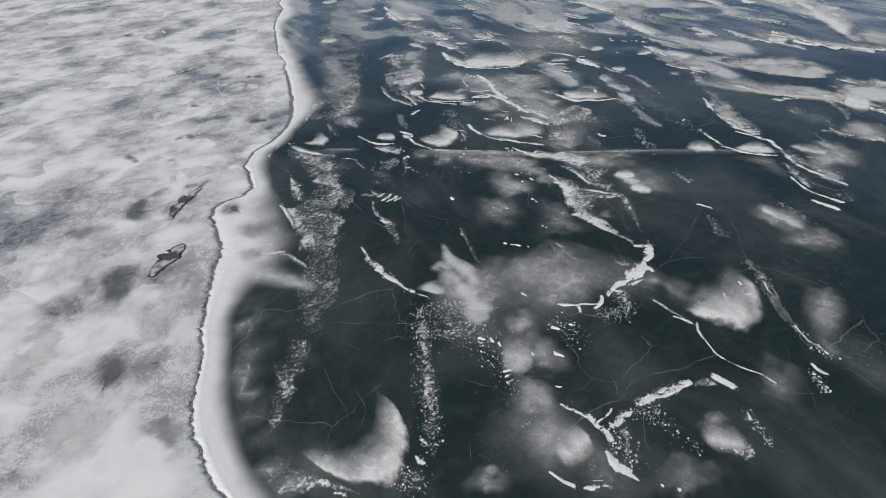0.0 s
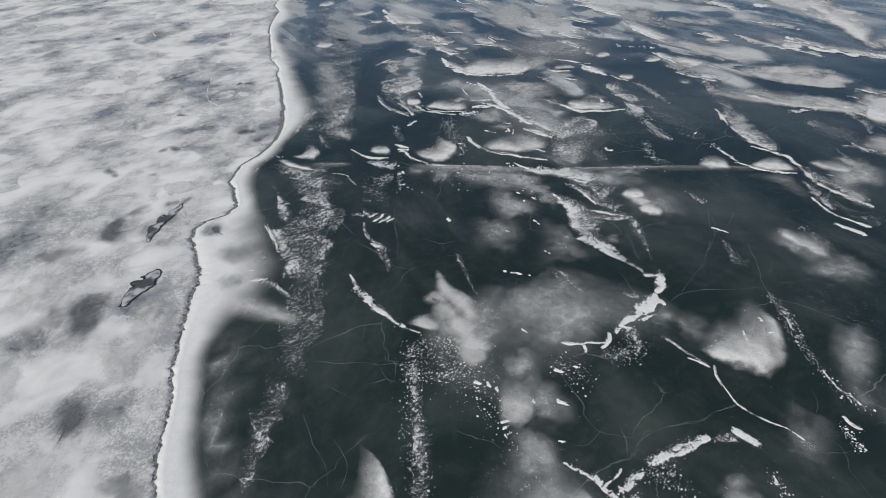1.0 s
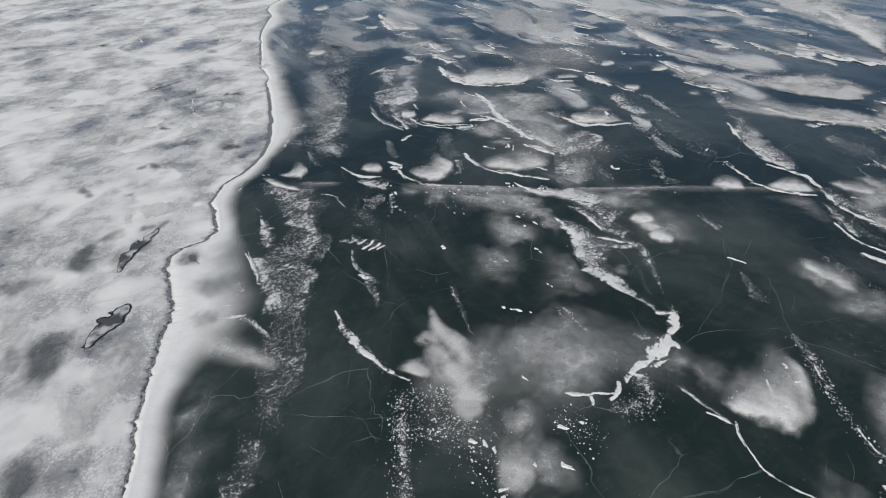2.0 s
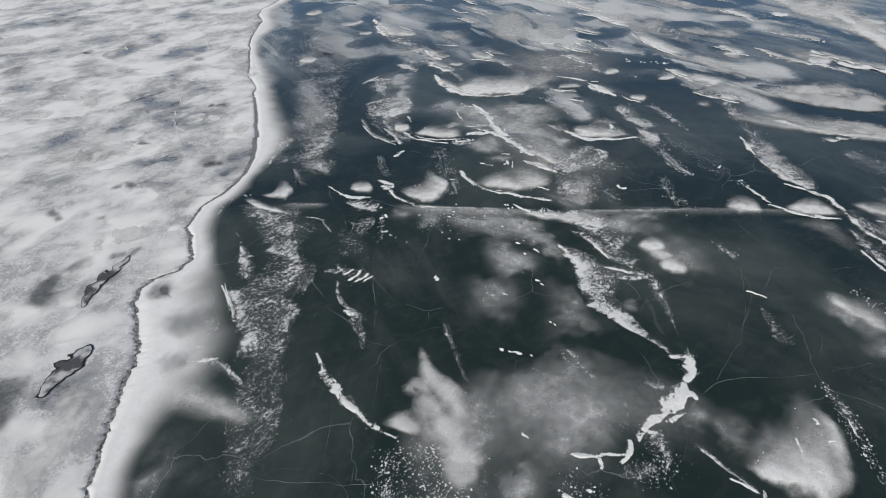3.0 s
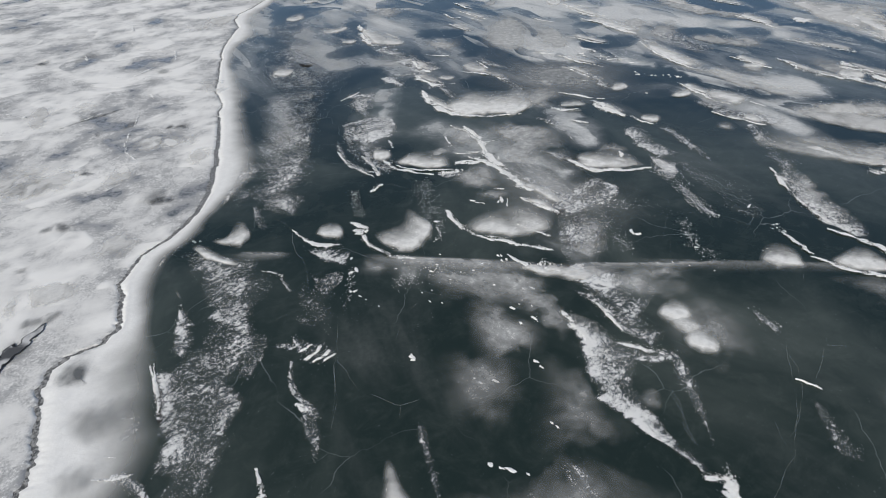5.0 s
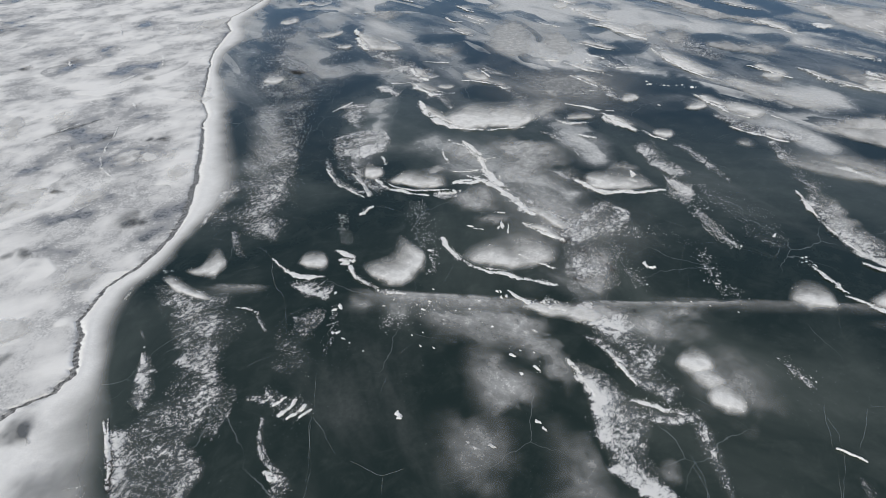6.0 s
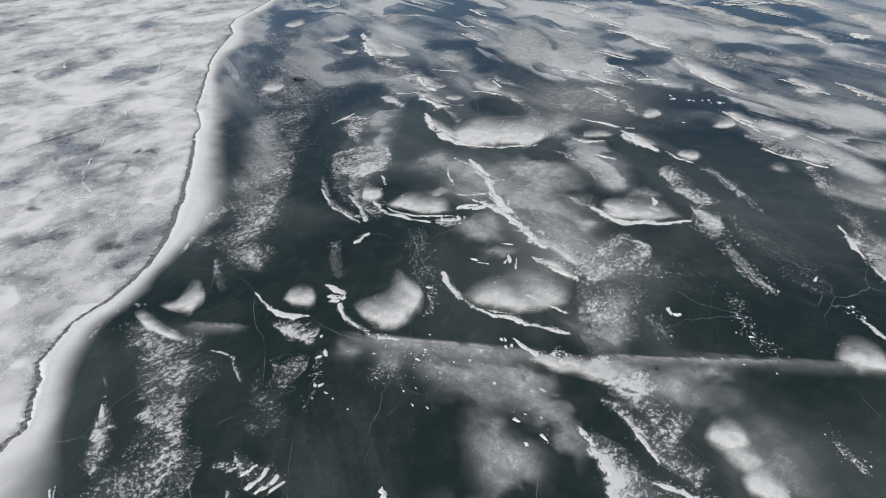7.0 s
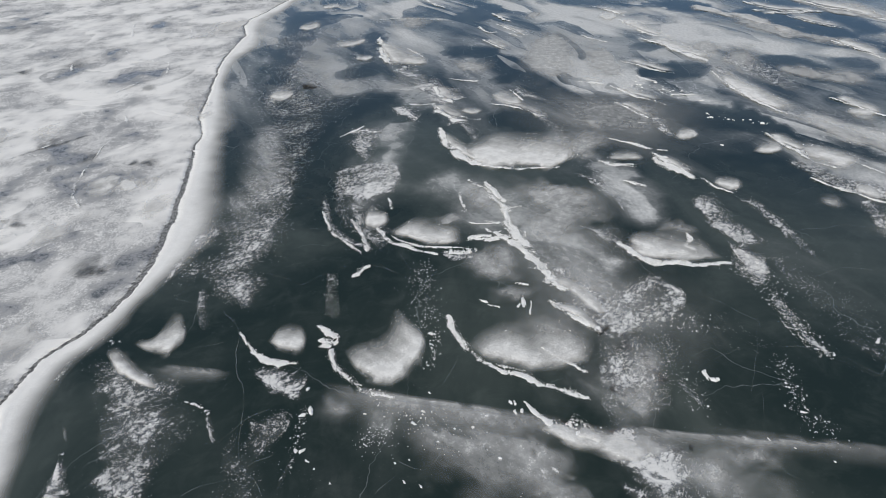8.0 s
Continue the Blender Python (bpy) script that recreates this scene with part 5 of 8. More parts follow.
# right of the ridges
crust([(8.74, 38.2, 0.05), (9.27, 37.51, 0.08), (9.92, 37.05, 0.08), (10.85, 37.01, 0.07), (11.66, 36.94, 0.06), (12.28, 36.93, 0.05), (12.82, 37.03, 0.04)], 1.15)
crust([(11.67, 38.95, 0.04), (11.66, 38.48, 0.05), (11.32, 38.02, 0.03)], 0.9)
crust([(11.32, 38.02, 0.03), (11.74, 37.8, 0.04)], 1)
crust([(13.39, 37.82, 0.07), (13.79, 37.15, 0.11), (13.84, 36.19, 0.07)], 0.8)
crust([(13.6, 43.37, 0.04), (13.89, 42.64, 0.06), (14.6, 42.18, 0.04)], 0.9)
crust([(11.73, 45.33, 0.06), (12.15, 44.78, 0.1), (12.64, 44.12, 0.12), (13.09, 43.36, 0.08)], 1.1)
crust([(18.63, 43.46, 0.03), (19.22, 42.87, 0.06), (19.9, 42.3, 0.06), (20.45, 41.75, 0.06), (20.9, 41.43, 0.05)], 1)
crust([(19.21, 45.43, 0.04), (19.62, 44.89, 0.06), (20.21, 44.5, 0.05)], 0.9)
crust([(20.91, 45.45, 0.04), (21.42, 44.92, 0.05), (22.19, 43.9, 0.05)], 0.9)
dome([(9.12, 37.85), (10.07, 37.27), (11.27, 37.4)], [(9.4, 38.79), (10.49, 38.63), (11.4, 37.93)], 1)
dome([(8.79, 37.84), (9.63, 37.17), (10.63, 36.95), (11.7, 37.08), (12.77, 37.2)], [(9.06, 38.78), (10.3, 39.3), (11.54, 39.73), (12.15, 38.68), (12.7, 37.62)], 0.75, 0.15, 0.5)
dome([(13.86, 42.76), (14.36, 42.18), (15.17, 42.43)], [(14.14, 43.5), (14.86, 43.77), (15.41, 43.15)], 0.95, 0.35)
dome([(19.96, 42.41), (20.33, 41.74), (20.9, 41.43)], [(20.3, 43.13), (21.09, 43.26), (21.68, 42.91)], 0.75)
veil([(10.23, 39), (11.31, 38.84), (12.54, 38.51)], [(10.66, 39.91), (11.59, 39.93), (12.31, 39.26)], 0.5)
veil([(17.98, 41.69), (18.3, 40.83), (19, 40.64)], [(18.52, 42.38), (19.03, 41.94), (19.42, 41.29)], 0.35)
sheet([(13.18, 37.81), (13.09, 36.01), (13.56, 35.42)], [(13.45, 37.99), (14.39, 37.68), (14.39, 36.84)], 1.15)
sheet([(12.54, 41.79), (12.66, 40.06), (13.1, 38.9), (13.51, 38.17)], [(13.09, 41.58), (13.66, 40.72), (13.95, 39.5), (14.01, 38.37)], 1.15)
sheet([(14.49, 41.83), (15.22, 40.55), (15.74, 38.98), (16.19, 37.07)], [(15.25, 42.31), (15.76, 40.77), (16.25, 39.18), (16.36, 37.24)], 0.7)
sheet([(13.51, 35.28), (13.78, 34.05), (14.16, 33.24)], [(13.99, 35.3), (14.3, 34.2), (14.6, 33.26)], 0.7)
sheet([(18.03, 45.41), (18.41, 43.83), (19.11, 42.63), (19.86, 41.73)], [(19.08, 45.43), (19.9, 44.37), (20.55, 43.13), (21.03, 42.21)], 0.75)
sheet([(19.75, 41.51), (19.58, 40.25), (19.58, 38.91)], [(20.45, 41.75), (20.73, 41.1), (20.08, 39.87)], 0.95)
sheet([(7.48, 32.95), (8.8, 33.19), (10.22, 33.77), (10.68, 35.16)], [(6.9, 34.16), (8.23, 35.22), (9.39, 36.02), (10.41, 36.06)], 1)
sheet([(6.3, 34), (6.82, 33.49), (7.29, 32.94)], [(6.5, 35.91), (7.17, 34.73), (8.15, 33.68)], 0.8)
hairline([(15.96, 38.98, 0.04), (16.43, 39.34, 0.04), (17.41, 39.37, 0.04), (18.18, 39.62, 0.04), (19.34, 39.56, 0.04)], 1)
hairline([(15.34, 36.24, 0.04), (16.41, 36.67, 0.04), (17.36, 36.82, 0.04), (18.42, 36.7, 0.04)], 1)
hairline([(14.57, 38.76, 0.04), (15.34, 38.78, 0.04)], 0.8)
hairline([(11.22, 35.04, 0.04), (12.09, 34.45, 0.04), (12.81, 33.88, 0.04), (13.73, 33.92, 0.04)], 0.9)
hairline([(12.7, 34.75, 0.04), (12.77, 34.01, 0.04), (12.76, 33.24, 0.04)], 0.9)
hairline([(15.37, 36.09, 0.04), (15.02, 35.05, 0.04), (14.46, 33.95, 0.04)], 0.8)
hairline([(14.5, 34.48, 0.04), (15.53, 34.72, 0.04), (16.22, 34.28, 0.04), (16.83, 33.67, 0.04)], 0.9)
crumbs([(9.02, 34.25, 0.29), (10.03, 33.76, 0.37), (10.78, 33.79, 0.37)], 220, 0.03, 192)
crumbs([(12.85, 36.79, 0.31), (13.84, 36.19, 0.4), (13.78, 35, 0.29)], 200, 0.03, 193)
crumbs([(13.73, 34.86, 0.19), (14, 33.93, 0.23), (14.24, 33.43, 0.22)], 160, 0.03, 194)
# frost beside the bank
sheet([(-6.82, 43.39), (-5.42, 38.54), (-5.43, 35.47), (-5.22, 34.54), (-5.33, 33.65), (-5.9, 33.77)], [(-9.23, 44.46), (-8.55, 41.07), (-8.32, 37.86), (-8.15, 36.04), (-7.49, 34.76), (-6.36, 33.61)], 0.66, 0.16, 0.3)
sheet([(-8.23, 38.26), (-8.77, 36.9), (-9.03, 35.67), (-9.24, 34.69)], [(-9.78, 40.12), (-10.15, 38.6), (-10.01, 37.23), (-9.82, 35.64)], 0.8, 0.1, 0.4)
sheet([(-6.28, 45.09), (-5.96, 42.87), (-6, 41.13)], [(-9.44, 45.05), (-9.12, 43.35), (-8.73, 41.55)], 0.55, 0.2, 0.4)
sheet([(-7.92, 34.74), (-7.51, 33.56), (-6.92, 32.49)], [(-7.49, 34.76), (-6.99, 33.58), (-6.43, 32.52)], 0.7)
sheet([(-4.26, 41.65), (-3.18, 40.97), (-2.44, 41.22), (-1.91, 41.94)], [(-4.82, 43.97), (-3.88, 44.26), (-2.78, 44.56), (-1.57, 44.58)], 1, 0.1, 0.4)
sheet([(-4.87, 41.64), (-4.1, 39.4), (-3.19, 38.21), (-1.94, 37.31)], [(-4.39, 41.65), (-3.6, 39.41), (-2.76, 38.42), (-1.81, 37.87)], 1)
sheet([(-3.36, 41.2), (-2.73, 39.44), (-2, 38.25), (-1.54, 37.69)], [(-2.7, 41.21), (-2.11, 39.45), (-1.56, 38.46), (-1.34, 37.89)], 0.95)
sheet([(-6.62, 34.79), (-5.74, 33.63), (-5.33, 33.65)], [(-7.12, 36.08), (-6.32, 35.77), (-5.76, 35.46)], 0.7)
crust([(-4.26, 40.04, 0.04), (-3.53, 38.59, 0.06), (-2.75, 37.84, 0.05), (-1.9, 37.13, 0.05)], 0.85)
crust([(-2.85, 39.43, 0.04), (-2.16, 38.44, 0.06), (-1.71, 37.32, 0.05)], 0.85)
crust([(-2.68, 33.01, 0.04), (-2.21, 32.7, 0.06), (-1.9, 32.65, 0.04)], 1)
hairline([(-8.65, 34.17, 0.04), (-7.7, 33.87, 0.04), (-7.11, 33.87, 0.04)], 1)
hairline([(-8.32, 36.03, 0.04), (-8.43, 34.88, 0.04), (-8.65, 34.17, 0.04)], 0.9)
hairline([(-5.74, 41.62, 0.04), (-4.75, 40.93, 0.04), (-3.88, 40.05, 0.04), (-3.02, 39.64, 0.04)], 1.8)
hairline([(-6.57, 33.6, 0.04), (-5.94, 33.07, 0.04), (-5.44, 32.56, 0.04)], 1)
hairline([(-5.43, 35.8, 0.04), (-4.39, 35.35, 0.04), (-3.78, 35.13, 0.04), (-3.17, 35.72, 0.04), (-2.4, 36.24, 0.04)], 0.8)
hairline([(-5.17, 38.75, 0.04), (-4.05, 38.74, 0.04)], 0.8)
hairline([(-1.1, 36.46, 0.04), (-0.3, 35.9, 0.04)], 1)
crumbs([(-2.84, 35.73, 0.16), (-2.56, 34.34, 0.21), (-2.3, 33.5, 0.15)], 150, 0.03, 214)
# row of drifts and the fold
dome([(-9.03, 31.8), (-8.29, 31.47), (-7.65, 31.41), (-7.25, 31.85), (-7.27, 32.42)], [(-9.07, 32.07), (-8.42, 32.24), (-8.3, 33.07), (-8.1, 33.46), (-7.66, 33.1)], 0.8, 0.22, 0.45)
dome([(-4.31, 32.14), (-3.62, 31.81), (-2.94, 31.78), (-2.85, 32.34)], [(-4.24, 32.53), (-4.07, 32.93), (-3.75, 33.21), (-3.18, 32.97)], 0.7, 0.2, 0.5)
dome([(-9.88, 31.39), (-8.94, 30.62), (-7.91, 30.11), (-6.93, 29.84)], [(-9.97, 31.89), (-9.01, 31.43), (-8.16, 30.77), (-7.14, 30.26)], 0.95)
sheet([(-10.03, 31.15), (-9.16, 29.42), (-8.25, 28.22), (-7.63, 27.47), (-7.56, 26.82)], [(-7.23, 30.81), (-5.83, 29.8), (-5.35, 28.38), (-5.87, 27.4), (-5.86, 26.61)], 0.75, 0.15, 0.3)
sheet([(-7.63, 26.82), (-6.78, 26.44), (-6.03, 26.49)], [(-7.32, 27.65), (-6.59, 27.52), (-6.03, 27.23)], 0.9, 0.1, 0.4)
sheet([(-5.35, 29.22), (-4.9, 28.49), (-4.55, 28.15)], [(-5.13, 29.33), (-4.73, 28.68), (-4.43, 28.16)], 0.8)
sheet([(-4.06, 29.39), (-3.45, 29.13), (-2.67, 29.36)], [(-3.26, 27.88), (-2.76, 28.08), (-2.58, 28.8)], 0.6)
sheet([(-2.35, 26.82), (-2.24, 27.45), (-2.03, 28.03)], [(-2.17, 26.75), (-2.06, 27.38), (-1.92, 27.95)], 0.6)
sheet([(-8.92, 27.48), (-8.72, 26.75), (-8.59, 26.34)], [(-8.88, 27.48), (-8.18, 26.78), (-7.87, 26.38)], 1.1)
sheet([(-4.38, 30.73), (-3.65, 30.22), (-2.79, 29.75), (-2.42, 29.67)], [(-4.21, 31.3), (-3.4, 31.11), (-2.72, 31.03), (-2.3, 30.83)], 1, 0.1, 0.4)
veil([(-8.12, 30.86), (-7.09, 30.91), (-5.92, 30.85), (-4.88, 30.84)], [(-7.69, 30.23), (-6.73, 30.17), (-5.65, 30.23), (-4.77, 30.54)], 0.38, 0.05, 1.2)
veil([(-9.53, 28.52), (-9, 27.91)], [(-9.39, 28.57), (-8.9, 27.96)], 0.3)
crust([(-6.08, 29.58, 0.02), (-5.45, 29.36, 0.04), (-5.13, 29.13, 0.03)], 0.8)
crust([(-5.32, 32.48, 0.03), (-4.84, 32, 0.05), (-4.2, 31.54, 0.07), (-3.54, 31.28, 0.08), (-2.93, 31.27, 0.04)], 1.15)
crust([(-9.03, 27.64, 0.02), (-8.87, 27.65, 0.03)], 0.8)
hairline([(-5.87, 33.12, 0.04), (-5.37, 32.35, 0.04), (-4.87, 30.93, 0.04), (-4.41, 30.08, 0.04), (-4.02, 29, 0.04), (-3.69, 27.86, 0.04), (-3.42, 27.46, 0.04), (-3, 27.16, 0.04), (-2.65, 26.73, 0.04)], 1.3)
hairline([(-4.85, 26.6, 0.04), (-4.11, 27.02, 0.04), (-3.35, 27.46, 0.04), (-2.55, 27.92, 0.04)], 1)
hairline([(-4.59, 28.15, 0.04), (-3.9, 28.96, 0.04), (-3.21, 29.43, 0.04)], 0.9)
hairline([(-5.04, 28.04, 0.04), (-4.62, 28.24, 0.04)], 0.8)
hairline([(-6.69, 31.73, 0.04), (-6.07, 31.88, 0.04), (-5.64, 32.02, 0.04)], 0.8)
crumbs([(-10.81, 31.6, 0.08), (-10.79, 30.64, 0.11), (-10.82, 30.24, 0.08)], 70, 0.03, 236)
crumbs([(-2.19, 29.48, 0.1), (-2.15, 28.46, 0.16), (-2.19, 27.77, 0.2)], 90, 0.028, 237)
crumbs([(-9.68, 31.9, 0.15), (-10.62, 32.11, 0.1), (-10.47, 31.37, 0.1)], 50, 0.04, 238)
# drifts along the fold
dome([(-1.61, 31.9), (-0.8, 30.9), (0.18, 30.41), (0.98, 30.99), (1.33, 32.04), (1.12, 33.02)], [(-1.27, 32.28), (-0.63, 32.44), (-0.23, 32.97), (-0.14, 33.92), (0.01, 33.99), (0.34, 33.8)], 0.95, 0.18, 0.45)
dome([(2.5, 32.21), (3.43, 31.61), (4.31, 31.32), (5.18, 31.25), (6.06, 31.46), (6.96, 31.72)], [(2.66, 32.84), (3.41, 33.26), (4.58, 33.84), (5.93, 33.9), (6.98, 33.15), (7.24, 32.43)], 0.78, 0.2, 0.4)
crust([(-1.97, 31.82, 0.03), (-1.65, 31.25, 0.05), (-1.13, 30.78, 0.05), (-0.52, 30.38, 0.06), (0.05, 30.15, 0.06), (0.45, 30.07, 0.04)], 1.05)
crust([(-2.59, 32.93, 0.04), (-2.2, 32.75, 0.07), (-1.83, 32.45, 0.05)], 1)
crust([(-2.44, 32.35, 0.05), (-2.09, 32.31, 0.07), (-1.81, 32.32, 0.04)], 1.1)
crust([(-2.36, 32.05, 0.05), (-2.02, 32, 0.06)], 1.1)
crust([(-1.99, 31.88, 0.05), (-1.9, 31.65, 0.05)], 1.1)
crust([(2, 33.46, 0.04), (2.29, 32.69, 0.06), (2.79, 32.1, 0.07), (3.43, 31.55, 0.06), (4.14, 31.2, 0.06), (4.74, 31.01, 0.06), (5.4, 30.73, 0.06), (6.05, 30.5, 0.05), (6.45, 30.4, 0.03)], 1.25)
crust([(3.43, 31.67, 0.02), (3.96, 31.52, 0.04), (4.66, 31.28, 0.03)], 0.95)
crust([(5.16, 32.33, 0.03), (5.59, 32, 0.05), (6, 31.68, 0.06), (6.57, 31.37, 0.05)], 1.15)
crust([(-0.22, 31.73, 0.03), (0.16, 31.65, 0.04), (0.51, 31.78, 0.03)], 0.95)
crust([(-0.73, 31.24, 0.03), (-0.57, 31.14, 0.04)], 1)
crust([(0.5, 32.55, 0.02), (0.8, 32.44, 0.03)], 1)
crust([(4.53, 30.03, 0.03), (4.76, 29.75, 0.05), (4.99, 29.57, 0.07), (5.29, 29.36, 0.1), (5.67, 29.15, 0.12), (6.11, 28.91, 0.11)], 1.25)
crust([(4.19, 29.91, 0.03), (4.16, 30.11, 0.02)], 1.1)
crust([(4.35, 29.63, 0.03), (4.39, 29.78, 0.02)], 1.1)
crust([(1.38, 32.84, 0.03), (1.57, 32.79, 0.05)], 1)
veil([(-2.33, 30.54), (-0.87, 30.36), (0.92, 30.09), (2.62, 29.91), (4.27, 29.68), (6.36, 29.46)], [(-2.04, 29.79), (-0.68, 29.46), (1.03, 29.18), (2.66, 29.08), (4.24, 28.55), (6.23, 28.41)], 0.52, 0.02, 1.3)
veil([(-1.89, 30.2), (-1.32, 30.03), (-0.61, 29.96)], [(-1.71, 29.51), (-1.16, 29.34), (-0.51, 29.47)], 0.35)
veil([(3.62, 28.43), (4.38, 28.14), (5.05, 28.18)], [(3.78, 28.79), (4.48, 28.82), (5.23, 28.52)], 0.4)
hairline([(0.84, 27.99, 0.04), (1.14, 27.8, 0.04), (1.67, 27.75, 0.04), (2.22, 28.57, 0.04)], 1)
hairline([(1.14, 27.8, 0.04), (0.36, 26.98, 0.04)], 0.9)
hairline([(1.67, 27.75, 0.04), (2.16, 27.39, 0.04), (2.48, 27.03, 0.04)], 1)
hairline([(2.55, 28.21, 0.04), (3.1, 27.75, 0.04), (3.48, 27.09, 0.04)], 0.9)
hairline([(2.34, 31.85, 0.04), (2.2, 31.16, 0.04), (1.9, 30.5, 0.04)], 0.8)
hairline([(4.73, 30.8, 0.04), (4.95, 30.35, 0.04)], 1)
crumbs([(1, 29.46, 0.33), (1.86, 29.04, 0.48), (2.53, 28.54, 0.23)], 170, 0.03, 266)
crumbs([(-0.09, 28.57, 0.32), (0.44, 28.78, 0.32)], 160, 0.026, 267)
crumbs([(3, 28.66, 0.23), (3.46, 28.68, 0.23)], 60, 0.03, 268)
crumbs([(1.52, 32.78, 0.14), (1.6, 31.93, 0.14), (1.47, 31.35, 0.18)], 80, 0.035, 269)
crumbs([(-0.2, 30.09, 0.17), (0.36, 29.81, 0.17)], 60, 0.03, 270)
# near right of the fold
crust([(5.83, 29.43, 0.11), (6.2, 29.18, 0.13), (6.54, 28.85, 0.09)], 1.2)
dome([(5.78, 28.9), (6.23, 28.83), (6.65, 28.6)], [(5.99, 29.44), (6.61, 29.39), (7.2, 29.15)], 0.9)
sheet([(6.37, 28.76), (7.14, 27.98), (7.95, 27.42)], [(6.99, 29.32), (8.16, 29.38), (9.36, 28.75), (10.08, 27.85)], 1.3, 0.1, 0.35)
sheet([(7.04, 31.84), (7.16, 30.87), (7.13, 29.69)], [(8.07, 33.2), (8.89, 31.59), (9.04, 30.46)], 0.9, 0.15, 0.35)
sheet([(9.21, 31.18), (9.47, 30.58), (9.74, 30.11)], [(9.47, 31.19), (9.77, 30.79), (10.03, 30.31)], 0.7)
sheet([(13.75, 33.96), (14.01, 33.1), (14.34, 32.3)], [(14.11, 33.98), (14.33, 33.23), (14.62, 32.54)], 0.95)
veil([(6.47, 28.93), (7.49, 28.32), (8.66, 27.76)], [(6.83, 29.31), (8.14, 29.29), (9.46, 28.59)], 0.6)
veil([(6.32, 29.53), (7.78, 29.4), (9.28, 29.26), (11.13, 29.23), (12.86, 29.16), (14.45, 29.14)], [(6.55, 28.94), (7.65, 28.74), (9.13, 28.74), (10.96, 28.76), (12.72, 28.86), (14.35, 28.95)], 0.45, 0.03, 1.2)
hairline([(12.78, 33.92, 0.04), (12.39, 32.78, 0.04), (11.91, 31.74, 0.04), (11.49, 30.78, 0.04)], 0.9)
hairline([(12.39, 32.78, 0.04), (11.44, 32.45, 0.04), (10.72, 32.07, 0.04)], 0.9)
hairline([(12.39, 32.78, 0.04), (12.88, 32.63, 0.04), (13.75, 32.67, 0.04), (14.51, 32.48, 0.04), (15.28, 32.01, 0.04), (15.78, 31.66, 0.04)], 1)
hairline([(12.39, 32.78, 0.04), (12.73, 33.16, 0.04)], 0.8)
hairline([(11.78, 30.8, 0.04), (11.6, 30.11, 0.04), (11.53, 29.3, 0.04), (11.51, 28.96, 0.04), (11.6, 28.55, 0.04)], 0.9)
hairline([(16.02, 32.27, 0.04), (15.4, 31.38, 0.04)], 0.9)
hairline([(11.77, 32.94, 0.04), (12.39, 32.78, 0.04)], 0.8)
hairline([(11.24, 28.53, 0.04), (11.47, 28.23, 0.04), (11.8, 28.02, 0.04)], 0.7)
crumbs([(13.69, 33.83, 0.18), (14.05, 32.98, 0.22), (14.48, 32.42, 0.17)], 120, 0.035, 288)
crumbs([(12.85, 32.11, 0.26), (12.75, 30.84, 0.24), (12.78, 29.99, 0.23), (13.29, 29.48, 0.3)], 250, 0.028, 289)
crumbs([(9.34, 32.76, 0.27), (9.55, 31.2, 0.34), (9.77, 30.2, 0.24)], 180, 0.026, 290)
# ridges off to the side
crust([(16.71, 31.09, 0.04), (17, 30.27, 0.06), (17.34, 29.48, 0.05)], 1)
crust([(17.18, 29.28, 0.05), (18.03, 28.55, 0.07), (18.96, 28.06, 0.07), (19.83, 27.79, 0.05)], 1.1)
crust([(18.91, 31.09, 0.04), (19.89, 30.23, 0.07), (20.32, 29.28, 0.09), (20.34, 27.16, 0.09), (20.72, 26.1, 0.09), (21.27, 25.21, 0.1), (21.84, 24.36, 0.08)], 1.05)
crust([(18.92, 36.48, 0.04), (18.7, 34.29, 0.05), (18.89, 32.8, 0.05), (19.14, 31.57, 0.05)], 1)
crust([(19.4, 25.44, 0.04), (19.59, 24.15, 0.06), (20.14, 23.35, 0.06), (20.84, 22.79, 0.08)], 1.05)
crust([(19.35, 23.08, 0.05), (19.83, 22.64, 0.07), (20.26, 22.15, 0.06)], 1.1)
crust([(21.46, 27.63, 0.03), (22.27, 27.31, 0.04), (23.03, 27.39, 0.03)], 0.9)
crust([(22.04, 38.64, 0.07), (23.04, 37.64, 0.09), (24.34, 36.66, 0.08), (25.81, 36.11, 0.08), (27.25, 35.58, 0.08), (28.11, 34.12, 0.08)], 1)
crust([(24.9, 31.16, 0.04), (25.11, 30.5, 0.05), (25.56, 30.15, 0.05)], 0.9)
dome([(14.84, 29.05), (15.66, 28.5), (16.68, 28.49)], [(15.44, 30.22), (16.4, 30.31), (16.97, 29.5)], 0.9)
dome([(17.65, 29.01), (18.75, 28.22), (20.11, 28.05)], [(18.5, 29.55), (19.67, 29.77), (20.24, 28.84)], 1)
dome([(20.96, 29.09), (21.75, 27.89), (22.97, 27.53)], [(21.41, 29.35), (22.84, 29.26), (23.3, 28.07)], 0.7)
dome([(16.06, 22.53), (16.54, 21.34), (17.37, 20.3)], [(16.24, 23.14), (17.25, 22.67), (18.28, 21.07)], 0.75, 0.3)
veil([(18.83, 36.27), (18.62, 34.11), (18.91, 31.76), (19.97, 30.06)], [(20.23, 37.89), (20.35, 34.94), (20.61, 32.32), (20.7, 30.01)], 0.6)
veil([(20.71, 25.85), (21.18, 24.63), (21.57, 23.93)], [(21.54, 26.56), (22.15, 25.77), (22.42, 25.26)], 0.55)
veil([(21.61, 29.19), (22.8, 28.67), (23.51, 26.96)], [(22.81, 29.71), (24.02, 29.72), (25.08, 29.41)], 0.6)
veil([(22.19, 38.17), (24.23, 36.46), (27.13, 35.39), (28.23, 34.31)], [(23.18, 39.48), (26.18, 38.74), (28.22, 37.2), (29.21, 35.83)], 0.65)
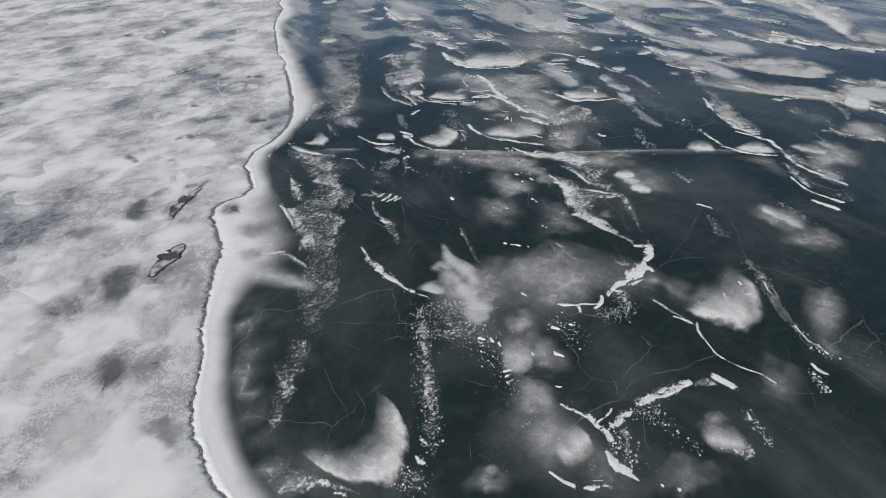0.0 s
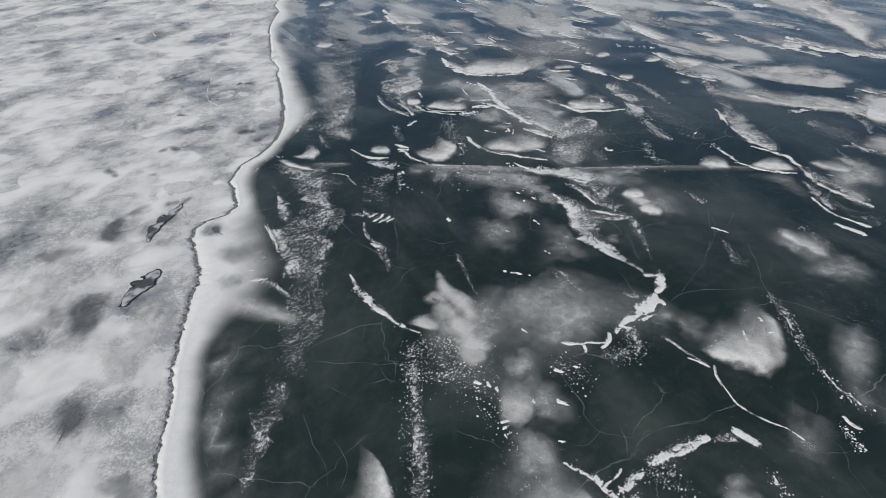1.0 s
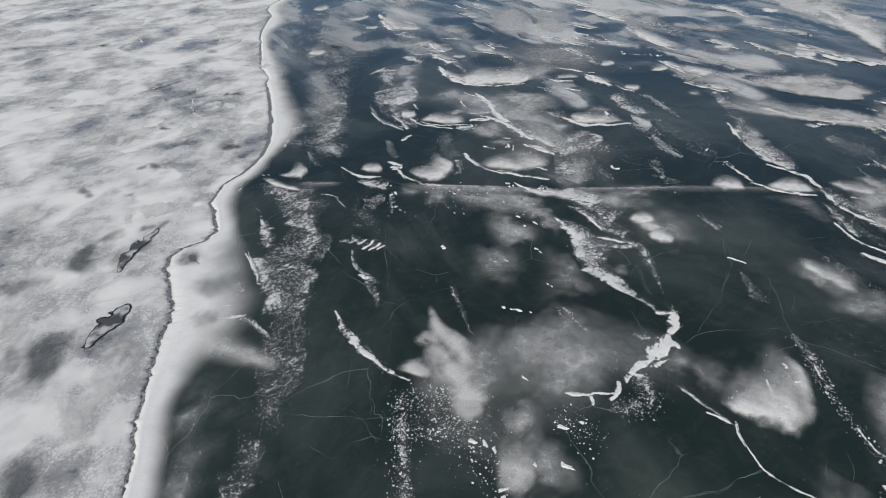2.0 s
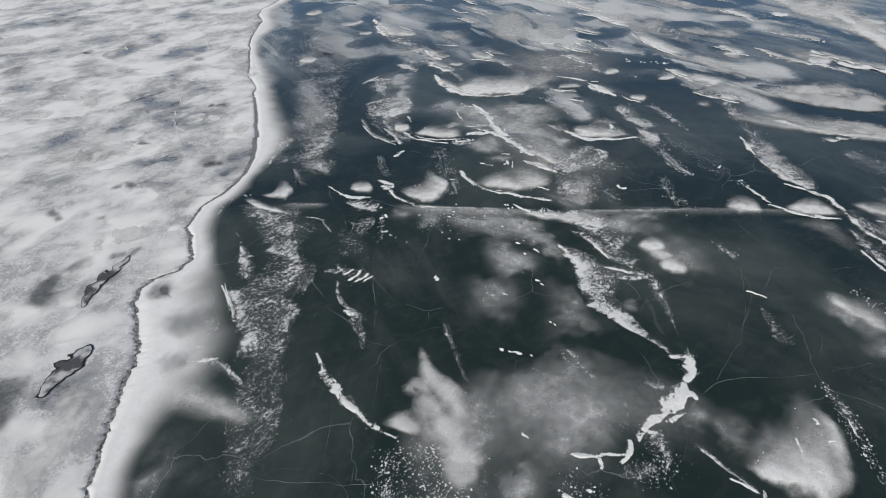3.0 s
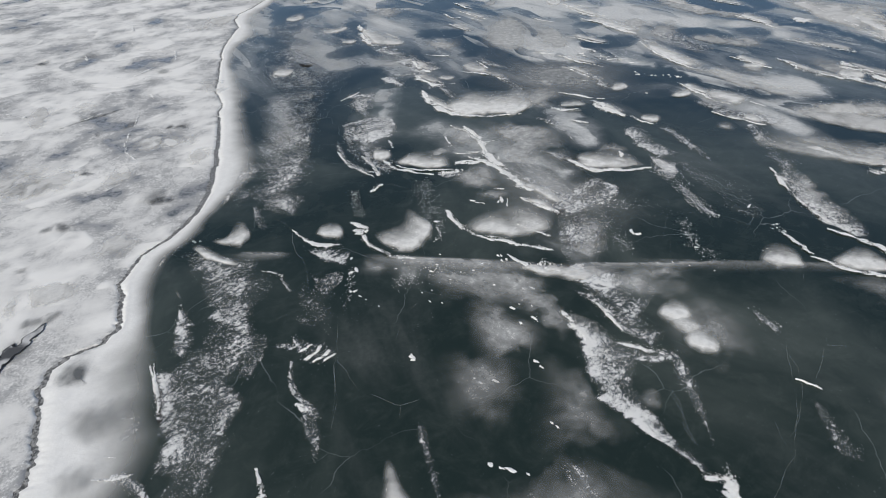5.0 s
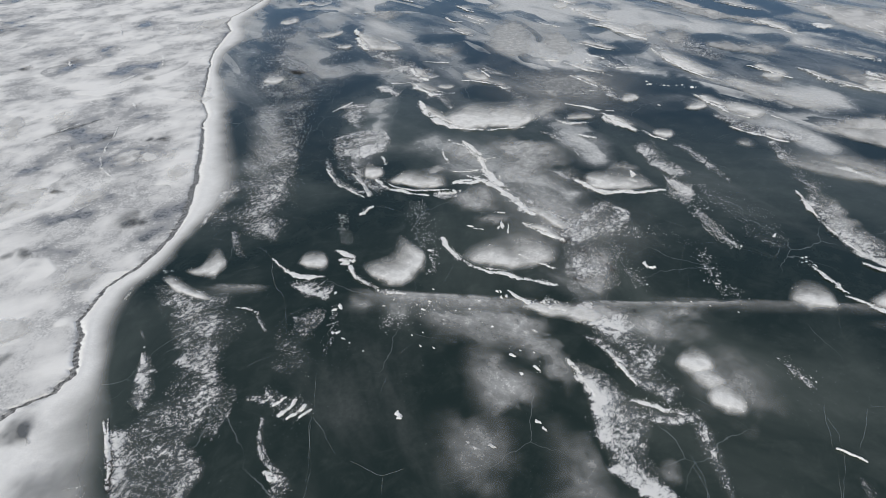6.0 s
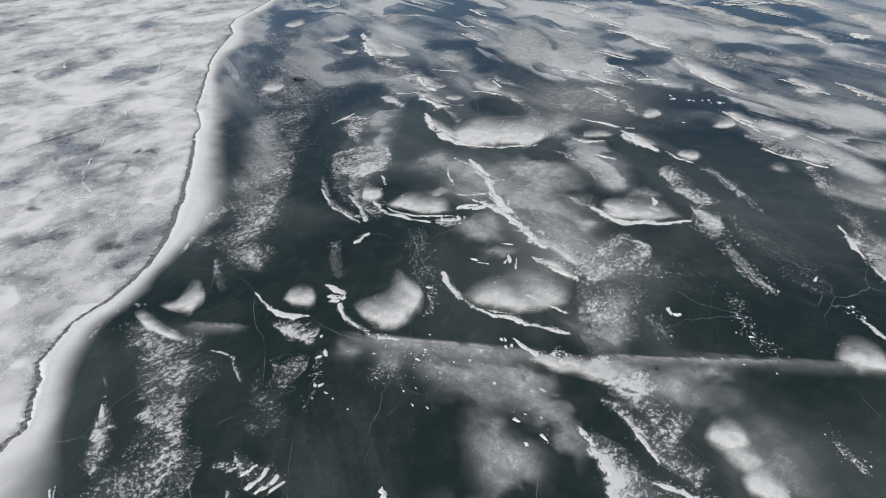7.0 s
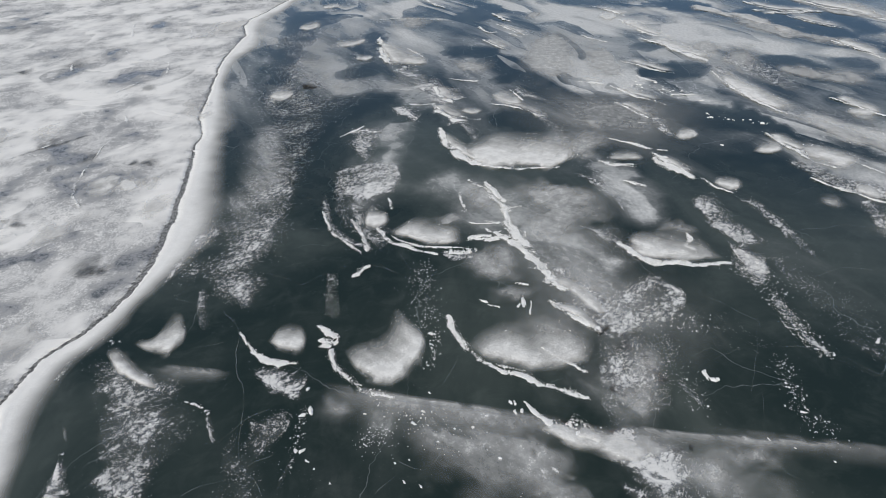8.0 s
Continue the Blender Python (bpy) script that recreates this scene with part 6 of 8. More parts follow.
sheet([(20.08, 27.99), (20.65, 25.98), (21.84, 24.36)], [(20.81, 28.8), (21.84, 27.07), (22.88, 25.97)], 0.8)
sheet([(18.83, 36.27), (18.62, 34.11), (18.91, 31.76), (19.97, 30.06)], [(20.23, 37.89), (20.35, 34.94), (20.61, 32.32), (20.7, 30.01)], 1, 0.08, 0.5)
sheet([(19.8, 27.19), (19.53, 25.43), (19.78, 24.02)], [(20.2, 26.9), (20.18, 25.39), (20.16, 24.23)], 1)
sheet([(23.64, 34.67), (23.74, 32.44), (24.55, 31.35)], [(24.29, 34.62), (25.17, 33.79), (25.29, 32.33)], 0.6)
sheet([(26.92, 35.61), (26.75, 33.66), (26.67, 31.88)], [(27.58, 35.55), (27.84, 34.34), (27.77, 33.59)], 0.8)
hairline([(15.76, 27.18, 0.04), (16.28, 28.24, 0.04)], 0.8)
hairline([(15.03, 24.4, 0.04), (16.08, 24.41, 0.04), (17.01, 24.18, 0.04), (18.45, 24.44, 0.04)], 0.9)
hairline([(13.62, 24.14, 0.04), (13.44, 23.07, 0.04), (12.16, 20.81, 0.04)], 0.8)
hairline([(15.03, 24.4, 0.04), (13.93, 23.05, 0.04)], 0.8)
hairline([(14.44, 32.25, 0.04), (15.01, 32.04, 0.04), (15.54, 31.73, 0.04), (16.43, 32.81, 0.04)], 0.9)
crumbs([(17.53, 22.96, 0.18), (18.01, 21.84, 0.23), (18.29, 20.7, 0.23)], 90, 0.03, 319)
crumbs([(16.83, 31.57, 0.15), (16.8, 30.92, 0.15)], 30, 0.04, 320)
crumbs([(13.5, 26.28, 0.27), (13.76, 25.52, 0.26)], 60, 0.026, 321)
# frost fan on the clear ice
sheet([(6.16, 26.75), (6.53, 25.05), (6.59, 23.43), (6.97, 22.21), (7.81, 21.29), (8.72, 20.35)], [(6.62, 26.56), (7.96, 25.42), (8.31, 24.4), (8.05, 22.75), (8.44, 21.59), (8.93, 20.44)], 1.35, 0.08, 0.35)
sheet([(6.84, 27.72), (7.77, 26.34), (8.34, 25.25), (9.43, 24.77)], [(7.44, 27.86), (8.57, 26.95), (9.54, 25.79), (10.22, 25.31)], 0.75)
sheet([(9.99, 24.33), (9.93, 23.28), (9.91, 22.2), (9.81, 21.22)], [(9.5, 24.35), (9.37, 23.06), (9.51, 22.11), (9.73, 21.22)], 0.9)
sheet([(8.21, 24), (8.95, 23.84), (10, 24.06)], [(8.23, 24.82), (9.23, 24.78), (9.94, 24.47)], 1.1)
sheet([(13.32, 26.22), (13.53, 25.3), (13.8, 24.99)], [(13.6, 26.37), (13.84, 25.73), (13.97, 25.13)], 0.7)
crust([(6.2, 26.66, 0.03), (6.57, 25.78, 0.05), (6.94, 25.03, 0.04)], 1)
crust([(8.04, 24.9, 0.04), (8.59, 24.67, 0.07), (9.07, 24.58, 0.09), (9.55, 24.48, 0.05)], 1)
crust([(7.31, 27.27, 0.03), (7.89, 26.42, 0.04), (8.26, 25.33, 0.03)], 0.8)
crust([(13.3, 23.14, 0.01), (13.58, 22.94, 0.01), (13.89, 22.75, 0.01)], 1.5)
dome([(9.63, 26.09), (10.14, 25.68), (10.89, 25.72)], [(9.94, 26.72), (10.8, 27), (11.27, 26.49)], 1, 0.4)
dome([(10.19, 24.59), (10.71, 24.09), (11.47, 24.26)], [(10.38, 25.45), (11.28, 25.63), (11.74, 24.95)], 1, 0.4)
dome([(9.96, 25.77), (10.38, 25.15), (11.04, 25.27)], [(10.32, 26.22), (10.95, 26.18), (11.35, 25.55)], 0.8, 0.4)
veil([(7.7, 22.18), (8.18, 21.93), (8.79, 22.13)], [(8.05, 22.75), (8.55, 22.85), (8.85, 22.6)], 0.3)
hairline([(9.09, 23.07, 0.04), (9.23, 22.35, 0.04), (9.14, 21.57, 0.04), (9.23, 20.83, 0.04)], 1.2)
hairline([(12.08, 20.93, 0.04), (12.66, 21.76, 0.04), (13.77, 24.71, 0.04)], 0.8)
hairline([(11.86, 21.57, 0.04), (11.77, 20.73, 0.04), (11.92, 20.33, 0.04)], 0.8)
# frost strip and feathers
sheet([(-5.61, 29.38), (-5.71, 27.75), (-5.17, 25.94), (-4.75, 25.04), (-4.79, 23.44), (-4.76, 21.8)], [(-9.39, 30.8), (-8.01, 28.04), (-7.14, 26.34), (-7.98, 24.62), (-8.21, 23.84), (-7.51, 21.73)], 0.75, 0.12, 0.3)
sheet([(-8.79, 27.39), (-8.56, 25.8), (-8.19, 24.91)], [(-8.67, 27.39), (-7.89, 26.07), (-7.65, 24.89)], 1)
sheet([(-8.83, 24.52), (-8.12, 23.32), (-7.44, 21.79)], [(-8.3, 24.37), (-7.51, 23.3), (-6.69, 21.76)], 1)
sheet([(-4.57, 25.17), (-3.9, 25), (-3.53, 25.27)], [(-4.54, 25.54), (-4, 25.51), (-3.58, 25.57)], 0.8)
sheet([(-3.93, 24.86), (-3.59, 23.39), (-2.93, 22.4), (-2.38, 21.93)], [(-3.72, 24.85), (-3.29, 23.38), (-2.49, 22.62), (-2.13, 22.14)], 0.8)
sheet([(-3.78, 27.99), (-3.17, 27.79), (-2.48, 28.83)], [(-3.73, 29.08), (-3.17, 29.43), (-2.43, 29.39)], 0.6)
sheet([(-4.08, 26.51), (-3.47, 26.16), (-2.54, 26.59)], [(-4.06, 26.99), (-3.64, 27.13), (-3.15, 26.94)], 0.5)
sheet([(-5.69, 23.86), (-5.05, 23.7), (-4.79, 24.76)], [(-5.46, 24.51), (-5.25, 25.35), (-4.92, 25.33)], 0.9)
sheet([(-4.04, 25.73), (-3.17, 24.41), (-2.06, 24.5)], [(-4.07, 25.89), (-3.15, 25.55), (-2.25, 25.21)], 0.7)
crust([(-8.83, 24.52, 0.03), (-8.31, 23.71, 0.04), (-7.83, 22.83, 0.04)], 0.9)
crust([(-3.68, 24.92, 0.03), (-3.45, 25.12, 0.04), (-3.23, 25.4, 0.04)], 1.1)
crust([(-3.26, 24.62, 0.03), (-3.05, 24.89, 0.05), (-2.89, 25.24, 0.04)], 1.1)
crust([(-2.93, 24.51, 0.03), (-2.71, 24.74, 0.04), (-2.49, 25.01, 0.03)], 1.1)
crust([(-2.58, 24.52, 0.03), (-2.4, 24.72, 0.04), (-2.23, 24.85, 0.03)], 1.1)
crust([(-3.22, 22.7, 0.03), (-2.83, 22.4, 0.04)], 0.9)
hairline([(-2.34, 26.27, 0.04), (-2.11, 24.37, 0.04), (-1.91, 22.59, 0.04), (-1.98, 21.69, 0.04)], 0.9)
hairline([(-2.13, 24.64, 0.04), (-1.59, 23.94, 0.04), (-1.16, 23.16, 0.04)], 1)
hairline([(-0.76, 23.02, 0.04), (-0.21, 22.76, 0.04), (0.27, 22.51, 0.04), (0.97, 22.71, 0.04)], 1.1)
hairline([(0.27, 22.51, 0.04), (0.3, 21.94, 0.04)], 0.9)
hairline([(0.46, 25.97, 0.04), (0.9, 25.36, 0.04)], 0.8)
hairline([(-0.04, 25.25, 0.04), (0.12, 26.46, 0.04)], 0.8)
# star drift and its ridge
sheet([(-4.74, 24.48), (-4.79, 21.44), (-4.86, 19.05), (-4.6, 17), (-4.84, 16.09), (-4.99, 14.44)], [(-8.09, 23.36), (-6.93, 20.64), (-6.87, 18.52), (-6.47, 16.93), (-6.08, 15.4), (-5.92, 14.36)], 0.72, 0.12, 0.3)
sheet([(-3.21, 22.71), (-2.7, 21.34), (-2.14, 20.42)], [(-2.96, 22.8), (-2.27, 22.07), (-2.08, 21.13)], 0.7)
sheet([(0.71, 21.93), (1.15, 20.28), (1.66, 18.79)], [(1.08, 21.91), (1.5, 20.26), (1.77, 18.78)], 0.6)
crust([(-3.91, 20.42, 0.02), (-3.51, 19.56, 0.06), (-2.77, 18.58, 0.07), (-2.05, 17.81, 0.07), (-1.37, 17.22, 0.06), (-0.72, 16.79, 0.03)], 1.15)
crust([(-3.21, 22.71, 0.03), (-2.74, 22.45, 0.05)], 0.8)
film([(0, 20.5, 0.07), (0.21, 19.48, 0.34), (0.59, 18.37, 0.68), (1.05, 17.2, 0.99), (1.54, 16.64, 0.82), (2.18, 16.88, 0.41)], 0.66)
film([(-1.17, 17.49, 0.13), (-0.43, 17.46, 0.37), (0.63, 17.21, 0.79)], 0.72)
film([(1.62, 16.25, 0.6), (1.19, 15.39, 0.73), (0.97, 14.81, 0.38)], 0.5)
film([(-0.46, 19.19, 0.16), (-0.01, 18.93, 0.28), (0.43, 18.68, 0.34)], 0.4)
veil([(2.25, 16.48), (3.21, 16.06), (4.94, 16.52)], [(2.39, 18.3), (3.61, 19.34), (5.41, 19.1)], 0.45)
veil([(2.05, 14.06), (2.97, 14.03), (3.95, 14.38)], [(2.35, 15.35), (3.19, 15.81), (4.17, 15.78)], 0.5)
veil([(-0.44, 18.26), (-0.9, 18.74), (-0.46, 19.19)], [(0.21, 18.24), (0.1, 18.7), (0.1, 19.16)], 0.5)
hairline([(-6.58, 15.06, 0.04), (-6.07, 15.34, 0.04), (-4.81, 15.44, 0.04), (-3.11, 15.27, 0.04), (-1.25, 15.24, 0.04)], 1.3)
hairline([(-4.81, 15.44, 0.04), (-4.29, 15.82, 0.04), (-3.47, 15.73, 0.04), (-2.33, 15.27, 0.04), (-1.77, 14.45, 0.04), (-1.47, 14.17, 0.04)], 0.9)
hairline([(-2.9, 15.53, 0.04), (-2.99, 16.67, 0.04), (-2.9, 17.77, 0.04)], 0.9)
hairline([(-2.05, 24.34, 0.04), (-1.97, 22.25, 0.04)], 0.9)
hairline([(-1.41, 19.88, 0.04), (-1.52, 18.01, 0.04)], 0.8)
hairline([(-1.99, 15.87, 0.04), (-1.94, 15.26, 0.04)], 0.7)
hairline([(-2.6, 14.26, 0.04), (-1.77, 14.45, 0.04)], 0.8)
crumbs([(-0.89, 15.95, 0.3), (-0.96, 15.23, 0.39), (-0.73, 14.42, 0.38)], 260, 0.034, 382)
crumbs([(-0.4, 16.06, 0.5), (0.4, 15.18, 0.77), (1.15, 14.58, 0.56)], 380, 0.034, 383)
crumbs([(0.21, 16.3, 0.3), (0.81, 16.02, 0.3)], 120, 0.034, 384)
# broken ridge and heart drift
crust([(9.11, 19.84, 0.06), (9.51, 19.82, 0.09), (9.87, 19.72, 0.08)], 1.1)
crust([(9.78, 20.15, 0.05), (9.6, 19.4, 0.1), (9.29, 18.7, 0.05)], 1.3)
crust([(9.1, 18.55, 0.11), (8.52, 17.9, 0.15), (7.93, 17.35, 0.1), (7.31, 16.96, 0.06), (6.9, 16.57, 0.06)], 1.2)
crust([(8.92, 18.49, 0.09), (9.19, 18.17, 0.07), (9.26, 17.87, 0.03)], 1)
crust([(7.98, 17.14, 0.05), (8.53, 17.26, 0.07), (8.83, 17.39, 0.03)], 1)
crust([(7.35, 16.76, 0.05), (7.66, 16.75, 0.06)], 1.1)
crust([(6.67, 16.45, 0.04), (6.52, 16.07, 0.05), (6.2, 15.77, 0.04)], 1.2)
crust([(4.77, 16.03, 0.02), (5.34, 15.92, 0.05), (5.86, 16.03, 0.05), (6.45, 16.01, 0.04)], 1.25)
crust([(5.58, 15.85, 0.04), (5.59, 15.48, 0.02)], 1.1)
crust([(9.29, 15.12, 0.02), (9.81, 14.75, 0.04), (10.02, 14.57, 0.02)], 0.9)
crust([(10.04, 14.63, 0.02), (10, 14.3, 0.02), (10.02, 13.81, 0.02)], 1.2)
crust([(11.87, 16.39, 0.03), (11.73, 15.88, 0.04), (11.66, 15.52, 0.03)], 0.9)
crust([(12.79, 16.23, 0.03), (13.14, 16.34, 0.04)], 1)
crust([(12.77, 17.03, 0.02), (12.82, 16.82, 0.03)], 0.9)
crust([(13.88, 17.4, 0.02), (13.77, 16.59, 0.02), (13.76, 16.19, 0.02)], 0.9)
crust([(13.27, 23.1, 0.01), (13.68, 22.88, 0.02), (13.98, 22.7, 0.01)], 1.4)
dome([(9.71, 15.46), (10.25, 14.91), (11.03, 14.54), (11.83, 14.29), (12.58, 14.32)], [(10.43, 15.8), (11.43, 16.54), (12.35, 17.46), (13.13, 17.79), (13.64, 17.13)], 0.85, 0.15, 0.4)
dome([(12.64, 14.43), (13.22, 15.46), (13.54, 16.73), (13.1, 17.72)], [(11.91, 14.46), (12.04, 15.5), (12.46, 16.37), (12.53, 17.18)], 0.6, 0.3, 0.5)
sheet([(7.34, 16.69), (7.52, 15.91), (7.4, 15.18)], [(7.82, 16.94), (8.06, 16.4), (7.83, 15.65)], 0.9)
sheet([(5.97, 15.23), (6.49, 14.98), (7.25, 15.3)], [(6.28, 15.7), (6.9, 15.8), (7.45, 15.66)], 0.7)
sheet([(8.46, 16.39), (9.14, 15.48), (10, 14.52)], [(8.8, 16.5), (9.42, 15.47), (10.07, 14.69)], 0.9)
sheet([(11.55, 15.28), (12.3, 15.25), (13.27, 16.21)], [(11.81, 16.26), (12.71, 16.89), (13.14, 16.74)], 0.8)
sheet([(13.66, 18.44), (13.74, 17.13), (13.73, 16.32)], [(14.01, 18.5), (14.26, 17.53), (14.16, 16.57)], 0.75)
sheet([(5.16, 20.45), (5.72, 19.41), (6.22, 18.6)], [(5.56, 20.43), (6.01, 19.73), (6.29, 18.91)], 0.75)
sheet([(13.31, 22.29), (13.2, 20.6), (13.68, 19.89)], [(13.67, 22.27), (13.89, 21.11), (14.06, 20.21)], 0.65)
sheet([(7.77, 18.69), (8.12, 18.37), (8.5, 18.2)], [(7.95, 18.91), (8.34, 18.74), (8.59, 18.5)], 0.8)
veil([(8.22, 16.93), (8.94, 16.63), (9.54, 16.88)], [(8.79, 17.75), (9.57, 17.86), (9.78, 17.57)], 0.45)
veil([(2.63, 14.64), (3.64, 15.07), (5.11, 15.26), (6.67, 16.45)], [(3.1, 19.2), (5.38, 19.42), (7.49, 18.86), (7.97, 18.22)], 0.45)
hairline([(9.59, 18.08, 0.04), (10.23, 18.51, 0.04), (11.38, 18.69, 0.04), (12.74, 18.79, 0.04), (13.74, 18.83, 0.04), (14.22, 19.37, 0.04)], 1.2)
hairline([(10.25, 18.58, 0.04), (11.1, 19.67, 0.04), (11.89, 20.4, 0.04), (11.94, 20.66, 0.04)], 1)
hairline([(14.18, 19.29, 0.04), (15.14, 19, 0.04), (16.11, 19.28, 0.04)], 1)
hairline([(14.22, 19.37, 0.04), (14.9, 20.52, 0.04), (15.32, 22.39, 0.04)], 0.8)
hairline([(12.38, 21.19, 0.04), (11.73, 20.15, 0.04)], 0.8)
hairline([(9.04, 22.91, 0.04), (9.2, 21.71, 0.04), (9.28, 20.79, 0.04)], 1)
crumbs([(7.5, 16.55, 0.25), (7.54, 15.66, 0.29), (6.83, 15.2, 0.38)], 260, 0.03, 420)
crumbs([(4.59, 15.04, 0.38), (5.21, 14.34, 0.46)], 150, 0.03, 421)
crumbs([(13.8, 18.28, 0.16), (13.98, 17.4, 0.2), (13.85, 15.81, 0.19)], 110, 0.03, 422)
# cracks and bars near the start
crust([(10.06, 14.68, 0.02), (10.01, 14.23, 0.02), (10.1, 13.59, 0.02), (10.19, 12.98, 0.02), (10.67, 12.54, 0.03), (11.03, 12.25, 0.03), (11.41, 12.01, 0.02), (11.74, 11.56, 0.01)], 1.2)
crust([(13.77, 14.33, 0.02), (13.79, 13.9, 0.03), (13.91, 13.42, 0.03), (14.16, 13.11, 0.03), (14.33, 12.77, 0.03)], 0.95)
crust([(13.39, 12.41, 0.02), (13.55, 12.13, 0.03), (13.84, 11.95, 0.03)], 1)
crust([(6.82, 11.18, 0.05), (7.42, 11.5, 0.08), (7.99, 11.75, 0.08), (8.7, 11.86, 0.05)], 1)
crust([(9.71, 12.1, 0.03), (9.96, 11.92, 0.07), (10.16, 11.65, 0.07), (10.26, 11.43, 0.03)], 1.1)
sheet([(8.77, 11.64), (9.22, 11.54), (9.7, 11.53)], [(9, 11.99), (9.44, 12.06), (9.81, 11.96)], 0.7)
veil([(14.29, 14.21), (14.54, 13.87), (15.17, 13.96)], [(15.96, 16.83), (16.54, 16.94), (16.9, 16.66)], 0.35)
hairline([(6.15, 11.37, 0.04), (6.63, 11.87, 0.04), (7.29, 12.17, 0.04), (8.43, 12.46, 0.04), (9.28, 12.67, 0.04), (10.23, 12.98, 0.04)], 1)
hairline([(6.09, 12.34, 0.04), (6.09, 11.71, 0.04), (5.96, 11.12, 0.04)], 0.8)
hairline([(7.3, 12.21, 0.04), (7.42, 11.76, 0.04)], 0.8)
hairline([(12.99, 13.82, 0.04), (12.84, 13.01, 0.04), (12.52, 12.44, 0.04)], 0.8)
hairline([(12.18, 13.22, 0.04), (11.81, 12.46, 0.04)], 0.7)
hairline([(10.96, 11.16, 0.04), (12.06, 11.13, 0.04), (12.91, 11.24, 0.04)], 0.9)
crumbs([(13.82, 17.19, 0.2), (13.76, 15.74, 0.19), (13.85, 14.22, 0.18), (13.99, 13.27, 0.21), (14.37, 12.77, 0.17)], 220, 0.034, 437)
crumbs([(13.28, 11.96, 0.16), (13.3, 11.35, 0.16)], 120, 0.034, 438)
# crescent drift near the start
dome([(-5.17, 9.71), (-3.57, 8.63), (-2.17, 8.27), (-1.43, 8.55), (-1.22, 9.98), (-1.83, 11.3), (-2.62, 12.04)], [(-5, 9.77), (-4.09, 9.71), (-3.38, 9.81), (-2.96, 10.15), (-2.74, 10.67), (-2.66, 11.34), (-2.66, 11.95)], 0.85, 0.15, 0.4)
dome([(1.94, 12.59), (2.71, 12.31), (3.38, 12.79)], [(2.11, 14.35), (2.89, 14.61), (3.54, 13.86)], 0.6, 0.3)
sheet([(-3.45, 8.99), (-2.56, 8.78), (-1.69, 8.74)], [(-3.32, 9.37), (-2.65, 9.73), (-1.99, 9.32)], 0.75)
sheet([(-1.16, 15.41), (-0.89, 12.59), (-0.86, 10.49), (-0.76, 9.57)], [(-0.66, 15.39), (-0.38, 13.21), (-0.1, 11.35), (-0.31, 9.75)], 0.85)
sheet([(-1.35, 8.73), (-1.09, 8.54), (-0.83, 8.36)], [(-1.1, 8.91), (-0.83, 8.81), (-0.75, 8.62)], 1)
sheet([(-5.05, 14.4), (-5.19, 12.77), (-5.68, 11.23), (-5.82, 10.16)], [(-6.45, 15.36), (-6.58, 13.49), (-6.4, 11.84), (-6.21, 10.28)], 0.65, 0.15, 0.4)
sheet([(-5.83, 8.05), (-4.74, 8.01), (-3.95, 8.29), (-2.66, 8.07)], [(-6.33, 9.67), (-5.52, 9.64), (-4.68, 9.04), (-3.38, 8.44)], 0.75, 0.1, 0.3)
crust([(-0.81, 9.87, 0.04), (-0.58, 9.71, 0.05)], 1)
crust([(-1.02, 9.28, 0.02), (-0.88, 9.14, 0.06), (-0.71, 9.04, 0.03)], 1.1)
crust([(-4.08, 8.56, 0.03), (-3.72, 8.46, 0.04)], 0.8)
crust([(-3.51, 8.19, 0.04), (-3.16, 8.09, 0.06)], 0.9)
veil([(0.01, 7.85), (0.83, 7.95), (1.97, 7.79)], [(0.54, 8.67), (1.24, 8.92), (2.36, 8.25)], 0.35)
hairline([(-4.63, 13.14, 0.04), (-4.17, 12.11, 0.04), (-3.77, 11.38, 0.04), (-3.32, 10.43, 0.04)], 1)
hairline([(-3.48, 12.14, 0.04), (-3.12, 11.59, 0.04), (-2.97, 10.9, 0.04), (-2.99, 10.36, 0.04)], 1.1)
hairline([(-3.94, 14.2, 0.04), (-3.03, 13.74, 0.04), (-2.64, 14.21, 0.04), (-1.79, 14.46, 0.04), (-1.24, 14.08, 0.04), (-1.07, 13.93, 0.04)], 0.9)
hairline([(2.32, 11.48, 0.04), (3.42, 11.49, 0.04)], 0.9)
hairline([(0.69, 9.91, 0.04), (0.81, 9.61, 0.04), (0.73, 9.03, 0.04)], 0.8)
crumbs([(1.36, 14.53, 0.65), (1.81, 13.38, 0.62), (2.2, 12.21, 0.39)], 150, 0.036, 457)
crumbs([(-0.05, 14.6, 0.22), (1.05, 14.7, 0.44)], 120, 0.034, 458)
crumbs([(-0.93, 15.09, 0.22), (-0.79, 12.58, 0.3), (-0.58, 10.48, 0.32), (-0.49, 9.65, 0.22)], 480, 0.034, 459)
crumbs([(-1.44, 8.74, 0.26), (-0.99, 8.19, 0.33)], 150, 0.034, 460)
# crossed ridges near the start
crust([(4.05, 11.07, 0.05), (4.3, 10.89, 0.06), (4.7, 10.6, 0.06), (5, 10.27, 0.06), (5.27, 9.89, 0.07), (5.43, 9.63, 0.04)], 1.1)
crust([(4.89, 10.22, 0.03), (5.3, 10.57, 0.04), (5.65, 10.84, 0.02)], 1.2)
crust([(5.45, 10.25, 0.06), (5.78, 10.45, 0.07), (6.33, 10.75, 0.05)], 0.95)
crust([(6.51, 11.08, 0.05), (7.03, 11.23, 0.08), (7.79, 11.49, 0.07), (8.56, 11.75, 0.04)], 1)
crust([(9.63, 12.01, 0.04), (9.94, 11.81, 0.07), (10.24, 11.5, 0.05)], 1.1)
crust([(5.11, 9.25, 0.04), (5.35, 8.87, 0.08), (5.6, 8.54, 0.08), (5.84, 8.35, 0.04)], 1.25)
crust([(5.76, 8.94, 0.02), (5.73, 8.67, 0.03)], 1)
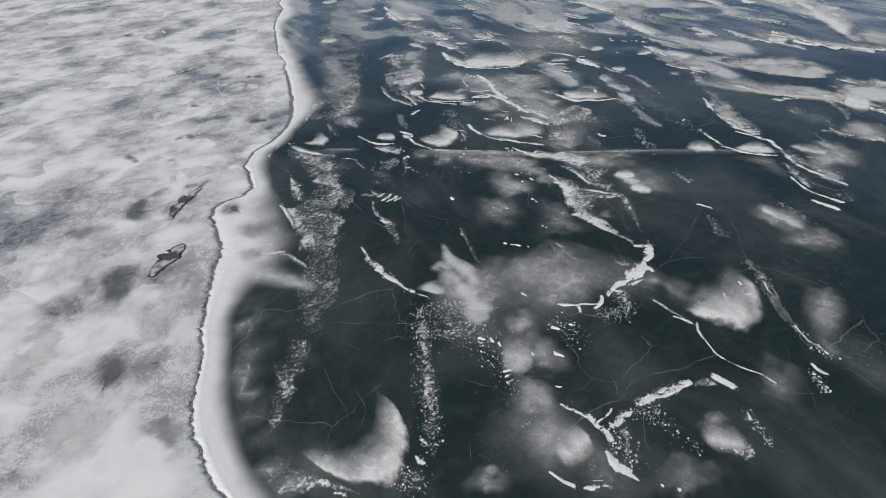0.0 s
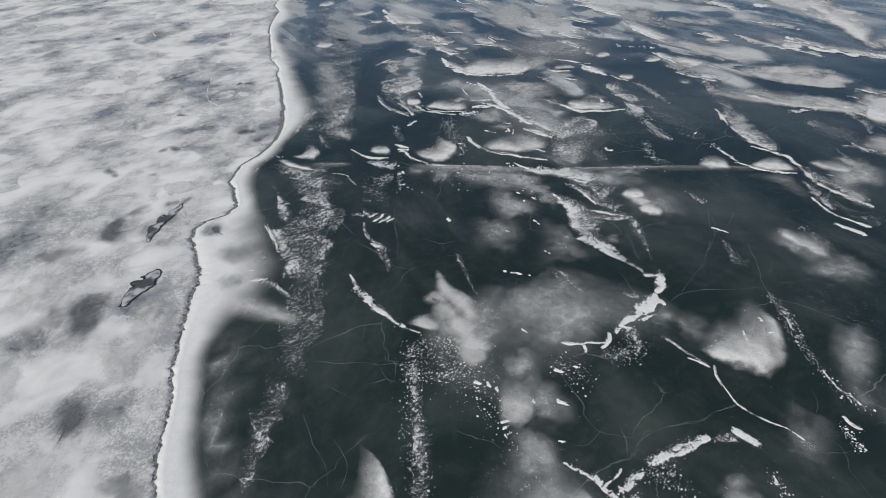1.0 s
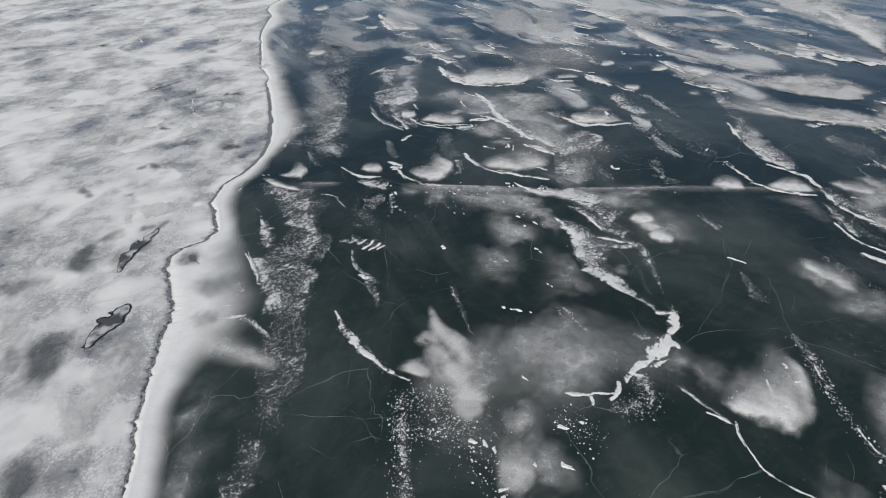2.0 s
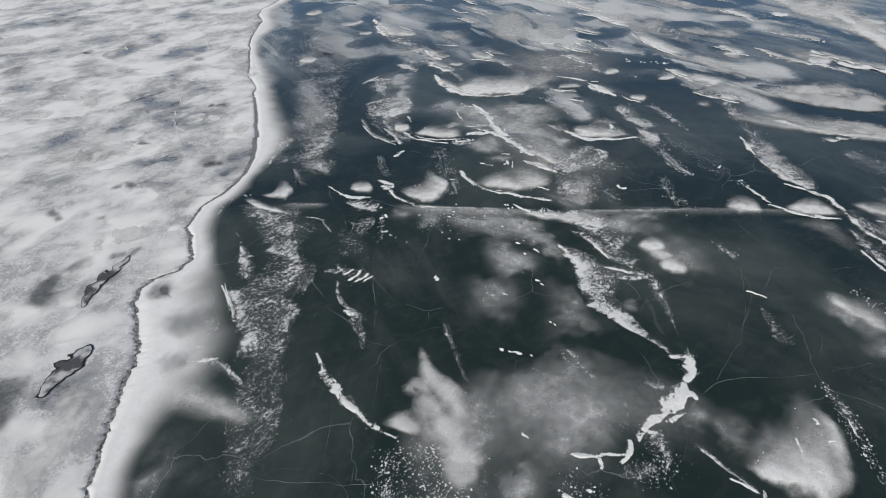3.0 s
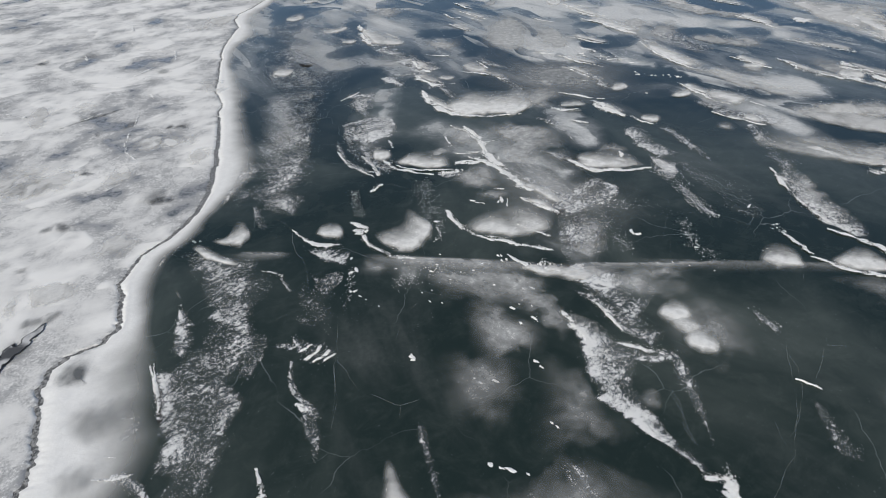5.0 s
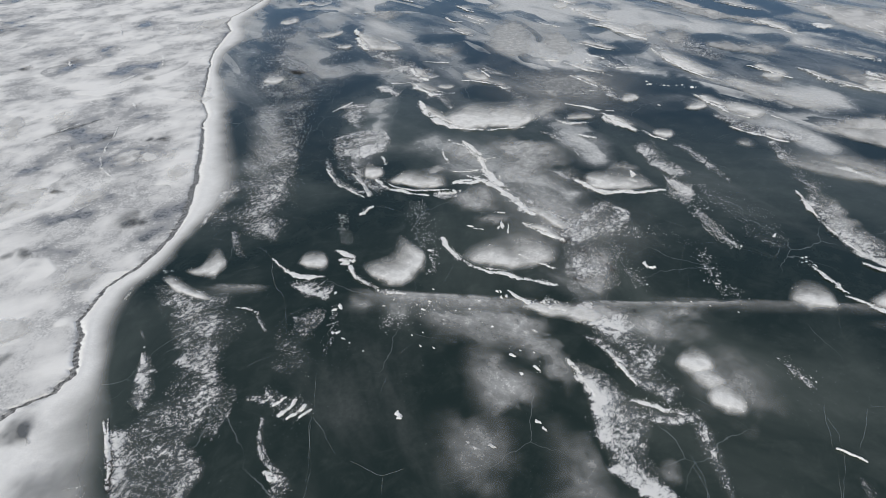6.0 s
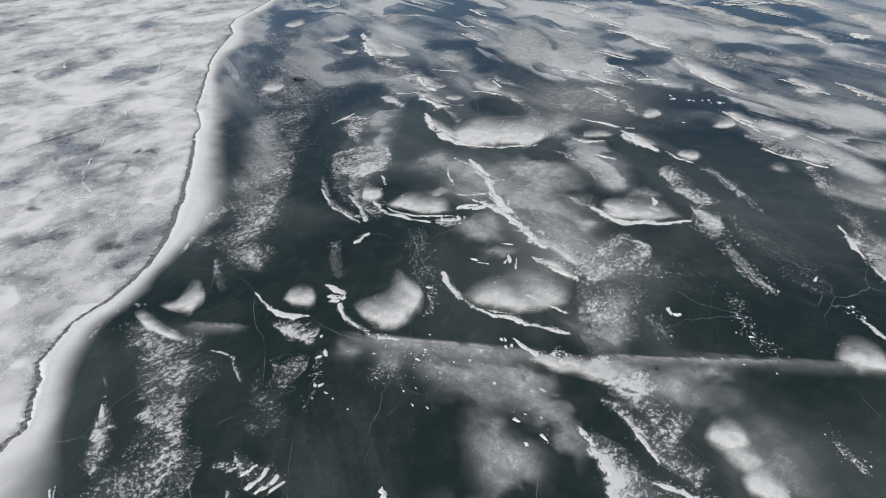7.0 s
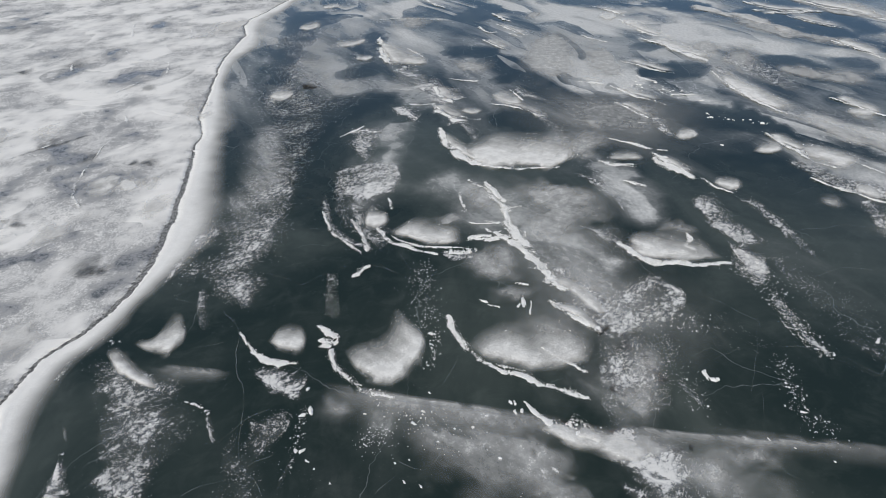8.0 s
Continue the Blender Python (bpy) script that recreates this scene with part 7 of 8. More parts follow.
crust([(3.15, 8.56, 0.03), (3.45, 8.34, 0.03), (3.82, 8.11, 0.03)], 1.1)
crust([(4.06, 8.06, 0.03), (4.31, 8.08, 0.05), (4.57, 8.09, 0.03)], 1.1)
crust([(4.71, 8.17, 0.03), (4.94, 8.09, 0.05)], 1.1)
crust([(4.37, 8.31, 0.02), (4.78, 8.3, 0.02)], 0.8)
crust([(10.19, 10.44, 0.03), (10.18, 10.12, 0.04)], 0.9)
dome([(3.32, 9.03), (3.94, 8.68), (4.72, 9.08), (4.72, 9.86)], [(3.44, 9.71), (3.79, 10.21), (4.27, 10.29), (4.66, 9.97)], 0.7, 0.4)
dome([(8.28, 9.33), (8.86, 8.83), (9.74, 8.89)], [(8.2, 10.04), (9.04, 10.32), (9.88, 9.77)], 0.55, 0.4)
sheet([(6.73, 11.18), (7.63, 11.61), (8.6, 11.87)], [(6.94, 10.62), (7.63, 11.03), (8.03, 11.36)], 0.8)
sheet([(8.55, 9.13), (9.07, 8.73), (9.82, 8.89)], [(8.79, 9.71), (9.44, 9.99), (9.84, 9.67)], 0.8)
sheet([(5.67, 10.03), (5.77, 9.42), (5.75, 9.04)], [(6.05, 10.12), (6.12, 9.71), (5.97, 9.22)], 0.8)
veil([(2.05, 8.61), (3.01, 8.22), (4.38, 8.35)], [(2.51, 10.9), (3.5, 11.2), (4.38, 10.83)], 0.35)
hairline([(2, 11.44, 0.04), (2.97, 11.51, 0.04), (3.57, 11.61, 0.04), (4.13, 11.52, 0.04)], 0.9)
hairline([(6.01, 11.33, 0.04), (6.14, 12.16, 0.04)], 0.8)
hairline([(6.11, 11.32, 0.04), (6.8, 12.07, 0.04), (7.28, 12.17, 0.04), (8.94, 12.54, 0.04), (10.2, 13.03, 0.04)], 0.9)
hairline([(7.13, 10.08, 0.04), (7.43, 9.66, 0.04), (7.64, 9.26, 0.04)], 0.9)
hairline([(7.69, 9.16, 0.04), (7.86, 8.68, 0.04), (8.34, 8.22, 0.04)], 0.8)
crumbs([(6.9, 10.51, 0.18), (7.59, 9.86, 0.18), (8.12, 9.14, 0.17)], 70, 0.03, 485)
crumbs([(10.21, 10.49, 0.14), (10.28, 9.85, 0.13), (10.43, 9.25, 0.13)], 70, 0.034, 486)
crumbs([(5.58, 9.73, 0.35), (5.75, 9.04, 0.26)], 160, 0.034, 487)
crumbs([(6.57, 10.63, 0.28), (7.34, 10.71, 0.27)], 150, 0.03, 488)
crumbs([(3.54, 11.43, 0.1), (3.48, 11.09, 0.09)], 20, 0.034, 489)
# more of the veil round the fan
veil([(3.98, 20.46), (5.45, 20.96), (6.58, 20.92), (7.54, 20.34)], [(4.65, 24.16), (6.12, 24.5), (6.82, 22.33), (8.34, 21.27)], 0.3)
veil([(7.74, 28.21), (9.54, 27.23), (11.6, 26.79)], [(8.41, 29.1), (10.4, 28.61), (12.48, 27.95)], 0.35)
# more of the veil beyond the fold
veil([(6.78, 29.48), (7.87, 29.45), (8.96, 29.51)], [(7.36, 32.2), (8.57, 32.98), (9.27, 31.39)], 0.4)
veil([(8.91, 28.73), (10.33, 28.16), (12.05, 27.96)], [(9.02, 29.16), (10.82, 29.17), (12.51, 29.01)], 0.3)
# veil about the side drifts
veil([(9.18, 24.16), (10.72, 23.64), (12.77, 23.96)], [(9.81, 26.49), (11.76, 26.89), (13.28, 25.31)], 0.25)
veil([(16.71, 28.21), (18.18, 26.5), (19.27, 24.5)], [(16.99, 28.19), (19.11, 27.78), (20.05, 25.89)], 0.2)
# veil near the start
veil([(5.52, 7.67), (7.12, 7.62), (8.77, 7.69)], [(5.93, 8.48), (7.69, 9.16), (9.16, 8.55)], 0.25)
veil([(1.9, 12.47), (3.03, 11.93), (4.73, 11.62)], [(2.08, 14.35), (3.62, 14.57), (5.16, 13.64)], 0.35)
veil([(10.74, 12.08), (11.44, 10.55), (11.96, 9.59)], [(11.92, 13.33), (12.72, 12.5), (13.14, 11.74)], 0.2)
# hollows and crests of the snow field
thin([(-32.61, 57.59, 1.2), (-31.6, 57.4, 1.1)], 0.4)
thin([(-29.91, 59.99, 1.41), (-27.68, 59.71, 1.4)], 0.3)
thin([(-33.63, 64.34, 1.52), (-31.99, 65.05, 1.53)], 0.27)
thin([(-22.66, 45.76, 0.54), (-21.73, 46.96, 0.49)], 0.42)
thin([(-15.21, 44.32, 0.62), (-13.85, 44.44, 0.72)], 0.36)
thin([(-13.87, 35.47, 0.68), (-12.74, 36.05, 0.77)], 0.33)
thin([(-18.54, 44.15, 0.37), (-18.7, 45.64, 0.26)], 0.36)
thin([(-26.77, 39.29, 0.95), (-25.44, 39.19, 0.95)], 0.24)
thin([(-49.45, 73.74, 1.79), (-47.75, 74.65, 1.81)], 0.24)
thin([(-25.17, 42.02, 0.81), (-23.8, 42.33, 0.81)], 0.21)
thin([(-41.53, 68.3, 1.97), (-40.2, 69.14, 1.98)], 0.18)
thin([(-23.48, 43.66, 0.83), (-22.91, 44.55, 0.85)], 0.21)
thin([(-16.43, 39.63, 0.94), (-14.57, 39.47, 1.12)], 0.18)
thin([(-18.98, 39.25, 0.47), (-17.96, 38.97, 0.37)], 0.36)
thin([(-21.07, 54.44, 0.5), (-19.81, 54.99, 0.64)], 0.3)
thin([(-36.88, 53.85, 1.3), (-35.12, 53.33, 1.03)], 0.24)
thin([(-32.84, 70.18, 1.97), (-30.07, 70.86, 1.65)], 0.18)
thin([(-30.46, 48.92, 0.94), (-29.39, 49.38, 0.95)], 0.18)
thin([(-21.46, 37.76, 1.09), (-19.84, 36.93, 0.71)], 0.18)
thin([(-14.66, 57.7, 0.79), (-14, 59.2, 0.8)], 0.12)
crest([(-29.16, 59.49, 0.08), (-28.13, 57.81, 0.11)], 0.7)
crest([(-24.15, 53.77, 0.1), (-22.66, 53.6, 0.15), (-21.46, 55.54, 0.13)], 0.75)
crest([(-26.72, 62.53, 0.09), (-24.32, 60.51, 0.08), (-21.87, 59.55, 0.08)], 0.7)
crest([(-32.7, 58.74, 0.08), (-31.66, 58.23, 0.11)], 1)
crest([(-28.5, 47.36, 0.07), (-26.64, 46.65, 0.07)], 0.85)
crest([(-22.89, 50.76, 0.05), (-21.34, 49.41, 0.07)], 0.9)
crest([(-23.75, 68.85, 0.09), (-22.1, 65.11, 0.12)], 0.8)
crest([(-29.61, 69.71, 0.1), (-27.79, 65.9, 0.12)], 0.8)
crest([(-19.5, 50.1, 0.09), (-18.79, 48.87, 0.09)], 0.85)
crest([(-22.97, 45.54, 0.06), (-22.13, 45.96, 0.09), (-21.4, 47.2, 0.09)], 0.7)
crest([(-28.73, 56.39, 0.11), (-26.98, 55.83, 0.11), (-24.91, 55.59, 0.1)], 0.6)
crest([(-27.76, 50.97, 0.05), (-27.36, 49.74, 0.07)], 0.6)
crest([(-18.73, 38.28, 0.06), (-17.76, 37.66, 0.07)], 0.6)
crest([(-29.48, 45.4, 0.07), (-28.68, 45.08, 0.09)], 0.7)
crest([(-21.41, 59.73, 0.08), (-20.32, 57.24, 0.08)], 0.7)
crest([(-14.88, 46.55, 0.06), (-14.14, 45.45, 0.06)], 0.6)
bright([(-23.88, 37.41, 1.27), (-21.46, 37.76, 1.64), (-18.61, 36.49, 0.87)], 0.6)
bright([(-16.81, 42.16, 1.1), (-15.19, 42.46, 1.2), (-14.01, 42.36, 0.69)], 0.75)
bright([(-29.28, 43.72, 1.06), (-27.53, 43.1, 1.04)], 0.5)
bright([(-16.84, 37.95, 0.9), (-15.4, 37.84, 1.07)], 0.6)
bright([(-13.09, 40.56, 0.95), (-11.59, 40.43, 0.94)], 0.5)
bright([(-24.2, 47.74, 1.02), (-22.53, 47.85, 1.02)], 0.5)
bright([(-25.41, 44.3, 0.85), (-25.84, 48.45, 0.92)], 0.4)
bright([(-15.64, 49.11, 1.36), (-14.91, 52.08, 1.19)], 0.5)
bright([(-41.66, 62.72, 1.82), (-39.82, 63.36, 1.82)], 0.5)
bright([(-21.07, 65.45, 1.79), (-20.82, 70.58, 1.6)], 0.5)
# frost on and beside the bulge of the bank
sheet([(-8.82, 20.27), (-8.07, 20.5), (-7.07, 19.94), (-5.98, 18.92)], [(-8.64, 19.5), (-7.89, 19.98), (-6.84, 19.19), (-6.13, 18.75)], 0.9)
sheet([(-8.73, 24.63), (-8.04, 23.15), (-7.35, 21.59), (-7.15, 20.2)], [(-7.8, 24.32), (-6.49, 22.45), (-5.68, 20.95), (-5.63, 19.89)], 1.05)
sheet([(-8.82, 27.47), (-8.55, 25.64), (-7.78, 24.68)], [(-8.72, 27.58), (-7.82, 26.18), (-7.46, 24.84)], 1)
sheet([(-9.11, 21.66), (-8.52, 21.21), (-8.06, 21.77)], [(-9.33, 22.27), (-8.7, 22.39), (-8.14, 22.37)], 0.6)
crust([(-8.7, 24.54, 0.02), (-8.2, 23.49, 0.04), (-7.64, 22.2, 0.04)], 0.8)
crust([(-8.82, 20.27, 0.03), (-8.32, 20.32, 0.04), (-7.63, 20.42, 0.03)], 0.7)
crust([(-9.01, 21.09, 0.03), (-8.34, 20.99, 0.04)], 0.6)
crust([(-8.88, 22.25, 0.02), (-8.25, 22.37, 0.03)], 0.5)
# broad faint films over the middle of the lake
veil([(3, 31), (7, 30.5), (12, 30)], [(2, 41), (7, 40), (12, 36)], 0.26, 0.4)
veil([(4, 46), (10, 44), (16, 43)], [(2, 58), (10, 56), (18, 52)], 0.3, 0.4)
# streams of frost and packed snow down the far lake
sheet([(12.52, 41.79), (12.95, 39.2), (13.28, 37.78)], [(13.74, 42.79), (14.32, 40.06), (15.04, 37.64)], 0.8)
sheet([(13.18, 37.79), (13.34, 35.66), (13.96, 36.02)], [(13.03, 38.72), (13.97, 38.27), (14.43, 37.69)], 0.9)
sheet([(13.44, 35.06), (13.73, 33.38), (14.29, 32.16)], [(13.88, 34.92), (14.19, 33.6), (14.47, 32.38)], 0.65)
sheet([(14.72, 41.32), (15.39, 39.23), (16.08, 37.03)], [(15.37, 41.53), (15.99, 39.67), (16.38, 37.53)], 0.6)
crust([(11.78, 45.9, 0.06), (12.52, 44.69, 0.12), (13.11, 43.31, 0.1)], 0.9)
crust([(18.21, 47.96, 0.05), (18.8, 46.78, 0.08), (19.27, 45.27, 0.06)], 0.9)
sheet([(18.47, 43.2), (19.74, 42.22), (21.5, 40.97)], [(18.64, 46.32), (20.66, 44.37), (23.17, 42.46)], 0.75)
sheet([(19.3, 40.64), (19.32, 38.66), (18.95, 36.05)], [(20.83, 40.51), (20.96, 38.06), (20.3, 35.54)], 0.55)
dome([(21.08, 39.62), (22.38, 38.31), (23.71, 36.94), (25.36, 36.17)], [(21.89, 40.83), (23.72, 39.99), (25, 38.41), (25.96, 37.11)], 0.42)
dome([(24.36, 43.4), (26.31, 42.16), (28.64, 41.28)], [(25.26, 44.66), (27.66, 43.67), (29.92, 43.27)], 0.5)
dome([(20.3, 50.13), (21.83, 47.14), (24.08, 45.29), (26.14, 44.44)], [(21.68, 52.26), (23.43, 49.61), (25.86, 47.84), (27.52, 46.05)], 0.45)
crust([(16.64, 62.21, 0.07), (17.49, 60.81, 0.14), (18.46, 59.44, 0.08)], 0.9)
sheet([(16.8, 60.79), (17.65, 58.9), (18.16, 56.17)], [(19.07, 61.62), (20.1, 58.35), (20.08, 55.34)], 0.7)
veil([(27.31, 51.32), (28.39, 48.59), (29.94, 46.68)], [(28.82, 52.59), (30.86, 51.06), (31.87, 48.57)], 0.6)
veil([(19.47, 60.64), (20.09, 57.32), (21.96, 58.1)], [(20.99, 63.39), (22.47, 62.55), (22.88, 60.72)], 0.5)
crust([(27.31, 51.32, 0.04), (28.34, 49.51, 0.05), (29.92, 47.53, 0.05), (31.07, 45.61, 0.04)], 0.8)
crust([(30.91, 49.68, 0.04), (31.75, 48.81, 0.08), (32.65, 47.52, 0.06)], 0.9)
dome([(28.93, 48.6), (29.6, 47.43), (30.87, 47.79)], [(30.08, 50.17), (31.21, 50.2), (31.46, 49.23)], 0.8)
dome([(36.7, 62), (37.03, 58.57), (37.04, 54.37)], [(40.54, 66.27), (41.91, 64.93), (40.43, 59.65)], 0.95)
crust([(36.18, 66.29, 0.06), (36.51, 62.27, 0.07), (36.85, 58.26, 0.06), (37.05, 54.56, 0.06)], 0.8)
veil([(6.17, 44.33), (8.34, 45.35), (10.29, 46.19)], [(6.87, 48.25), (8.85, 48.76), (10.6, 47.85)], 0.5)
veil([(3.83, 42.86), (5.12, 41.02), (6.89, 40.35), (9.28, 40.91)], [(3.63, 43.85), (5.58, 43.38), (7.48, 42.92), (9.48, 41.95)], 0.55)
veil([(1.96, 40.52), (2.97, 39.94), (4.14, 40.44)], [(1.87, 42.21), (2.83, 42.39), (3.76, 41.77)], 0.5)
veil([(1.56, 35.66), (3.17, 35.16), (5.21, 35.48)], [(2.02, 37.79), (3.53, 37.89), (4.76, 37.14)], 0.4)
crust([(3.2, 42.52, 0.06), (4.06, 40.95, 0.09), (4.17, 39.22, 0.09), (4.84, 38.01, 0.12), (5.53, 36.46, 0.14), (6.39, 35.2, 0.11)], 0.95)
crust([(2.47, 38.43, 0.09), (3.24, 38.55, 0.09), (4.22, 38.42, 0.11)], 0.95)
crust([(3.18, 39.54, 0.05), (4.07, 39.41, 0.05)], 0.8)
crust([(1.58, 37.39, 0.09), (2.54, 37.45, 0.07)], 0.95)
crust([(5.6, 34.49, 0.06), (6.43, 34.07, 0.06), (6.98, 33.32, 0.08)], 0.9)
crust([(5.14, 32.27, 0.04), (5.9, 31.74, 0.04), (6.57, 31.35, 0.04)], 0.9)
crumbs([(12.46, 55.18, 0.3), (13.95, 54.26, 0.48), (15.9, 53.57, 0.35)], 45, 0.1, 601)
crumbs([(15.69, 50.66, 0.28), (17.36, 49.69, 0.27), (18.92, 49.36, 0.21)], 18, 0.1, 602)
# frost below the fold
dome([(4.72, 29.26), (5.72, 28.64), (6.72, 28.33), (7.55, 27.98)], [(4.89, 29.63), (6.25, 29.49), (7.58, 29.33), (9.01, 28.67)], 0.9)
sheet([(6.5, 28.54), (7.45, 27.52), (8.1, 26.16), (8.41, 25.22)], [(7.54, 29.14), (8.75, 28.67), (9.86, 27.64), (9.83, 26.79)], 0.78)
sheet([(6.18, 26.7), (6.62, 25.24), (6.5, 24.13), (6.45, 23.14)], [(6.43, 26.74), (7.73, 25.62), (8.45, 24.96), (9.14, 24.05)], 0.95)
sheet([(7.28, 27.29), (8.08, 26.09), (8.41, 25.22), (9.38, 24.34)], [(7.63, 27.21), (8.57, 26.16), (9.1, 25.6), (9.64, 25.07)], 0.9)
sheet([(6.81, 30.82), (7.09, 29.62), (8.06, 29.69), (9, 30.16)], [(7.15, 33.32), (7.99, 32.81), (8.84, 31.85), (9.14, 30.97)], 0.55)
veil([(-2.24, 30.43), (0.69, 30), (3.79, 29.7), (6.63, 29.35)], [(-1.93, 28.71), (0.76, 29.05), (3.46, 28.6), (6.39, 27.95)], 0.38, 0.08)
sheet([(-4.29, 27.4), (-3.24, 26.32), (-2.49, 25.75)], [(-4.18, 28.93), (-3.09, 28.38), (-2.34, 27.37)], 0.35)
veil([(0.45, 29.48), (3.49, 29.23), (6.41, 28.81)], [(1.12, 27.31), (3.62, 26.66), (5.84, 26.05)], 0.42, 0.15)
veil([(2.91, 27.77), (4.49, 26.8), (5.54, 25.65), (5.73, 24.02)], [(4.11, 28.42), (5.72, 27.72), (6.32, 26.77), (6.5, 25.24)], 0.4, 0.4)
# wide thin veils on the near ice
veil([(1.63, 15.07), (4.44, 14.96), (6.35, 15.91), (8.2, 17.26)], [(2.04, 18.88), (4.51, 20.26), (6.97, 19.89), (8.21, 18.37)], 0.4, 0.3)
veil([(1.88, 10), (3.14, 10.08), (4.47, 9.93)], [(2.1, 12.39), (3.22, 12.28), (4.18, 11.36)], 0.42, 0.4)
veil([(13.55, 14.03), (14.57, 13.5), (15.46, 13.39)], [(15.46, 16.95), (16.59, 16.59), (16.94, 15.69)], 0.34, 0.4)
veil([(15.18, 20), (16.04, 18.84), (18.64, 18.32)], [(16.51, 21.29), (18.29, 20.78), (19.61, 19.84)], 0.35, 0.4)
veil([(9.27, 15.14), (10.68, 14.51), (12.34, 14.27)], [(10.63, 16.84), (12.61, 17.95), (13.49, 17.51)], 0.42, 0.2)
veil([(9.39, 17.64), (9.5, 15.79), (9.99, 14.85)], [(10.23, 17.83), (10.81, 16.94), (11.36, 16.11)], 0.25, 0.4)
veil([(8.03, 9.84), (9.09, 9.98), (9.68, 9.79)], [(8.51, 10.47), (9.24, 10.57), (9.7, 10.32)], 0.35, 0.3)
# veils round the star-shaped drift
veil([(-1.04, 17.39), (0.47, 14.99), (2.16, 14.93)], [(1.22, 19.61), (3.18, 19.27), (5.42, 18.92)], 0.32, 0.4)
veil([(1.32, 22.03), (3.06, 21.37), (4.67, 21.57)], [(1.03, 24.55), (3.19, 24.77), (4.97, 23.67)], 0.22, 0.4)
# frost round the white bar
sheet([(7.67, 21.77), (8.41, 20.72), (9.14, 19.75)], [(7.97, 21.88), (8.72, 20.9), (9.37, 20.03)], 1)
sheet([(9.62, 24.56), (9.81, 22.95), (9.73, 21.19)], [(10.2, 24.97), (10.16, 22.74), (9.64, 20.25)], 0.5)
sheet([(5, 20.34), (5.33, 18.83), (5.69, 17.81)], [(5.29, 20.56), (5.95, 19.5), (6.31, 18.04)], 0.45)
# drifts and worn places on the snow field
crest([(-18.68, 46.23, 0.04), (-17.98, 43.19, 0.07), (-17.3, 41.18, 0.1), (-16, 39.79, 0.05)], 0.9)
crest([(-20.65, 39.41, 0.05), (-19.24, 38.96, 0.06), (-18.02, 38.87, 0.05)], 0.7)
bright([(-15.89, 41.88, 0.57), (-13.33, 42.5, 0.47)], 0.7)
bright([(-23, 36.61, 0.8), (-20.71, 37.32, 0.9), (-19.53, 37.68, 0.62)], 0.7)
bright([(-14.25, 30.6, 0.66), (-12.59, 32.12, 0.84)], 0.55)
bright([(-16.34, 27.35, 0.6), (-15.04, 28.46, 0.62), (-13.56, 29.08, 0.48)], 0.6)
bright([(-23.38, 35.8, 0.46), (-22.84, 37.47, 0.57)], 0.5)
thin([(-13.52, 35.61, 0.4), (-11.91, 35.62, 0.35)], 0.5)
thin([(-16.02, 44.33, 0.25), (-14.35, 44.06, 0.22)], 0.55)
thin([(-23.28, 44.55, 0.14), (-22.05, 45.88, 0.17), (-20.07, 47.72, 0.15)], 0.5)
thin([(-17.86, 32.79, 0.29), (-16.95, 33.38, 0.34), (-15.47, 32.82, 0.25)], 0.45)
thin([(-18.16, 30.51, 0.27), (-16.03, 30.03, 0.3)], 0.4)
thin([(-20.32, 30.95, 0.28), (-18.95, 29.95, 0.23)], 0.4)
thin([(-19.83, 38.72, 0.17), (-17.84, 38.47, 0.17)], 0.5)
thin([(-20.36, 43.99, 0.22), (-19.67, 42.76, 0.21)], 0.35)
thin([(-14.88, 26.54, 0.31), (-13.55, 27.21, 0.28)], 0.45)
thin([(-32.62, 57.45, 0.44), (-31.44, 57.81, 0.37)], 0.5)
seam([(-22.69, 34.04, 0.04), (-20.69, 33.84, 0.05), (-19.09, 35.11, 0.06), (-17.21, 35.66, 0.06), (-14.89, 36.9, 0.05)], 1)
# frost and drifts beyond the fold
sheet([(-16.44, 66.22), (-10.15, 54.63), (-7.15, 47.64)], [(-6.86, 65.66), (-3.89, 55.45), (-5.22, 49.94)], 0.5)
sheet([(-7.49, 36.35), (-8.74, 41.37), (-9.68, 46.95)], [(-4.75, 36.38), (-5.97, 41.37), (-6.45, 46.9)], 0.4)
sheet([(-5.77, 63.4), (-4.35, 58.57), (-0.89, 53.17), (0.11, 50.82)], [(-4.07, 62.89), (-1.84, 58.93), (0.93, 54.47), (1.8, 51.47)], 0.9)
sheet([(-5, 47.98), (-3.92, 46.73), (-2, 47.12)], [(-4.66, 48.89), (-3.26, 48.86), (-1.27, 49.61)], 0.8)
sheet([(-4.5, 41.9), (-3.77, 39.85), (-2.35, 38.04), (-1.12, 36.73)], [(-3.57, 43.14), (-2.59, 40.95), (-1.26, 39.48), (-0.5, 38.05)], 0.6)
dome([(-11.45, 53.01), (-10.26, 52.32), (-9.57, 53.43)], [(-11.45, 54.27), (-10.58, 54.75), (-9.76, 54.12)], 0.8)
dome([(1.36, 45.64), (3.54, 44.17), (6.23, 44.33), (8.18, 45.24)], [(2.25, 47.93), (4.57, 48.41), (7.17, 47.99), (8.51, 46.35)], 0.9)
dome([(-1.2, 38.66), (0.49, 37.8), (2.5, 37.78)], [(-0.69, 39.2), (0.56, 39.96), (2.47, 38.77)], 0.7)
sheet([(7.83, 38.98), (8.54, 37.3), (8.87, 36.53)], [(8.55, 40.36), (9.58, 38.98), (9.96, 37.32)], 0.5)
crust([(-5.83, 64.7, 0.08), (-5.02, 60.68, 0.11), (-3.53, 58.77, 0.09)], 0.8)
crust([(0.46, 48.71, 0.07), (1.32, 46.38, 0.09), (2.63, 44.73, 0.09), (4.43, 44.16, 0.07), (6.83, 44.44, 0.05)], 0.95)
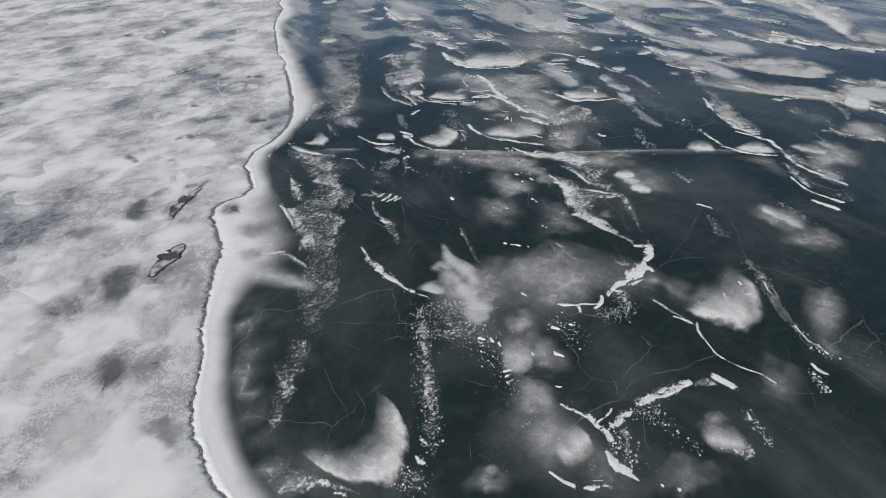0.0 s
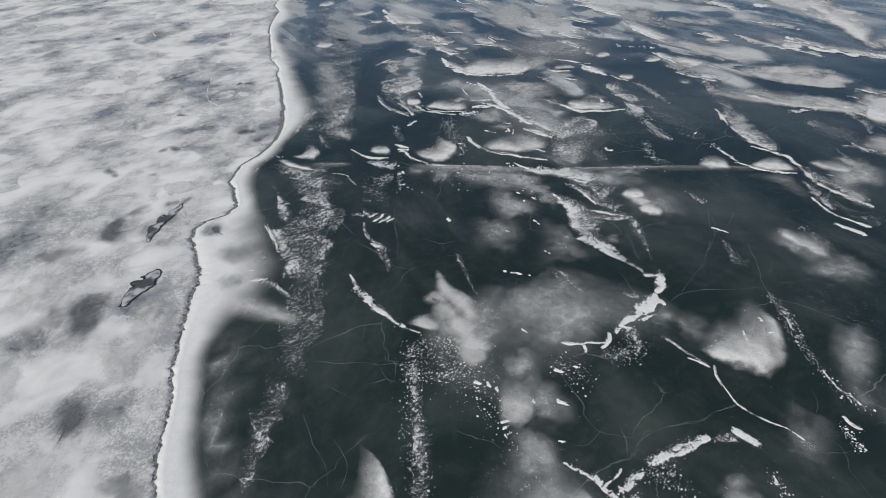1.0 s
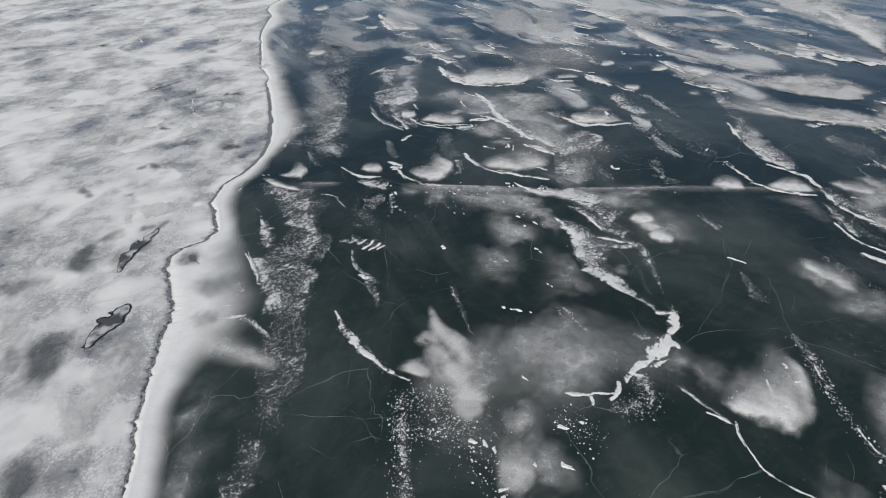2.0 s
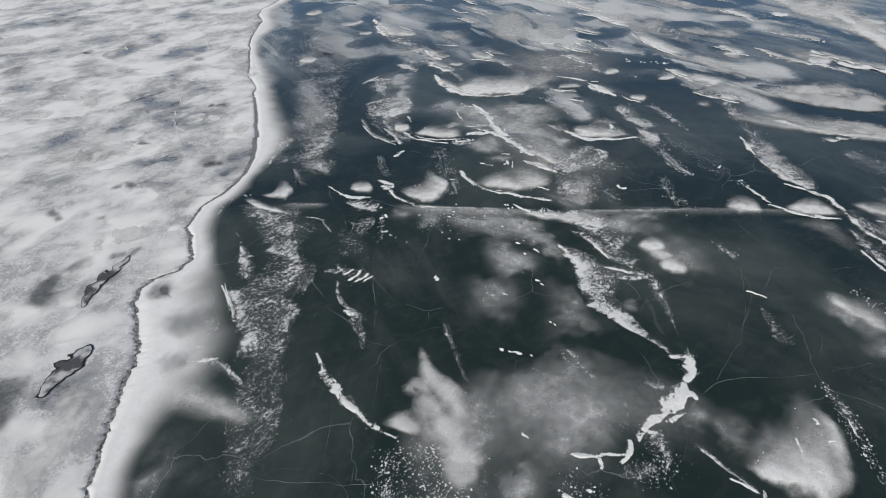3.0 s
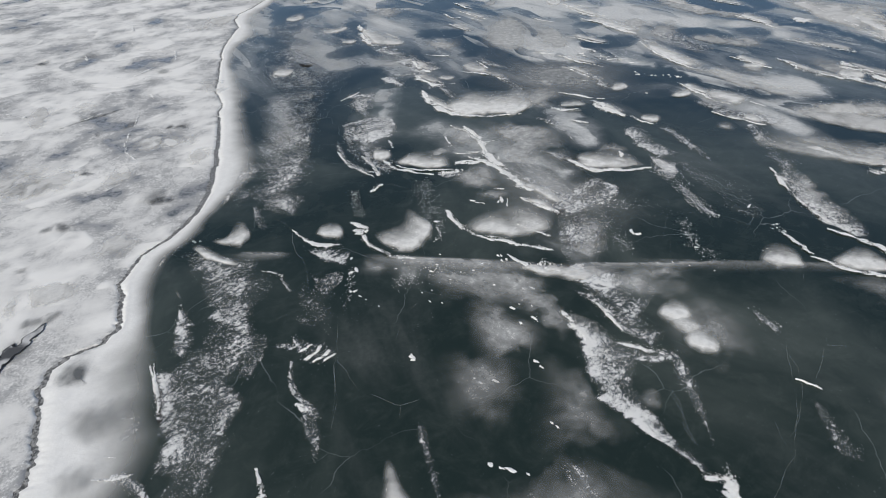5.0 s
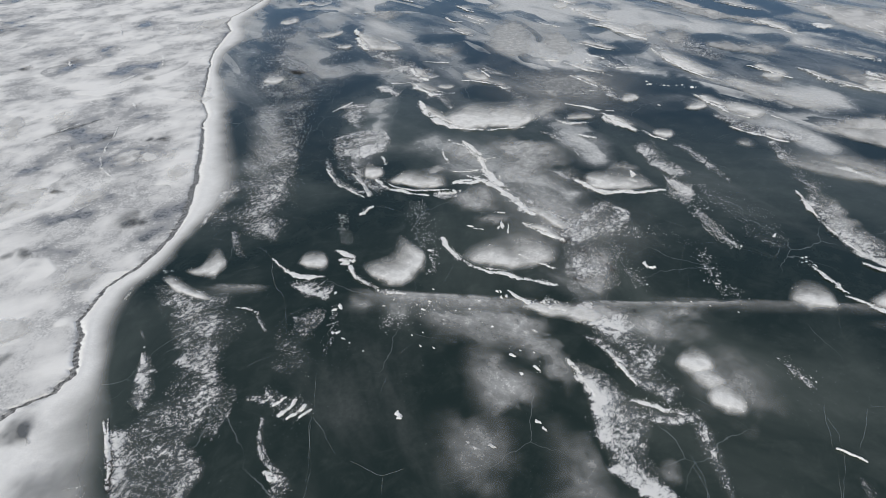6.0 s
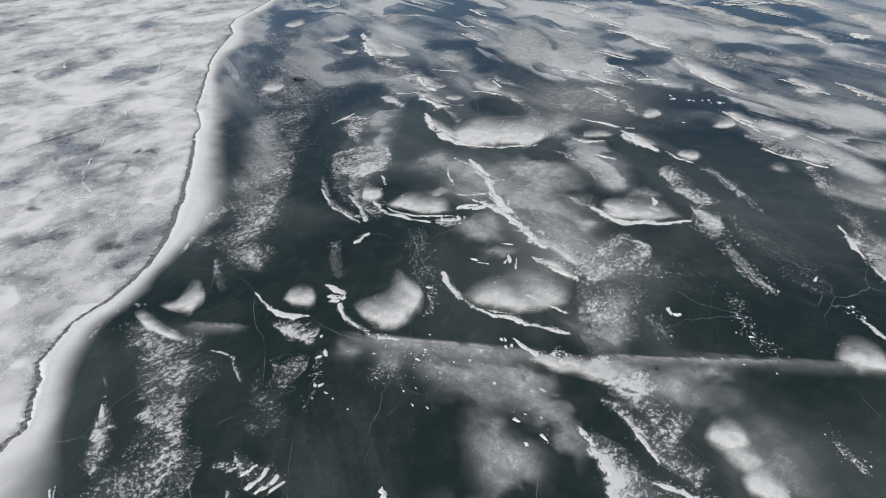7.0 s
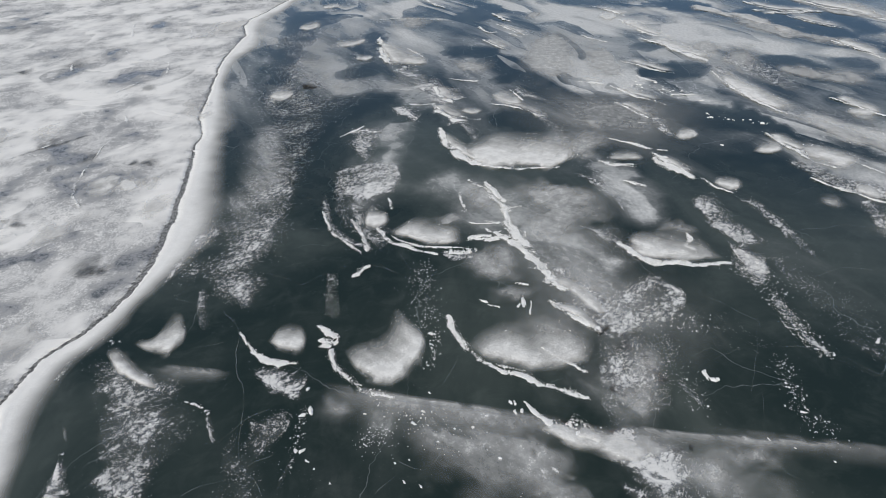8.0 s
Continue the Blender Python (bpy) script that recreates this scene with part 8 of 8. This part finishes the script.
crust([(-0.85, 38.35, 0.04), (0.5, 37.72, 0.05), (2.5, 37.65, 0.04)], 0.9)
crust([(2.37, 43, 0.05), (3.52, 41.62, 0.07), (4.31, 40.26, 0.08)], 0.9)
# drifts off to the open lake
veil([(20.89, 27.85), (21.36, 25.36), (23.08, 24.14)], [(22.67, 29.93), (24.39, 29.43), (26.2, 28.94)], 0.55)
dome([(27.41, 34.47), (27.49, 32.81), (28.65, 32.71)], [(29.57, 37.55), (30.7, 37.96), (32.17, 38.13)], 0.85)
dome([(18.49, 39.83), (21.22, 37.44), (24.44, 35.95), (28.82, 34.34)], [(19.6, 41.67), (22.99, 39.59), (26.13, 37.68), (30.48, 35.77)], 0.45)
dome([(36.58, 57.26), (36.16, 50.8), (35.7, 46.6)], [(39.52, 61.66), (41.66, 59.06), (38.34, 49.68)], 0.9)
sheet([(23.48, 34.11), (24.25, 31.54), (24.43, 29.5)], [(24.87, 34.61), (25.92, 33.2), (25.99, 30.4)], 0.5)
sheet([(19.34, 27.32), (19.76, 24.63), (20.79, 22.49)], [(20.26, 27.57), (21.07, 25.38), (22.05, 23.16)], 0.5)
veil([(15.08, 22.11), (15.81, 20.28), (18.05, 20.11)], [(15.79, 23.05), (17.3, 22.7), (18.93, 21.65)], 0.4)
sheet([(14.13, 37.81), (14.96, 33.13), (16.29, 31.8)], [(15.46, 38.19), (16.58, 35.63), (17.43, 32.92)], 0.35)
crust([(28.69, 37.95, 0.05), (29.49, 36.65, 0.06), (30.05, 34.87, 0.06)], 0.8)
# frost beside the bank
sheet([(-9.38, 34.49), (-9.18, 35.84), (-8.73, 37.04)], [(-9.93, 37.21), (-9.57, 39.25), (-8.36, 40.35)], 0.6)
# frost round the long dome
sheet([(6.9, 33.07), (7.22, 30.83), (7.61, 29.44)], [(10.05, 35.98), (9.79, 32.93), (8.92, 30.42)], 0.55)
sheet([(12.84, 36.81), (13.34, 35.51), (14.07, 36.44)], [(12.99, 38.18), (13.96, 38.12), (14.22, 37.25)], 0.9)
veil([(1.98, 27.81), (3.95, 26.96), (5.69, 26.16)], [(2.34, 24.36), (4.09, 24.32), (5.91, 24.28)], 0.5)
crumbs([(4.36, 27.12, 0.16), (4.9, 26.68, 0.23), (5.47, 25.93, 0.19)], 10, 0.05, 678)
sheet([(-9.5, 34), (-10, 40), (-11.4, 47), (-13.2, 56)], [(-5.2, 34.5), (-5.6, 40), (-6, 47), (-7.5, 56)], 0.5, 0.2, 0.4)
sheet([(-12.3, 52), (-13.6, 60), (-15, 68)], [(-7, 52), (-8, 60), (-9, 68)], 0.5, 0.2, 0.4)
veil([(8.5, 29.66), (11.6, 29.38), (15.6, 29.01), (19, 28.7), (23, 28.34)], [(8.5, 28.9), (11.6, 28.6), (15.6, 28.3), (19, 28.1), (23, 27.8)], 0.24, 0.05, 1.2, "faint straight grey fold line in the ice")

# ---- loose lumps ----


lump(0.91, 16.87, 0.35, 0.19, -27)
lump(1.44, 14.26, 0.34, 0.18, -34)
lump(1.85, 14.16, 0.40, 0.13, -65)
lump(2.13, 13.94, 0.30, 0.13, -78)
lump(2.26, 12.39, 0.25, 0.12, 37)
lump(4.43, 14.69, 0.42, 0.18, -28)
lump(5.11, 14.85, 0.22, 0.13, -19)
lump(4.31, 13.31, 0.51, 0.17, -28)
lump(3.35, 13.38, 0.20, 0.13, -58)
lump(4.06, 11.82, 0.32, 0.08, -10)
lump(2.29, 12.62, 0.44, 0.13, 12)
lump(2.25, 12.07, 0.20, 0.08, -65)
lump(3.44, 16.73, 0.35, 0.10, -41)
lump(0.57, 24.56, 0.30, 0.18, -53)
lump(6.52, 8.03, 0.14, 0.10, -52)
lump(6.97, 7.88, 0.14, 0.13, -53)
lump(0.62, 24.45, 0.19, 0.21, -38)
lump(3.03, 20.36, 0.21, 0.14, -37)
lump(3.35, 20.25, 0.22, 0.07, -23)
lump(3.64, 20.18, 0.41, 0.14, -27)
lump(4.10, 20.04, 0.14, 0.07, -36)
lump(2.74, 23.53, 0.13, 0.08, -25)
lump(2.94, 23.34, 0.21, 0.08, -32)
lump(3.43, 23.40, 0.28, 0.12, -36)
lump(4.38, 26.84, 0.27, 0.14, -40)
lump(4.62, 26.03, 0.18, 0.13, -48)
lump(5.14, 26.27, 0.33, 0.13, -55)
lump(4.91, 24.18, 0.24, 0.12, -29)
lump(5.07, 23.93, 0.22, 0.08, -50)
lump(5.06, 21.71, 0.16, 0.07, -46)
lump(5.22, 21.56, 0.17, 0.07, -52)
lump(-2.00, 29.48, 0.37, 0.15, -64)
lump(-2.08, 28.10, 0.19, 0.10, -53)
lump(10.28, 31.44, 0.46, 0.16, -83)
lump(10.45, 31.25, 0.25, 0.15, -24)
lump(3.24, 34.46, 0.37, 0.12, -21)
lump(4.66, 34.48, 0.66, 0.17, -85)
lump(4.50, 34.30, 0.30, 0.12, 62)
lump(16.29, 33.12, 0.43, 0.11, 49)
lump(-2.19, 29.30, 0.26, 0.14, 26)
lump(-1.89, 28.11, 0.23, 0.13, 31)
lump(-1.65, 27.81, 0.20, 0.06, -28)
lump(-1.39, 27.59, 0.08, 0.06, -37)
lump(-0.84, 27.20, 0.08, 0.06, -30)
lump(-0.30, 29.44, 0.13, 0.07, -14)
lump(3.78, 28.20, 0.14, 0.12, -10)
lump(4.72, 28.18, 0.16, 0.09, -21)
lump(4.93, 27.91, 0.26, 0.09, -57)
lump(5.28, 27.96, 0.26, 0.09, -35)
lump(4.98, 27.74, 0.16, 0.06, -51)
lump(4.11, 30.09, 0.19, 0.10, -53)
lump(4.25, 29.73, 0.23, 0.10, -69)
lump(10.60, 31.28, 0.17, 0.14, 17)
lump(12.68, 30.18, 0.17, 0.10, -16)
lump(11.37, 29.22, 0.13, 0.06, -69)
lump(12.87, 28.61, 0.08, 0.06, -46)
lump(11.98, 28.98, 0.08, 0.06, -54)
lump(1.19, 27.36, 0.16, 0.06, -48)
lump(1.66, 27.26, 0.16, 0.06, -48)
lump(-2.29, 30.25, 0.18, 0.11, 76)
lump(1.22, 29.19, 0.22, 0.10, -34)
lump(1.46, 29.62, 0.17, 0.10, -31)
lump(0.86, 27.89, 0.10, 0.06, -41)
lump(2.01, 28.62, 0.13, 0.10, -38)
lump(1.59, 30.31, 0.11, 0.07, -46)
lump(3.00, 29.15, 0.14, 0.10, -20)
lump(3.39, 29.56, 0.21, 0.10, -13)
lump(15.91, 50.63, 0.21, 0.13, -46)
lump(15.99, 50.15, 0.24, 0.12, -17)
lump(16.85, 49.86, 0.18, 0.12, -24)
lump(17.64, 49.76, 0.12, 0.12, 0)
lump(18.03, 49.80, 0.15, 0.12, -29)
lump(15.55, 46.74, 0.22, 0.11, -32)
lump(16.15, 52.48, 0.42, 0.13, 11)
